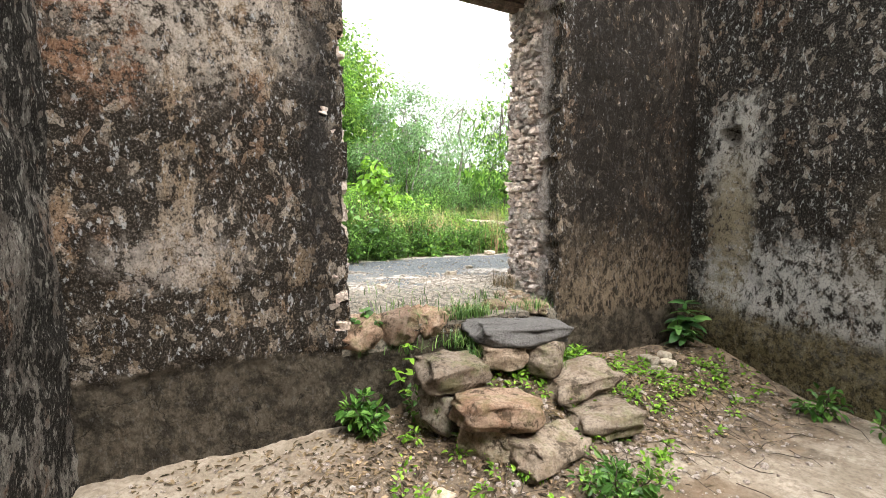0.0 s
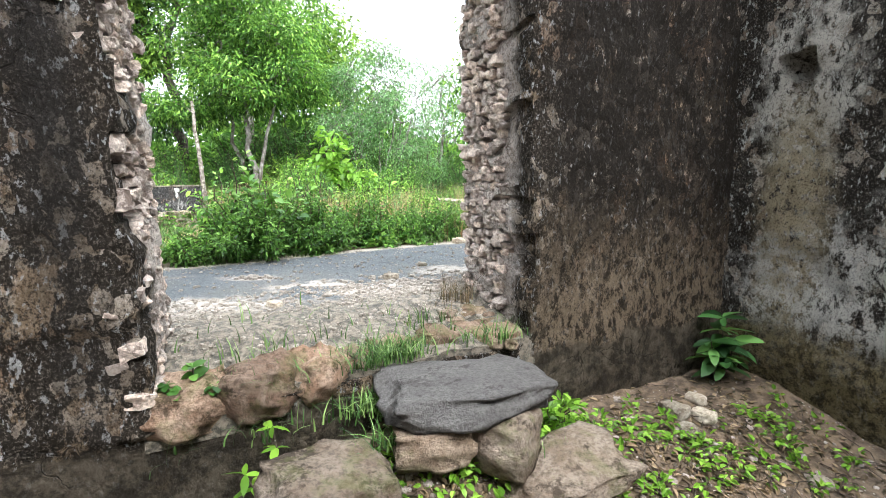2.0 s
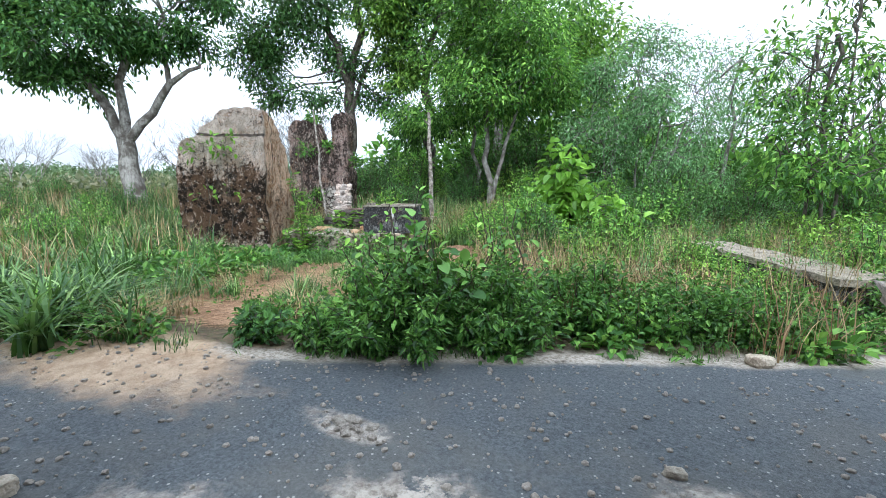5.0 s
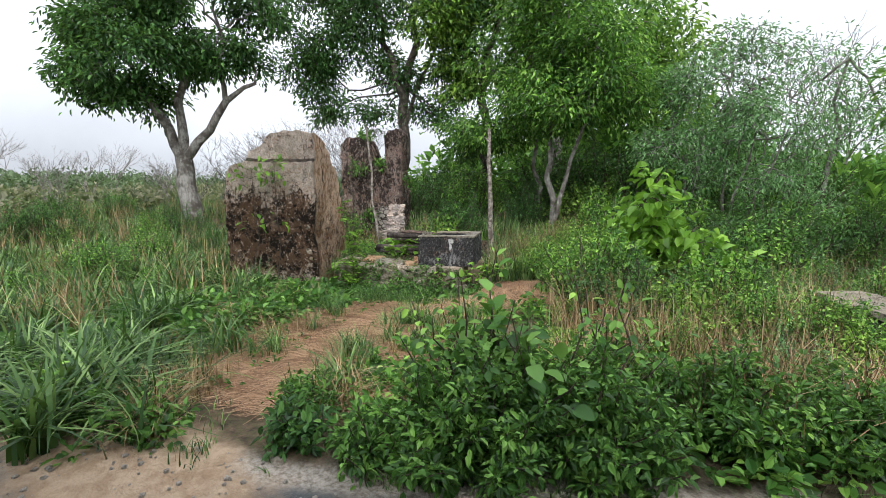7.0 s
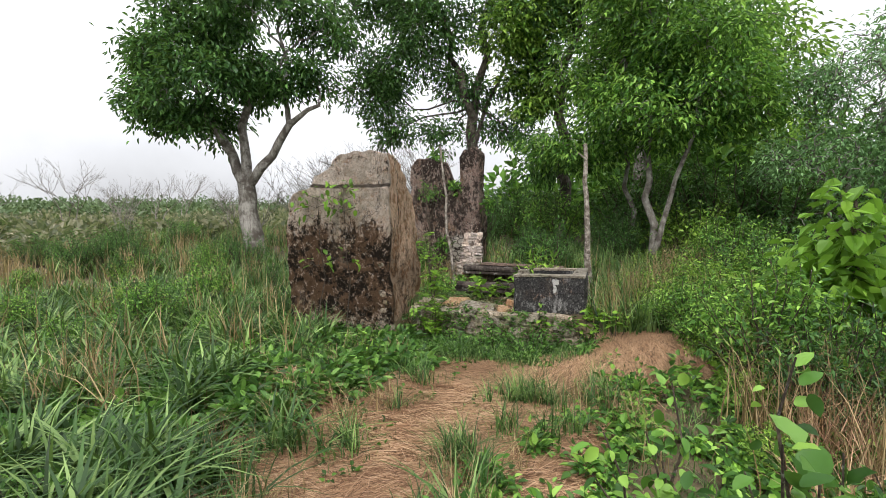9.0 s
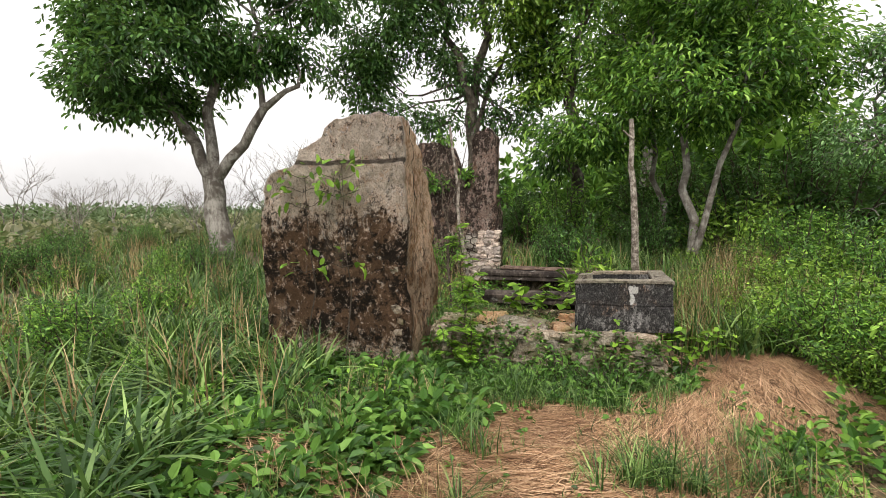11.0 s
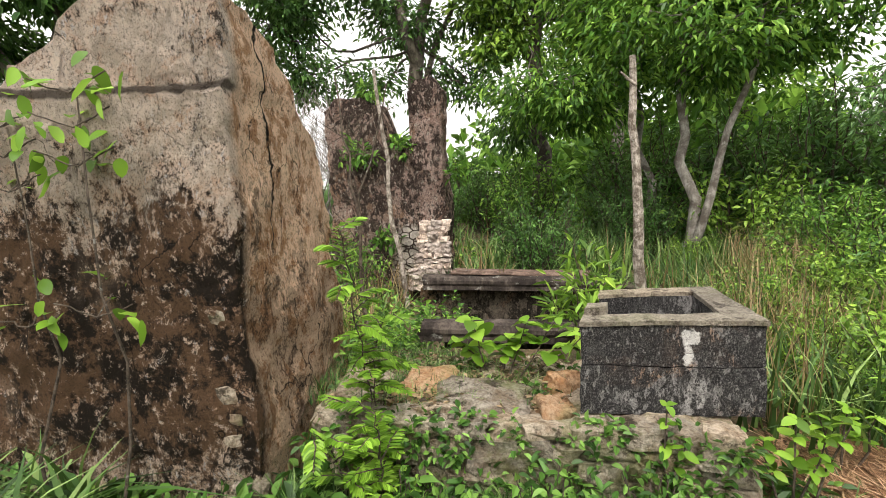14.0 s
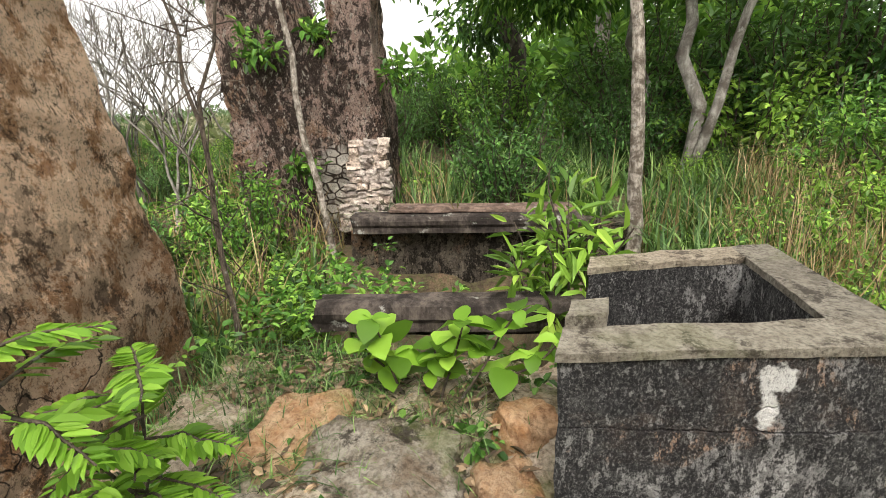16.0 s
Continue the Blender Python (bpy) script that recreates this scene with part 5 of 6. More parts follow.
tree("slender_tree", (-9.6, 14.5, gz(-9.6, 14.5)),
     [(bent((0, 0, 0), (0.15, 0.2, 4.0), 7, 0.02), 0.2, 0.14), (bent((0.15, 0.2, 3.6), (-0.5, -0.5, 6.5), 6, 0.04), 0.12, 0.06), (bent((0.15, 0.2, 3.9), (0.7, 0.5, 7.5), 6, 0.04), 0.12, 0.06), (bent((0.1, 0.1, 2.6), (0.9, 0.6, 5.0), 6, 0.04), 0.07, 0.04)],
     [((-1.4, -1.2, 5.2), (1.2, 1.2, 0.9), 0.9), ((-0.8, -0.9, 7.2), (1.5, 1.5, 1.2), 1.3), ((0.8, 0.7, 6.2), (1.3, 1.3, 1.0), 0.9), ((0.5, 0.5, 8.6), (2.0, 2.0, 1.5), 1.8), ((1.4, 1.2, 4.6), (0.9, 0.9, 0.7), 0.5), ((-2.2, -2.0, 6.6), (1.0, 1.0, 0.8), 0.6), ((-2.0, -1.5, 4.3), (1.0, 1.0, 0.7), 0.8), ((-0.3, 0.2, 4.5), (0.9, 0.9, 0.6), 0.6), ((-1.0, -0.6, 6.0), (1.3, 1.3, 0.9), 1.0), ((1.6, 1.0, 6.3), (1.2, 1.2, 1.0), 0.8), ((-1.7, -1.1, 3.5), (0.9, 0.9, 0.5), 0.4), ((0.9, 0.7, 3.4), (0.8, 0.8, 0.5), 0.35), ((-0.5, -0.2, 3.2), (0.7, 0.7, 0.4), 0.25), ((1.7, 1.3, 2.5), (0.8, 0.8, 0.6), 0.3)],
     M_leaf_tree, M_bark_dark, "slender tree with an open dark green crown", 30000, 0.14, 0.42, 0.2, 22, flat=0.65)
tree("slender_tree", (-7.3, 15.7, gz(-7.3, 15.7)),
     [(bent((0, 0, 0), (-0.1, 0.1, 4.3), 8, 0.03), 0.17, 0.12), (bent((-0.1, 0.1, 4.2), (0.4, 0.3, 7.5), 6, 0.04), 0.10, 0.05), (bent((-0.1, 0.1, 4.0), (-0.9, -0.6, 5.6), 6, 0.05), 0.07, 0.04)],
     [((-1.1, -0.8, 5.7), (1.0, 1.0, 0.8), 0.8), ((0.6, 0.5, 6.4), (1.2, 1.2, 1.0), 0.9), ((-0.2, 0.0, 7.8), (1.6, 1.6, 1.2), 1.3), ((0.9, 0.9, 4.3), (0.9, 0.9, 0.6), 0.5), ((-0.9, -0.4, 4.2), (0.8, 0.8, 0.6), 0.6), ((1.2, 0.6, 5.3), (0.9, 0.9, 0.7), 0.6)],
     M_leaf_light, M_bark_dark, "slender tree with crooked trunk and sparse yellowish leaves", 15000, 0.145, 0.45, 0.2, 20, flat=0.6)
tree("tall_tree", (-7.2, 20.5, gz(-7.2, 20.5)),
     [(bent((0, 0, 0), (0.2, 0, 6.5), 7, 0.015), 0.2, 0.14), (bent((0.2, 0, 6.0), (-0.4, 0.4, 10), 6, 0.03), 0.12, 0.05)],
     [((-1.6, 0, 6.0), (1.9, 1.9, 1.5), 1.2), ((1.5, 0, 7.0), (2.2, 2.2, 1.7), 1.6), ((-0.5, 0, 9.5), (2.8, 2.5, 2.0), 2.2), ((2.0, 0, 4.6), (1.6, 1.6, 1.2), 0.8)],
     M_leaf_mid, M_bark, "tall tree with straight grey trunk and mid-green crown", 8000, 0.25, 0.42, 0.36, simple=True)
K = 0.8
tree("spreading_tree", (-4.5, 14.0, gz(-4.5, 14.0)),
     [(bent((0, 0, 0), (-0.12, 0.2, 2.9), 7, 0.025), 0.085, 0.05), (bent((0.04, 0, 0.15), (0.75, 0.1, 2.8), 7, 0.025), 0.06, 0.035), (bent((-0.5, 0.7, 0), (-0.9, 0.9, 2.8), 6, 0.03), 0.07, 0.04)],
     [((K * x, K * y, K * z - 0.15), (K * a, K * b, K * c), w) for (x, y, z), (a, b, c), w in (((-2.2, 0.4, 3.7), (1.5, 1.4, 0.9), 1.1), ((0, 0.2, 4.2), (1.8, 1.6, 1.0), 1.4), ((1.2, 0.5, 4.3), (1.4, 1.3, 0.9), 1.1), ((-1.0, 0.7, 5.7), (2.0, 1.88, 1.1), 1.5),
      ((0.9, 0.8, 5.8), (1.6, 1.6, 1.0), 1.2), ((-0.1, 0.8, 7.2), (1.7, 1.7, 1.0), 1.2), ((-0.6, 0.8, 8.4), (1.8, 1.7, 1.0), 1.0))],
     M_leaf_mid, M_bark, "spreading tree with several leaning pale stems and layered crown", 34000, 0.125, 0.38, 0.26, 30, flat=0.35)
tree("bright_tree", (-4.3, 25.0, gz(-4.3, 25)), [(bent((0, 0, 0), (0.2, 0, 5), 6, 0.02), 0.2, 0.12)],
     [((-1.5, 0, 6.0), (2.2, 2.0, 1.6), 1.2), ((-0.4, 0, 6.9), (1.8, 2.0, 1.5), 1.0), ((-3.4, 0, 7.0), (2.2, 2.0, 1.7), 1.2), ((0, 0, 4.2), (2.4, 2.0, 1.4), 1.0), ((-5.0, 0, 5.0), (2.0, 2.0, 1.8), 1.0)],
     M_leaf_light, M_bark_dark, "bright green tree behind the others", 12000, 0.30, 0.42, 0.42, simple=True)
tree("feathery_tree", (-1.2, 14.6, gz(-1.2, 14.6)),
     [(bent((0.1 * i, 0, 0), (0.5 * i, 0.2, 2.4), 5, 0.03), 0.035, 0.015) for i in (-2, -1, 0, 1, 2)],
     [((-0.8, 0, 1.9), (0.9, 0.9, 1.0), 1.0), ((0.7, 0, 2.2), (1.0, 0.9, 1.1), 1.2), ((0, 0.1, 3.4), (1.1, 1.0, 1.0), 1.3), ((-0.9, 0.2, 3.3), (0.6, 0.6, 0.6), 0.4)],
     M_leaf_blue, M_bark, "feathery pale green small tree", 13000, 0.085, 0.34, 0.12, 12, twigs=1.0)
tree("feathery_tree", (0.6, 18.5, gz(0.6, 18.5)), [(bent((0, 0, 0), (0.2, 0, 4.2), 6, 0.03), 0.07, 0.03)],
     [((-0.8, 0, 3.4), (1.4, 1.2, 1.5), 1), ((0.9, 0, 3.0), (1.2, 1.2, 1.2), 0.8)], M_leaf_blue, M_bark, "feathery pale green small tree", 4500, 0.12, 0.34, 0.3, simple=True)
tree("sparse_tree", (1.75, 12.2, gz(1.75, 12.2)), [(bent((0.12 * i, 0, 0), (0.22 * i, 0.1, 3.4), 6, 0.02), 0.03, 0.012) for i in (-1, 0, 1)],
     [((0, 0, 1.7), (1.0, 1.0, 0.7), 0.9), ((-0.2, 0, 2.9), (0.9, 0.9, 0.7), 0.6), ((0.2, 0, 4.0), (0.8, 0.8, 0.7), 0.35)], M_leaf_mid, M_bark_dark, "thin sparse tree with upright stems", 3800, 0.12, 0.36, 0.16, 8)
sapling = tree("broadleaf_sapling", (-1.38, 10.1, gz(-1.38, 10.1)), [(bent((0, 0, 0), (-0.1, 0, 1.75), 6, 0.02), 0.022, 0.01), (bent((0, 0, 0.3), (0.4, 0.1, 1.1), 5, 0.03), 0.014, 0.007)],
     [((-0.1, 0, 1.55), (0.35, 0.35, 0.45), 1.0), ((0.25, 0.05, 1.05), (0.55, 0.45, 0.3), 1.1), ((-0.35, 0, 0.95), (0.45, 0.4, 0.3), 0.9), ((0.65, 0.1, 0.75), (0.35, 0.3, 0.25), 0.5), ((-0.1, 0, 2.0), (0.18, 0.18, 0.2), 0.25)],
     M_leaf_fresh, M_twig, "sapling with large light green leaves", 620, 0.19, 0.72, 0.14, 6, "sapling")
sapling.scale = (0.84, 0.84, 0.84)


def bare_tree(name, base, height, spread_r, label, seed):
    """A leafless bush or tree: twigs forking four times."""
    local = random.Random(seed)
    thing = tagged(new(name), label, "bare tree")
    thing.location = base
    lines = []

    def grow(p, d, length, r, depth):
        q = p + d * length
        lines.append((bent(p, q, 4, 0.05), r, r * 0.6))
        if depth == 0:
            return
        for _ in range(local.choice((2, 3, 3))):
            e = unit(d + np.array([local.uniform(-1, 1), local.uniform(-1, 1), local.uniform(-0.3, 0.5)]) * spread_r)
            grow(q, e, length * local.uniform(0.55, 0.85), r * 0.6, depth - 1)

    for _ in range(3):
        grow(np.zeros(3), unit(np.array([local.uniform(-0.3, 0.3), local.uniform(-0.3, 0.3), 1.0])), height * 0.29, height * 0.0075, 4)
    part("branch", tubes_mesh("branch", lines, 4), M_bark, thing)
    return thing


for i, (x, y, h) in enumerate(((-10.5, 11.8, 3.6), (-9.3, 12.6, 3.4), (-8.6, 11.4, 3.0), (-13.5, 12.5, 3.4), (-28, 8.6, 4.2), (-33, 6.0, 3.6), (-24, 11.0, 3.2), (-20, 9.0, 2.6), (-22, 13.5, 2.8), (-18, 11.5, 2.4), (-26, 15, 3.0), (-30, 11, 3.4), (-17, 8.2, 2.0), (-36, 16, 4.5), (-15.5, 13, 2.8), (2.2, 14.2, 4.6), (3.6, 16.5, 5.0), (-8.2, 9.6, 2.6), (1.0, 22, 7.0), (-10.0, 10.9, 3.2), (-11.2, 12.2, 3.4), (-9.8, 13.4, 3.8), (-8.9, 10.6, 2.9), (-11.8, 11.0, 2.9), (-14.5, 10.8, 2.6))):
    bare_tree("bare_tree", (x, y, gz(x, y)), h, 0.75, "leafless twiggy grey tree", 100 + i)

# ---- bushes along the lane ----
GROUP_BUSH = "bushes along the lane"
for x, y, r, h, n, s in ((-1.42, 5.95, 0.62, 0.82, 3600, 0.085), (-0.95, 6.25, 0.5, 0.74, 2600, 0.085), (-0.42, 6.95, 0.45, 0.78, 2400, 0.085), (0.25, 7.25, 0.62, 0.62, 3000, 0.08), (0.95, 7.75, 0.6, 0.6, 2600, 0.08),
                         (-1.0, 7.0, 0.5, 0.7, 2000, 0.08), (-2.6, 5.75, 0.3, 0.3, 900, 0.075), (-3.4, 4.95, 0.35, 0.32, 1000, 0.075), (-4.1, 4.75, 0.4, 0.36, 1000, 0.08), (-4.9, 4.5, 0.5, 0.4, 1200, 0.08), (1.7, 8.3, 0.6, 0.7, 2200, 0.08)):
    b = bush("roadside_bush", r, h * 0.9, 60, int(n * 1.9), s * 0.56, 0.52, M_leaf_bush, "dense leafy green bush at the lane's edge", "bush", GROUP_BUSH)
    b.location = (x, y, gz(x, y))
for x, y, r, h, n, s, m in ((-2.3, 5.42, 0.22, 0.30, 480, 0.075, M_leaf_tree), (-1.72, 5.5, 0.34, 0.42, 1100, 0.06, M_leaf_bush), (-1.28, 5.78, 0.4, 0.52, 1500, 0.06, M_leaf_bush), (-0.75, 6.25, 0.36, 0.45, 1100, 0.065, M_leaf_bush), (-0.1, 6.85, 0.4, 0.42, 1100, 0.06, M_leaf_mid),
                            (0.65, 7.3, 0.4, 0.4, 1000, 0.06, M_leaf_bush), (-3.0, 4.92, 0.26, 0.28, 480, 0.07, M_leaf_bush), (-3.75, 4.62, 0.3, 0.34, 560, 0.075, M_leaf_mid), (-4.4, 4.3, 0.34, 0.36, 560, 0.08, M_leaf_bush)):
    b = bush("edge_bush", r, h, 26, int(n * 1.5), s * 0.78, 0.52, m, "low leafy bush spilling onto the lane", "bush", GROUP_BUSH)
    b.location = (x, y, gz(x, y))
for x, y, r, h, n in ((-1.62, 6.15, 0.55, 1.25, 420), (-1.05, 6.6, 0.4, 1.1, 300)):
    b = bush("wispy_bush", r, h, 14, n, 0.062, 0.6, M_leaf_mid, "tall thin-stemmed bush rising above the others", "bush", GROUP_BUSH, 0.5, True)
    b.location = (x, y, gz(x, y))
lance = bush("lanceleaf_bush", 0.38, 0.80, 16, 420, 0.115, 0.27, M_leaf_light, "bright bush with narrow leaves between trough and pit", "bush")
lance.location = (-4.62, 10.02, 0.95)
big = bush("broadleaf_bush", 0.45, 0.98, 24, 420, 0.095, 0.75, M_leaf_bush, "bush with large rounded green leaves", "bush", round_leaf=True)
big.location = (-1.35, 6.15, gz(-1.35, 6.15))
GROUP_SCRUB = "shrubs of the undergrowth"
kinds = [bush("shrub", 0.8, 1.25, 44, 3200, 0.062, 0.45, M_leaf_mid, "leafy green shrub in the undergrowth", "shrub", GROUP_SCRUB),
         bush("shrub", 0.7, 1.0, 40, 2600, 0.058, 0.5, M_leaf_light, "yellow-green leafy shrub in the undergrowth", "shrub", GROUP_SCRUB),
         bush("shrub", 0.9, 1.7, 44, 3200, 0.075, 0.40, M_leaf_tree, "dark green leafy shrub in the undergrowth", "shrub", GROUP_SCRUB),
         bush("shrub", 0.7, 1.3, 44, 2600, 0.048, 0.4, M_leaf_blue, "pale fine-leaved shrub in the undergrowth", "shrub", GROUP_SCRUB)]
for k, p in zip(kinds, ((-1.9, 9.2), (-2.6, 12.4), (-0.3, 12.2), (0.4, 13.0))):
    k.location = (*p, gz(*p))
spots = []
while len(spots) < 70:
    x, y = random.uniform(-3.2, 4.5), random.uniform(8.6, 15.5)
    if y < 9.3 and x < -1.6 or x < -1.8 and y < 12.0 or -0.2 < x - (9.9 - y) * 0.6 < 1.2 and y < 10.2:
        continue
    if all(math.hypot(x - a, y - b) > 0.55 for a, b in spots):
        spots.append((x, y))
while len(spots) < 165:
    x, y = random.uniform(-16, 7), random.uniform(12.5, 24)
    if x < -8 and y < 13.5 + (-8 - x) * 0.3 or y < 14 and x < -2:
        continue
    spots.append((x, y))
for x, y in spots:
    near = y < 15.5 and x > -3.2
    kind = random.choices(kinds, (5, 4, 2, 4) if near else (4, 2, 6, 3))[0]
    s = random.uniform(0.5, 0.85) if near and y < 11 else random.uniform(0.7, 1.1) if near else random.uniform(0.9, 1.9)
    copy_thing(kind, pose(x, y, gz(x, y), 0, 0, random.uniform(0, 360)) @ Matrix.Scale(s, 4))
for x, y, s, i in ((-0.9, 7.9, 0.5, 0), (-0.1, 7.9, 0.55, 3), (0.5, 8.4, 0.7, 1), (0.15, 9.0, 0.6, 0), (0.85, 9.2, 0.55, 1), (0.75, 8.0, 0.5, 0), (-0.4, 8.9, 0.6, 0), (-1.3, 8.5, 0.45, 3), (-1.7, 7.9, 0.36, 1), (1.1, 8.7, 0.6, 3), (-2.0, 8.8, 0.4, 1), (1.8, 9.1, 0.8, 0), (0.0, 9.6, 0.7, 1), (-2.3, 9.6, 0.55, 1), (-3.3, 10.7, 0.62, 1), (-2.7, 10.2, 0.7, 0), (-3.75, 11.3, 0.6, 0), (-2.9, 10.4, 0.8, 1), (-2.3, 10.9, 0.95, 1), (-1.95, 10.2, 0.85, 1), (-2.6, 11.5, 0.95, 1), (-3.4, 11.2, 0.7, 1), (-1.7, 11.3, 1.05, 1), (-1.2, 9.2, 0.8, 1), (-3.0, 11.9, 0.8, 1), (-2.45, 9.9, 0.6, 0), (-3.3, 12.3, 0.8, 1), (-2.2, 12.0, 0.9, 0), (-5.9, 12.3, 0.8, 2), (-7.6, 9.3, 0.7, 2), (-7.2, 10.2, 0.8, 0), (-6.6, 9.9, 0.5, 1), (-6.1, 9.75, 0.35, 1)):
    copy_thing(kinds[i], pose(x, y, max(gz(x, y), 0.85 if -6 < x < -4.4 and y < 11 else 0), 0, 0, 40 * i + 90 * x) @ Matrix.Scale(s, 4))

for _ in range(60):
    x, y = random.uniform(-19, -7.6), random.uniform(5.0, 15.0)
    if not (-13.2 < x < -11.8 and 9 < y < 10.4):
        copy_thing(random.choices(kinds, (4, 1, 3, 3))[0], pose(x, y, gz(x, y), 0, 0, random.uniform(0, 360)) @ Matrix.Scale(random.uniform(0.35, 0.75), 4))
for _ in range(64):
    x, y = random.uniform(-5.4, 0.5), random.uniform(11.6, 15.5)
    copy_thing(random.choices(kinds, (4, 2, 5, 2))[0], pose(x, y, gz(x, y), 0, 0, random.uniform(0, 360)) @ Matrix.Scale(random.uniform(0.35, 0.8) if y > 13.8 or x > -2.6 else random.uniform(0.22, 0.42), 4))
for x, y, s, i in ((-6.9, 6.6, 0.42, 0), (-7.4, 7.3, 0.45, 3), (-6.2, 5.6, 0.36, 1), (-5.6, 5.2, 0.34, 0), (-7.6, 5.4, 0.45, 0), (-8.4, 6.3, 0.5, 2), (-6.95, 7.15, 0.3, 2), (-6.4, 7.2, 0.26, 0)):
    copy_thing(kinds[i], pose(x, y, gz(x, y), 0, 0, 77 * x) @ Matrix.Scale(s, 4))

for x, y, r, h, n, s, m, label in ((-6.35, 7.25, 0.34, 0.42, 520, 0.055, M_leaf_tree, "dark leafy weed at the foot of the ruin"), (-5.85, 7.5, 0.28, 0.34, 380, 0.06, M_leaf_bush, "leafy weed at the foot of the ruin"),
                                   (-6.75, 6.85, 0.36, 0.45, 520, 0.06, M_leaf_tree, "dark leafy weed at the foot of the ruin"), (-5.4, 7.75, 0.24, 0.3, 300, 0.055, M_leaf_mid, "leafy weed at the foot of the ruin"),
                                   (-4.35, 8.62, 0.26, 0.36, 320, 0.055, M_leaf_bush, "leafy weed before the plinth"), (-3.95, 8.75, 0.28, 0.4, 380, 0.055, M_leaf_bush, "leafy weed before the plinth"),
                                   (-4.85, 8.4, 0.22, 0.3, 260, 0.05, M_leaf_mid, "leafy weed before the plinth"), (-5.9, 6.6, 0.34, 0.36, 420, 0.07, M_leaf_mid, "leafy weed beside the straw"),
                                   (-5.2, 6.95, 0.3, 0.32, 420, 0.06, M_leaf_bush, "leafy weed beside the straw"), (-5.65, 7.1, 0.32, 0.36, 460, 0.06, M_leaf_tree, "dark leafy weed beside the straw"), (-5.0, 7.45, 0.26, 0.28, 300, 0.06, M_leaf_mid, "leafy weed beside the straw"), (-6.1, 6.95, 0.3, 0.4, 420, 0.07, M_leaf_bush, "leafy weed beside the straw"),
                                   (-7.15, 7.5, 0.36, 0.6, 520, 0.06, M_leaf_tree, "dark leafy weed beside the ruin"), (-6.1, 6.1, 0.3, 0.3, 320, 0.07, M_leaf_bush, "leafy weed beside the straw"), (-5.5, 5.7, 0.36, 0.34, 420, 0.065, M_leaf_bush, "leafy weed beside the straw"), (-4.6, 5.45, 0.3, 0.26, 300, 0.06, M_leaf_bush, "leafy weed beside the straw")):
    b = bush("tall_weed", r, h, 22, n, s, 0.5, m, label, "weed")
    b.location = (x, y, gz(x, y))

# far woods and scrub
def far_clumps(name, n, accept, size, mat, label, height):
    P, D = [], []
    for _ in range(n):
        x, y, r, h = accept()
        k = int(130 + 40 * r)
        q = unit(rng.normal(size=(k, 3))) * rng.uniform(0.5, 1, (k, 1))
        q[:, 2] = np.abs(q[:, 2])
        P.append(np.array([x, y, ground_z(x, y)]) + q * np.array([r, r, h * height]))
        D.append(q + rng.normal(0, 0.5, (k, 3)))
    P, D = np.concatenate(P), np.concatenate(D)
    L = size * rng.uniform(0.6, 1.4, len(P))
    return tagged(part(name, leaf_mesh(name, P, D, L, L * 0.6, simple=True), mat), label, "scrub", "", "stuff")


def plain_spot():
    ang, far = radians(random.uniform(100, 200)), random.uniform(17, 120) ** 1.0
    return (math.cos(ang) * far, 8 + math.sin(ang) * far, random.uniform(0.8, 1.8), random.uniform(0.4, 1.1) * (0.7 + far / 120))


def wood_spot():
    x = random.uniform(-13, 14)
    return (x, random.uniform(21, 38), random.uniform(1.5, 3.0), random.uniform(2.8, 5.0) if x < -2 else random.uniform(1.2, 2.4))


far_clumps("far_scrub", 700, plain_spot, 0.27, M_leaf_scrub, "grey-green scrub covering the far plain", 1.0)
def ridge_spot():
    ang, far = radians(random.uniform(118, 205)), random.uniform(48, 110)
    return (math.cos(ang) * far, 8 + math.sin(ang) * far, random.uniform(2.0, 4.5), random.uniform(0.9, 2.2) * (0.5 + far / 110))


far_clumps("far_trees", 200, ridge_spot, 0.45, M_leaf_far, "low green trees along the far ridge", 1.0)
far_clumps("far_woods", 260, wood_spot, 0.42, M_leaf_mid, "far wood behind the clearing", 1.0)

# ---- grasses and weeds ----
def stuff(name, me, mat, label, category):
    return tagged(part(name, me, mat), label, category, "", "stuff")


P = cover(19000, -11, -2.0, 3.6, 9.5, 0, 0.9, 0.75, 330, 0.06, lambda x, y: ((x < -4.9) | (y < 5.7)) & (np.hypot((x + 3.9) / 1.7, (y - 7.3) / 2.0) > 1))
stuff("tall_grass", blades_mesh("tall_grass", P, 0.56, 0.036, 1.1, 4), M_grass, "tall arching green grass in tufts", "grass")
P = cover(15000, -20, -6.0, 4, 16, 3.0, 1.6, 0.8, 620, 0.12)
stuff("tall_grass", blades_mesh("tall_grass", P, 0.6, 0.034, 0.8, 4), M_grass, "tall green grass beyond the clearing", "grass")
P = cover(8500, -18, -5.2, 4.2, 13, 5.0, 0.8, 0.8, 520, 0.09)
stuff("dry_grass", blades_mesh("dry_grass", P, 0.75, 0.014, 0.45), M_dry, "dry brown grass stalks", "grass")
P = cover(20000, -4.4, 3.5, 7.2, 14.0, 6.0, 0.8, 0.9, 700, 0.13, lambda x, y: (x > -2.2) | (y > 9.9))
stuff("dry_grass", blades_mesh("dry_grass", P, 0.75, 0.009, 0.4), M_dry, "dry brown grass stalks", "grass")
P = cover(5200, -1.6, 1.8, 6.9, 9.0, 8.0, 0.6, 0.5, 120, 0.10)
stuff("dry_grass", blades_mesh("dry_grass", P, 0.55, 0.009, 0.6), M_straw, "reddish dry stalks behind the lane bushes", "grass")
P = cover(1300, -3.6, -2.3, 4.9, 6.2, 0, 1, 0.4, 40, 0.07)
stuff("dry_grass", blades_mesh("dry_grass", P, 0.32, 0.010, 1.0), M_dry, "dead bent grass beside the path", "grass")
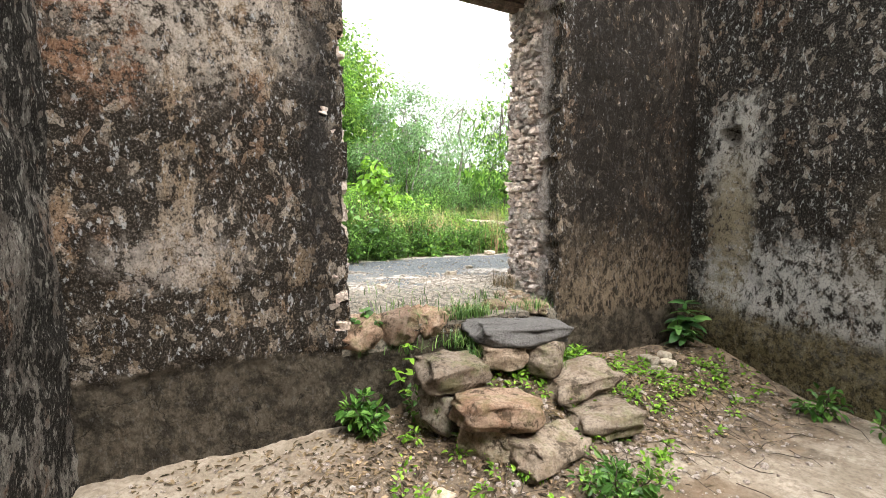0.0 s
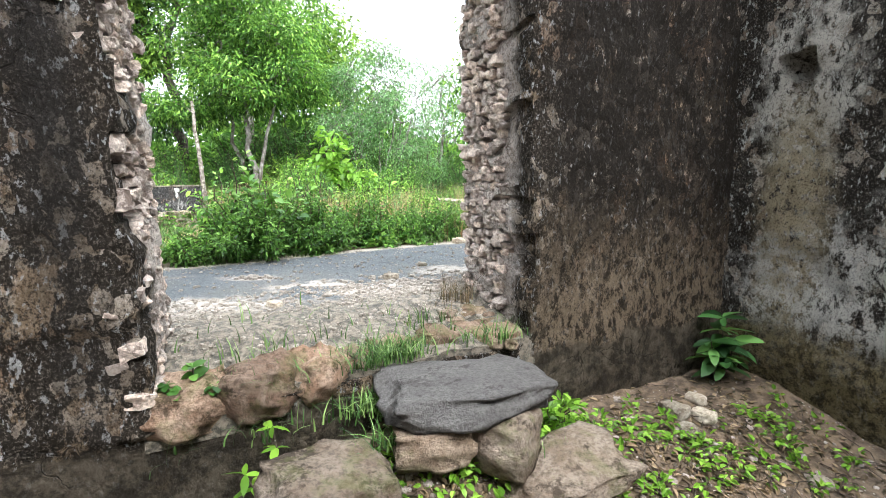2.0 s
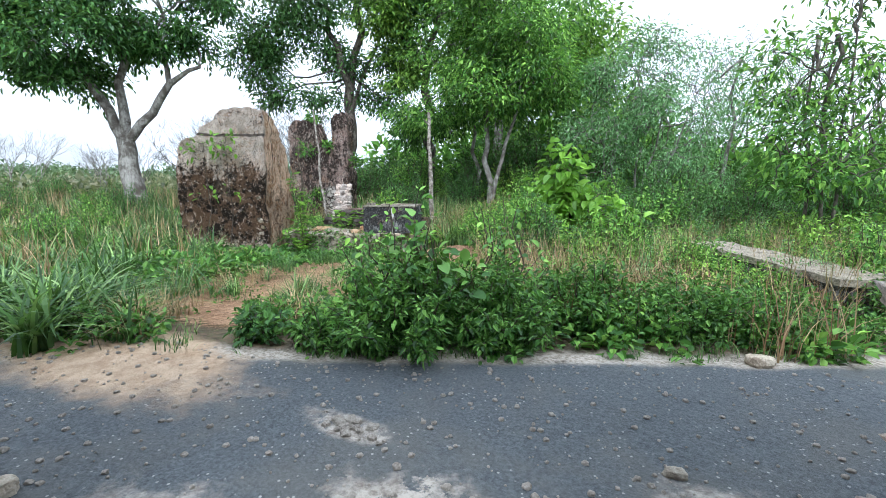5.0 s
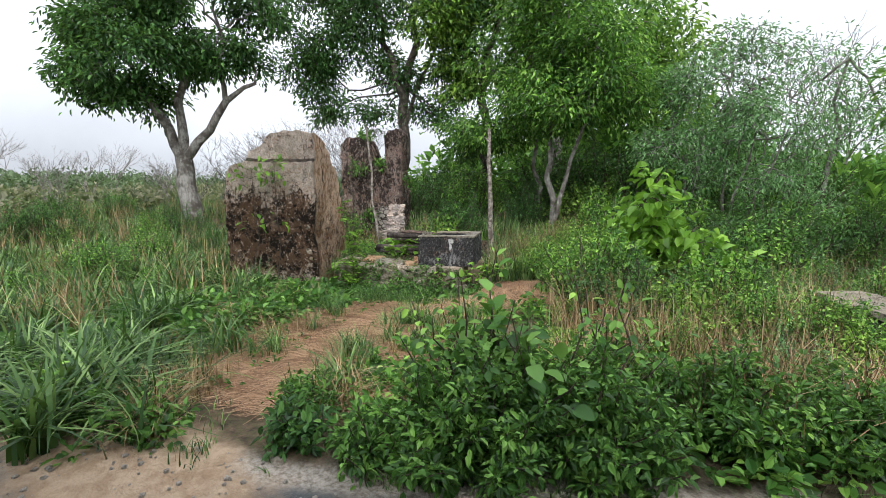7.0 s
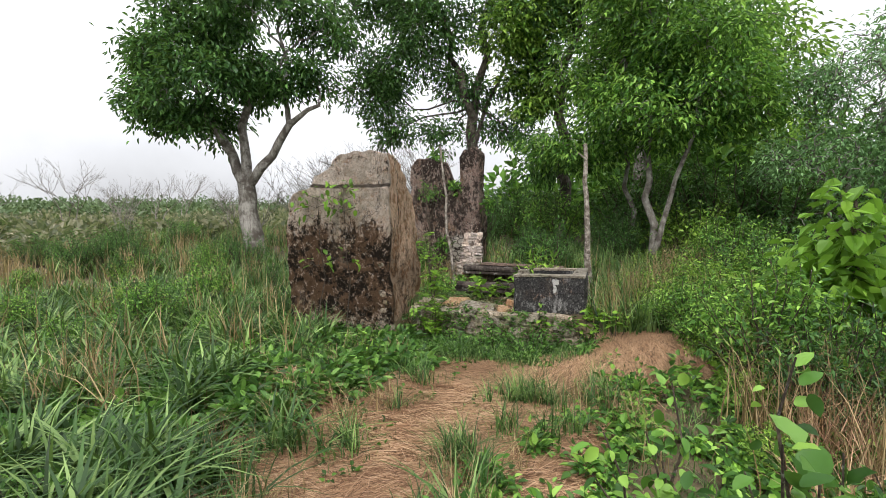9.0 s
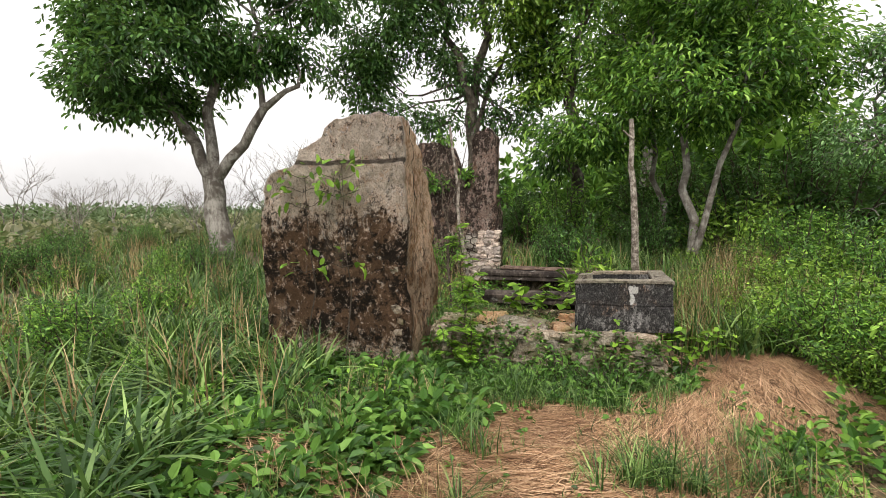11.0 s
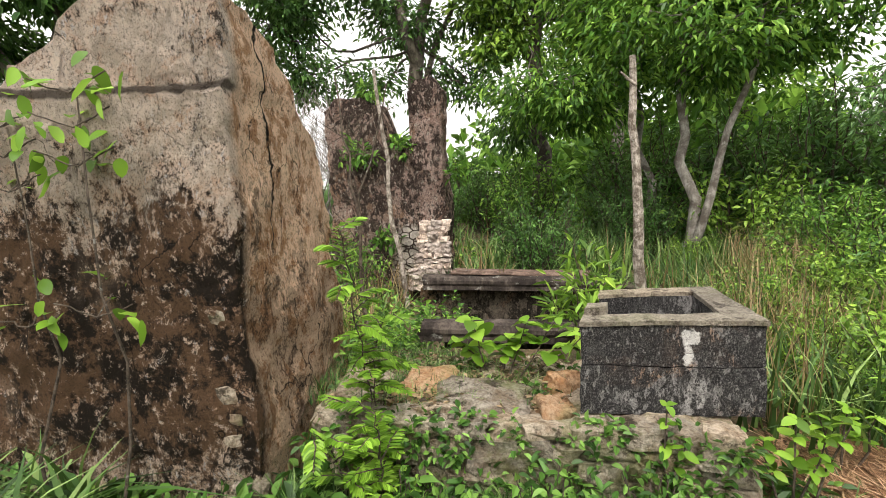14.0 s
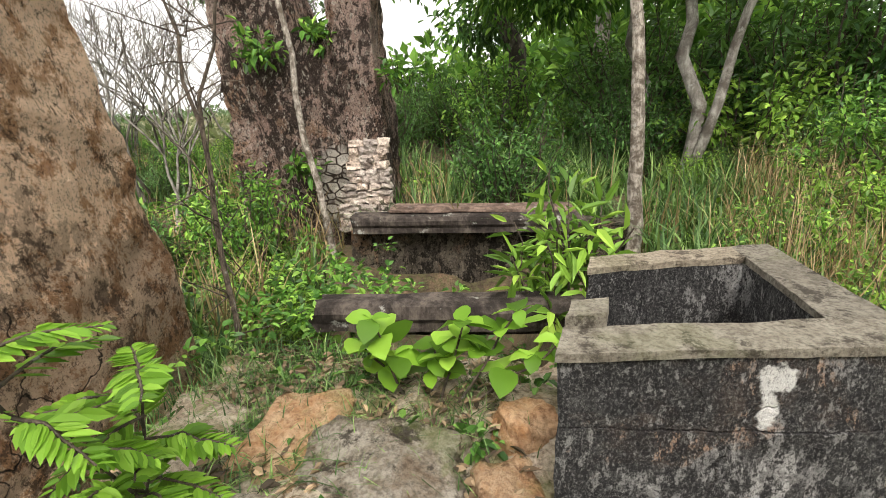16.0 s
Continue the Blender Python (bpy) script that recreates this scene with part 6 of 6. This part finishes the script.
P = cover(700, -4.2, -2.7, 4.9, 6.2, 0, 1, 0.45, 26, 0.06)
stuff("tall_grass", blades_mesh("tall_grass", P, 0.46, 0.022, 1.1, 4), M_grass, "arching broad grass tufts at the lane", "grass")
P = cover(24000, -6.5, 4.0, 9.8, 17.0, 0, 1.0, 0.8, 900, 0.10)
stuff("tall_grass", blades_mesh("tall_grass", P, 0.6, 0.024, 0.8), M_grass, "tall green grass under the trees", "grass")
P = cover(26000, -7.2, 2.0, 4.4, 9.4, 9.0, 0.6, 0.12, 1500, 0.07)
stuff("short_grass", blades_mesh("short_grass", P, 0.13, 0.007, 0.8), M_grass, "short green grass", "grass")
P = cover(9000, -5.9, -3.5, 7.4, 9.0, 0, 1, 0.12, 260, 0.06, lambda x, y: y > 7.75 + 0.47 * (x + 5.2) - 0.15)
stuff("short_grass", blades_mesh("short_grass", P, 0.2, 0.007, 0.8), M_grass, "short grass before the plinth", "grass")


def strands(name, n, spots, length, label):
    """Fallen grass stems lying on one another: thin bent strips close to the ground, combed one way."""
    cx, cy, rx, ry, heap, ang0 = [np.array(c) for c in zip(*spots)]
    pick = rng.choice(len(spots), n, p=(rx * ry) / (rx * ry).sum())
    a, r = rng.uniform(0, 2 * np.pi, n), np.sqrt(rng.uniform(0, 1, n))
    x, y = cx[pick] + rx[pick] * r * np.cos(a), cy[pick] + ry[pick] * r * np.sin(a)
    ok = ~built_over(x, y)
    x, y, pick, r = x[ok], y[ok], pick[ok], r[ok]
    n = len(x)
    ang = np.radians(ang0[pick]) + rng.normal(0, 0.45, n)
    L = length * rng.uniform(0.4, 1.3, n)
    lift = heap[pick] * rng.uniform(0, 1, n) * (1 - r ** 2)
    rows = []
    for k in range(4):
        t = (k / 3 - 0.5) * L
        bend = 0.12 * L * rng.normal(0, 1, n) * (1 - (2 * k / 3 - 1) ** 2)
        px, py = x + np.cos(ang) * t - np.sin(ang) * bend, y + np.sin(ang) * t + np.cos(ang) * bend
        pz = np.array([ground_z(p, q) for p, q in zip(px, py)]) + 0.008 + lift + rng.uniform(0, 0.02, n)
        c = np.stack([px, py, pz], 1)
        w = np.stack([-np.sin(ang), np.cos(ang), np.zeros(n)], 1) * (0.0019 * rng.uniform(0.6, 1.4, n))[:, None]
        rows += [c - w, c + w]
    V = np.stack(rows, 1).reshape(-1, 3)
    i = np.arange(n)[:, None] * 8
    return stuff(name, arrays_mesh(name, V, quads=np.concatenate([i + [2 * k, 2 * k + 1, 2 * k + 3, 2 * k + 2] for k in range(3)])), M_straw, label, "straw")


strands("straw", 44000, [(-3.9, 7.0, 1.2, 1.3, 0.03, 40), (-4.8, 6.4, 0.5, 0.35, 0.12, 10), (-4.6, 7.2, 0.5, 0.5, 0.06, 70), (-3.2, 8.3, 0.6, 0.8, 0.04, 100), (-3.0, 9.4, 0.6, 0.8, 0.05, 125), (-2.8, 9.8, 0.7, 0.8, 0.05, 110), (-3.0, 6.3, 0.8, 0.8, 0.02, 60)], 0.42,
        "matted fallen reddish straw")


def weeds(name, places, size, mat, label, leaf_n=26, wide=0.6, rise=0.5):
    """Small leafy weeds, all in one sheet of leaves."""
    n = len(places)
    P = np.repeat(places, leaf_n, 0)
    d = unit(rng.normal(size=(n * leaf_n, 3)) * np.array([1, 1, 0.4]) + np.array([0, 0, rise]))
    P = P + d * rng.uniform(0.1, 1.0, (n * leaf_n, 1)) * size * 1.6
    P[:, 2] += rng.uniform(0, size * 1.2, n * leaf_n)
    L = size * rng.uniform(0.6, 1.3, n * leaf_n)
    return stuff(name, leaf_mesh(name, P, d + np.array([0, 0, -0.3]), L, L * wide), mat, label, "weeds")


P = cover(1500, -7.6, -3.4, 6.7, 9.4, 11.0, 0.5, 0.22, 0, 0, lambda x, y: y > 7.45 + 0.5 * (x + 5.8))
weeds("weeds", P, 0.055, M_leaf_bush, "low leafy weeds at the foot of the ruin")
P = cover(330, -5.6, -2.2, 5.4, 9.0, 17.0, 0.35, 0.15)
weeds("weeds", P, 0.04, M_leaf_bush, "small weeds growing through the straw", 14)
P = cover(2700, -9.5, -4.4, 4.0, 8.4, 18.0, 0.5, 0.5)
weeds("weeds", P, 0.085, M_leaf_bush, "leafy weeds beside the straw", 26)
P = cover(380, -3.0, -1.2, 5.8, 8.6, 19.0, 0.5, 0.4)
weeds("weeds", P, 0.06, M_leaf_mid, "leafy weeds beside the straw", 26)
P = cover(700, -9, 1.6, 4.2, 7.6, 12.0, 0.7, 0.35, 0, 0, lambda x, y: (x < -4.6) | (np.hypot((x + 3.9) / 1.6, (y - 7.3) / 2.0) > 1))
weeds("weeds", P, 0.06, M_leaf_bush, "low leafy weeds along the lane")
P = cover(1500, -12, 3, 6, 14, 14.0, 0.9, 0.8, 0, 0, lambda x, y: ((x < -5.2) | (x > -2.6) | (y > 10)))
weeds("weeds", P, 0.08, M_leaf_mid, "leafy weeds in the grass", 30)
P = cover(2700, -4.2, 1.5, 8.8, 13, 15.0, 0.7, 0.9, 0, 0, lambda x, y: (x > -2.3) | (y > 10.3))
weeds("weeds", P, 0.075, M_leaf_fresh, "bright green leafy weeds", 24)

P = cover(3200, -5.4, -2.6, 5.4, 8.4, 21.0, 0.4, 0.25, 60, 0.05)
stuff("short_grass", blades_mesh("short_grass", P, 0.32, 0.010, 0.8), M_grass, "grass tufts growing through the straw", "grass")
P = cover(2600, -5.6, -2.0, 5.2, 8.0, 22.0, 0.4, 0.3, 70, 0.08)
stuff("dry_grass", blades_mesh("dry_grass", P, 0.35, 0.006, 0.7), M_dry, "dry stalks in the straw", "grass")
top = [plinth_at(random.uniform(-0.05, 1.0), random.uniform(0.12, 0.78), 1.0) for _ in range(2600)]
top = [p for p in top if noise.noise((p.x * 5, p.y * 5, 0)) > 0.0]
stuff("short_grass", blades_mesh("short_grass", np.array([tuple(p) for p in top]), 0.09, 0.005, 0.9), M_grass, "short grass on the plinth", "grass")
dead_leaves = np.array([tuple(plinth_at(random.uniform(-0.05, 1.1), random.uniform(0.03, 0.78), 1.035 + random.uniform(0, 0.02))) for _ in range(900)])
stuff("leaf_litter", leaf_mesh("leaf_litter", dead_leaves, rng.normal(size=(900, 3)) * np.array([1, 1, 0.2]), rng.uniform(0.02, 0.06, 900), rng.uniform(0.008, 0.025, 900)), M_litter, "dead leaves on the plinth", "litter")
weeds("weeds", np.array([tuple(plinth_at(random.uniform(-0.1, 1.8), random.choice((-0.1, -0.05, 0.3, 0.6)), random.uniform(0.72, 1.0))) for _ in range(240)]), 0.042, M_leaf_bush, "weeds rooted in the joints of the plinth", 16)
weeds("weeds", np.array([tuple(plinth_at(random.uniform(0.1, 1.3), random.uniform(0.85, 2.2), 0.45)) for _ in range(24)]), 0.05, M_leaf_bush, "weeds in the shallow pit", 16)

weeds("weeds", np.array([tuple(plinth_at(random.gauss(0.0, 0.28), random.gauss(1.25, 0.3), random.uniform(0.85, 1.1))) for _ in range(90)]), 0.045, M_leaf_mid, "green weeds beside the pit", 16)
top = [plinth_at(random.gauss(0.2, 0.35), random.uniform(0.05, 0.85), 1.0) for _ in range(1800)]
stuff("short_grass", blades_mesh("short_grass", np.array([tuple(p) for p in top]), 0.13, 0.006, 1.0), M_grass, "grass between the plinth stones", "grass")

# plants at the ruin
def stalk_plant(name, base, heights, label, mat, size, wide, per=5):
    """Upright stalks with a few large leaves in whorls."""
    thing = tagged(new(name), label, "plant")
    thing.location = base
    lines, P, D, L = [], [], [], []
    for dx, dy, h in heights:
        line = bent((dx * 0.3, dy * 0.3, 0), (dx, dy, h), 5, 0.03)
        lines.append((line, 0.006, 0.003))
        for lev in (0.6, 0.82, 1.0):
            c = np.array([dx, dy, h]) * np.array([lev, lev, lev])
            for j in range(per):
                a = 2 * math.pi * (j + rng.uniform(0, 0.6)) / per
                P.append(c)
                D.append((math.cos(a), math.sin(a), rng.uniform(-0.3, 0.5)))
                L.append(size * rng.uniform(0.6, 1.15) * (1.15 - 0.35 * lev))
    part("stalk", tubes_mesh("stalk", lines, 5), M_twig, thing)
    part("foliage", leaf_mesh("foliage", np.array(P), np.array(D), np.array(L), np.array(L) * wide, 0.12, 0.25, full=True), mat, thing)
    return thing


stalk_plant("broadleaf_plant", (-4.86, 9.22, 1.0), [(-0.14, -0.08, 0.34), (0.02, 0.05, 0.22), (0.13, 0.05, 0.33), (0.28, 0.14, 0.36), (-0.26, -0.02, 0.2), (0.40, 0.18, 0.26)], "plant with large rounded light green leaves before the pit", M_leaf_fresh, 0.125, 0.74, 4)
SHOOTS = (((-5.02, 8.36, 0.68), (-5.12, 8.46, 1.15), (-5.02, 8.28, 1.55), (-4.93, 8.14, 1.93)), ((-5.0, 8.36, 0.68), (-4.93, 8.30, 0.95), (-4.90, 8.24, 1.22)),
          ((-5.02, 8.36, 0.68), (-5.08, 8.22, 0.90), (-5.12, 8.12, 1.12)), ((-5.1, 8.46, 1.1), (-5.14, 8.5, 1.3), (-5.05, 8.5, 1.5)))
fr = []
for n, shoot in enumerate(SHOOTS):
    pts = [np.array(q) for q in shoot]
    fr += list(zip(pts, pts[1:]))
    for i, (q0, q1) in enumerate(zip(pts, pts[1:])):
        for lev in np.linspace(0.35 if i == 0 else 0.1, 0.95, 6 if n == 0 else 5):
            a = rng.uniform(0, 2 * np.pi)
            root = q0 + (q1 - q0) * lev
            reach = rng.uniform(0.13, 0.21)
            fr.append((root, root + np.array([math.cos(a) * reach, math.sin(a) * reach, rng.uniform(-0.07, 0.08)])))
fern_shrub("feathered_sapling", fr, "sapling with feathered light green leaves beside the broken wall", M_leaf_fresh, 1.0)
climb = []
for sx, sy, top in ((-5.82, 7.68, 2.45), (-6.15, 7.55, 2.35)):
    climb.append((np.array([sx, sy, 0.7]), np.array([sx + 0.03, sy + 0.02, top])))
    for lev in (0.52, 0.85, 0.93, 1.0):
        z = 0.7 + (top - 0.7) * lev
        for a in (0.5, 2.2, 4.0):
            root = np.array([sx + 0.02, sy, z])
            climb.append((root, root + np.array([math.cos(a) * 0.2, math.sin(a) * 0.12, 0.06])))
vine = tagged(new("climbing_sapling"), "thin sapling growing up against the ruined wall", "sapling")
part("stem", tubes_mesh("stem", [(bent(a, b, 6, 0.03), 0.008 if i % 13 == 0 else 0.003, 0.003) for i, (a, b) in enumerate(climb)], 5), M_twig, vine)
tips = np.array([b for i, (a, b) in enumerate(climb) if i % 13])
P = np.repeat(tips, 4, 0) + rng.normal(0, 0.04, (len(tips) * 4, 3))
part("foliage", leaf_mesh("foliage", P, rng.normal(size=(len(P), 3)) + np.array([0, 0, -0.4]), rng.uniform(0.06, 0.11, len(P)), rng.uniform(0.028, 0.05, len(P)), 0.12, 0.25, full=True), M_leaf_fresh, vine)

# plants rooted in the far ruin, a leaning dead pole and a thorny sapling
for x, y, z, r, h, n in ((-7.35, 10.72, 2.35, 0.22, 0.35, 170), (-6.98, 11.12, 2.42, 0.22, 0.35, 200), (-7.05, 10.78, 1.45, 0.16, 0.26, 90), (-6.45, 11.35, 2.1, 0.2, 0.35, 110), (-7.4, 11.0, 3.05, 0.25, 0.3, 150)):
    b = bush("wall_plant", r, h, 10, n, 0.085, 0.45, M_leaf_mid, "leafy plant rooted in the ruined wall", "plant", "plants on the ruined wall")
    b.location = (x, y, z)
pole = tagged(new("dead_pole"), "pale dead stem leaning against the ruined wall", "dead wood")
part("stem", tubes_mesh("stem", [(bent((-6.6, 10.55, 0.9), (-6.98, 10.62, 3.3), 9, 0.012), 0.028, 0.018)], 7), M_dead, pole)
thorn = tagged(new("thorny_sapling"), "thin dark thorny sapling, nearly leafless", "sapling")
lines = [(bent((-5.86, 9.2, 0.7), (-5.98, 9.3, 2.0), 7, 0.012), 0.016, 0.011), (bent((-5.98, 9.3, 1.95), (-6.25, 9.4, 2.9), 6, 0.03), 0.010, 0.004), (bent((-5.98, 9.3, 1.9), (-5.85, 9.5, 2.8), 6, 0.03), 0.010, 0.004)]
for i in range(46):
    t = rng.uniform(0.15, 1)
    p = np.array([-5.86, 9.2, 0.7]) * (1 - t) + np.array([-6.05, 9.36, 2.75]) * t
    lines.append((bent(p, p + rng.normal(0, 0.16, 3) + np.array([0, 0, 0.04]), 3, 0.06), 0.004, 0.0015))
part("stem", tubes_mesh("stem", lines[:3], 6), M_twig, thorn)
tagged(part("twig", tubes_mesh("twig", lines[3:], 5), M_twig, thorn), kind="stuff")
stalk_plant("young_plant", (-3.98, 8.98, 0.72), [(0.0, 0, 0.44), (0.07, 0.02, 0.30)], "young plant with light green leaves before the trough", M_leaf_fresh, 0.075, 0.6, 3)
stalk_plant("young_plant", (-3.55, 9.2, 0.70), [(0.0, 0, 0.42), (0.1, 0.05, 0.34), (-0.1, 0, 0.3), (0.18, 0.1, 0.4)], "young plant with light green leaves before the trough", M_leaf_fresh, 0.08, 0.6, 4)
stalk_plant("young_plant", (-3.35, 9.55, 0.75), [(0.0, 0, 0.32), (0.1, 0.05, 0.28), (-0.1, 0, 0.26)], "young plant with light green leaves beside the trough", M_leaf_fresh, 0.085, 0.5, 5)

# ---- plants, litter and stones in the mill house ----
def house_weeds(name, spots, size, n, mat, label):
    pts = []
    for u, v, r, k in spots:
        for _ in range(k):
            a, b = u + random.gauss(0, r), v + random.gauss(0, r * 0.6)
            pts.append(hall(a, min(b, -0.03), floor_z(a, min(b, -0.03))))
    return weeds(name, np.array(pts), size, mat, label, n)


house_weeds("weeds", [(0.05, -0.2, 0.08, 8), (0.42, -0.42, 0.08, 8), (0.0, -0.55, 0.1, 8), (0.62, -0.9, 0.1, 9), (-0.25, -0.75, 0.22, 16), (0.15, -1.0, 0.2, 14), (0.2, -0.35, 0.12, 10), (0.75, -0.75, 0.15, 12), (0.5, -0.55, 0.12, 8), (1.35, -0.55, 0.30, 34), (1.75, -0.75, 0.25, 22), (0.75, -1.2, 0.12, 8), (1.05, -0.3, 0.12, 12), (2.2, -0.6, 0.15, 8)], 0.035, 14, M_leaf_fresh, "low clover-like weeds on the soil heap")
for u, v, r, h, n, s, m, label in ((-0.62, -0.16, 0.17, 0.26, 240, 0.07, M_leaf_bush, "small leafy bush at the foot of the wall"), (0.35, -1.35, 0.26, 0.24, 330, 0.055, M_leaf_bush, "small leafy weed by the steps"),
                                   (0.98, -0.16, 0.22, 0.22, 300, 0.055, M_leaf_fresh, "small bright weed beside the slab"), (2.38, -1.25, 0.14, 0.25, 150, 0.06, M_leaf_bush, "small leafy weed by the side wall"),
                                   (2.42, -1.7, 0.15, 0.25, 150, 0.06, M_leaf_bush, "small leafy weed by the side wall"), (-0.28, -0.35, 0.2, 0.3, 200, 0.06, M_leaf_bush, "leafy weed beside the step stones")):
    b = bush("weed", r, h, 14, n, s, 0.5, m, label, "weed")
    b.location = hall(u, v, floor_z(u, v) - 0.01)
stalk_plant("corner_plant", hall(2.36, -0.16, floor_z(2.36, -0.16) - 0.02), [(0, 0, 0.42), (0.06, -0.04, 0.3), (-0.08, -0.03, 0.28), (-0.02, -0.1, 0.2)], "dark green glossy plant in the room's corner", M_leaf_tree, 0.19, 0.42)
stalk_plant("young_plant", hall(-0.25, -0.12, 0.05), [(-0.05, 0, 0.50), (0.12, -0.05, 0.36), (-0.14, -0.06, 0.34)], "pale young plant with pointed leaves against the sill", M_leaf_fresh, 0.10, 0.35, 4)
stalk_plant("jamb_plant", hall(-0.56, 0.06, 0.62), [(0.0, 0.02, 0.16), (0.1, -0.02, 0.1), (-0.07, -0.05, 0.12)], "small round-leaved plant by the door jamb", M_leaf_bush, 0.06, 0.8, 4)
tuft = []
for u, v, r, k in ((0.25, 0.08, 0.10, 420), (0.12, -0.08, 0.08, 200), (0.55, 0.30, 0.12, 60), (-0.3, 0.25, 0.2, 60), (0.0, 0.35, 0.3, 50), (0.72, -0.45, 0.08, 120), (0.1, -0.35, 0.06, 80), (0.45, -0.12, 0.1, 160), (-0.35, 0.02, 0.15, 120), (0.8, 0.05, 0.1, 120)):
    for _ in range(k):
        a, b = random.gauss(u, r), random.gauss(v, r * 0.6)
        z = 0.66 + 0.1 * smooth01(b, 0.1, 0.6) if b > -0.02 else 0.50 if u < 0.5 else 0.3
        tuft.append(hall(a, b, z))
stuff("short_grass", blades_mesh("short_grass", np.array(tuft), 0.13, 0.007, 0.8), M_grass, "grass tufts along the sill", "grass")

dead_tuft = np.array([hall(random.gauss(0.84, 0.06), random.gauss(0.52, 0.06), 0.75) for _ in range(160)])
stuff("dry_tuft", blades_mesh("dry_tuft", dead_tuft, 0.20, 0.004, 0.7), M_litter, "dead brown tuft at the foot of the jamb", "grass")
pebble_kinds = [rock_mesh("pebble", 1, 1, 0.7, 90.0 + i, 1, 0.3, 0.2) for i in range(5)]


def add_pebble(x, y, z, s, store):
    me = pebble_kinds[random.randrange(5)]
    base = len(store[0])
    m = pose(x, y, z, 0, 0, random.uniform(0, 360))
    store[0].extend([m @ (v.co * s) for v in me.vertices])
    store[1].extend([tuple(base + i for i in p.vertices) for p in me.polygons])


gravel = ([], [])
for i in range(3400):
    u, v = (random.uniform(-4.5, 3.2), random.uniform(0.75, 2.75)) if i < 1700 else (random.uniform(-0.9, 1.3), random.uniform(0.25, 1.3))
    if v < 0.74 and not DOOR_L < u < DOOR_R:
        continue
    x, y, _z = hall(u, v)
    add_pebble(x, y, ground_z(x, y) - (0.11 * (1 - smooth01(v, 0.1, 0.55)) if v < 0.7 else 0) + 0.003, random.choice((0.007, 0.009, 0.012, 0.016, 0.024)), gravel)
for cx, cy, n, r in ((0.35, 4.55, 150, 0.35), (-0.98, 4.85, 26, 0.09), (-1.9, 3.85, 20, 0.12)):
    for _ in range(n):
        x, y = random.gauss(cx, r), random.gauss(cy, r * 0.5)
        add_pebble(x, y, ground_z(x, y) + 0.004, random.uniform(0.012, 0.045), gravel)
tagged(part("gravel", mesh_of("gravel", gravel[0], gravel[1], False), M_pebble), "loose gravel and stone chips on the asphalt", "gravel", "", "stuff")
chips = ([], [])
for i in range(2000):
    u, v = (random.gauss(0.7, 1.0), random.gauss(-0.8, 0.45)) if i < 900 else (random.uniform(-2.0, 0.9), random.uniform(-2.2, -0.1))
    if v > -0.05 or u > 2.5 or u < -2.1:
        continue
    x, y, _z = hall(u, v)
    add_pebble(x, y, floor_z(u, v) + 0.004, random.choice((0.01, 0.014, 0.02, 0.032)) if i < 900 else random.choice((0.006, 0.008, 0.011, 0.018)), chips)
tagged(part("chips", mesh_of("chips", chips[0], chips[1], False), M_rubble), "stone chips scattered on the floor", "gravel", "", "stuff")
for u, v, s in ((1.75, -0.32, 0.10), (1.85, -0.42, 0.08), (1.68, -0.45, 0.07), (1.95, -0.3, 0.07), (2.0, -0.9, 0.06), (-0.45, -0.95, 0.08), (0.55, -1.6, 0.09)):
    rock("loose_stone", hall(u, v, floor_z(u, v) + s * 0.2), (s * 1.4, s, s * 0.8), 70 * u, 30.0 + u * 3, M_white, "loose pale stone on the floor", "stone", "loose stones on the floor", (0, 0), 0.4)
for x, y, s in ((0.69, 6.75, 0.10), (-1.75, 3.85, 0.09), (0.30, 5.2, 0.05), (-0.55, 4.05, 0.06), (0.08, 4.72, 0.07)):
    rock("loose_stone", (x, y, ground_z(x, y) + s * 0.2), (s * 1.5, s, s * 0.8), 50 * x, 35.0 + x * 3, M_white, "loose pale stone on the lane", "stone", "loose stones on the lane", (0, 0), 0.4)
lit = np.array([hall(a, b, floor_z(a, b) + 0.006) for a, b in [(random.gauss(0.9, 1.0), min(-0.02, random.gauss(-0.6, 0.26))) if i % 3 else (random.uniform(-1.9, 0.6), random.uniform(-1.5, -0.04)) for i in range(5600)] if -2.1 < a < 2.55])
d = rng.normal(size=(len(lit), 3)) * np.array([1, 1, 0.15])
stuff("leaf_litter", leaf_mesh("leaf_litter", lit, d, rng.uniform(0.02, 0.06, len(lit)), rng.uniform(0.01, 0.025, len(lit))), M_litter, "dead leaves on the soil heap", "litter")
lines = []
for _ in range(320):
    u, v = random.gauss(1.0, 0.8), min(-0.05, random.gauss(-0.8, 0.35))
    if not -2 < u < 2.5:
        continue
    a = random.uniform(0, 6.28)
    ln = random.uniform(0.08, 0.35)
    e = (min(2.5, u + math.cos(a) * ln), min(-0.03, v + math.sin(a) * ln))
    lines.append((bent(hall(u, v, floor_z(u, v) + 0.01), hall(e[0], e[1], floor_z(*e) + 0.012), 4, 0.06), 0.003, 0.002))
stuff("twigs", tubes_mesh("twigs", lines, 4), M_twig, "thin dead twigs on the soil", "twigs")
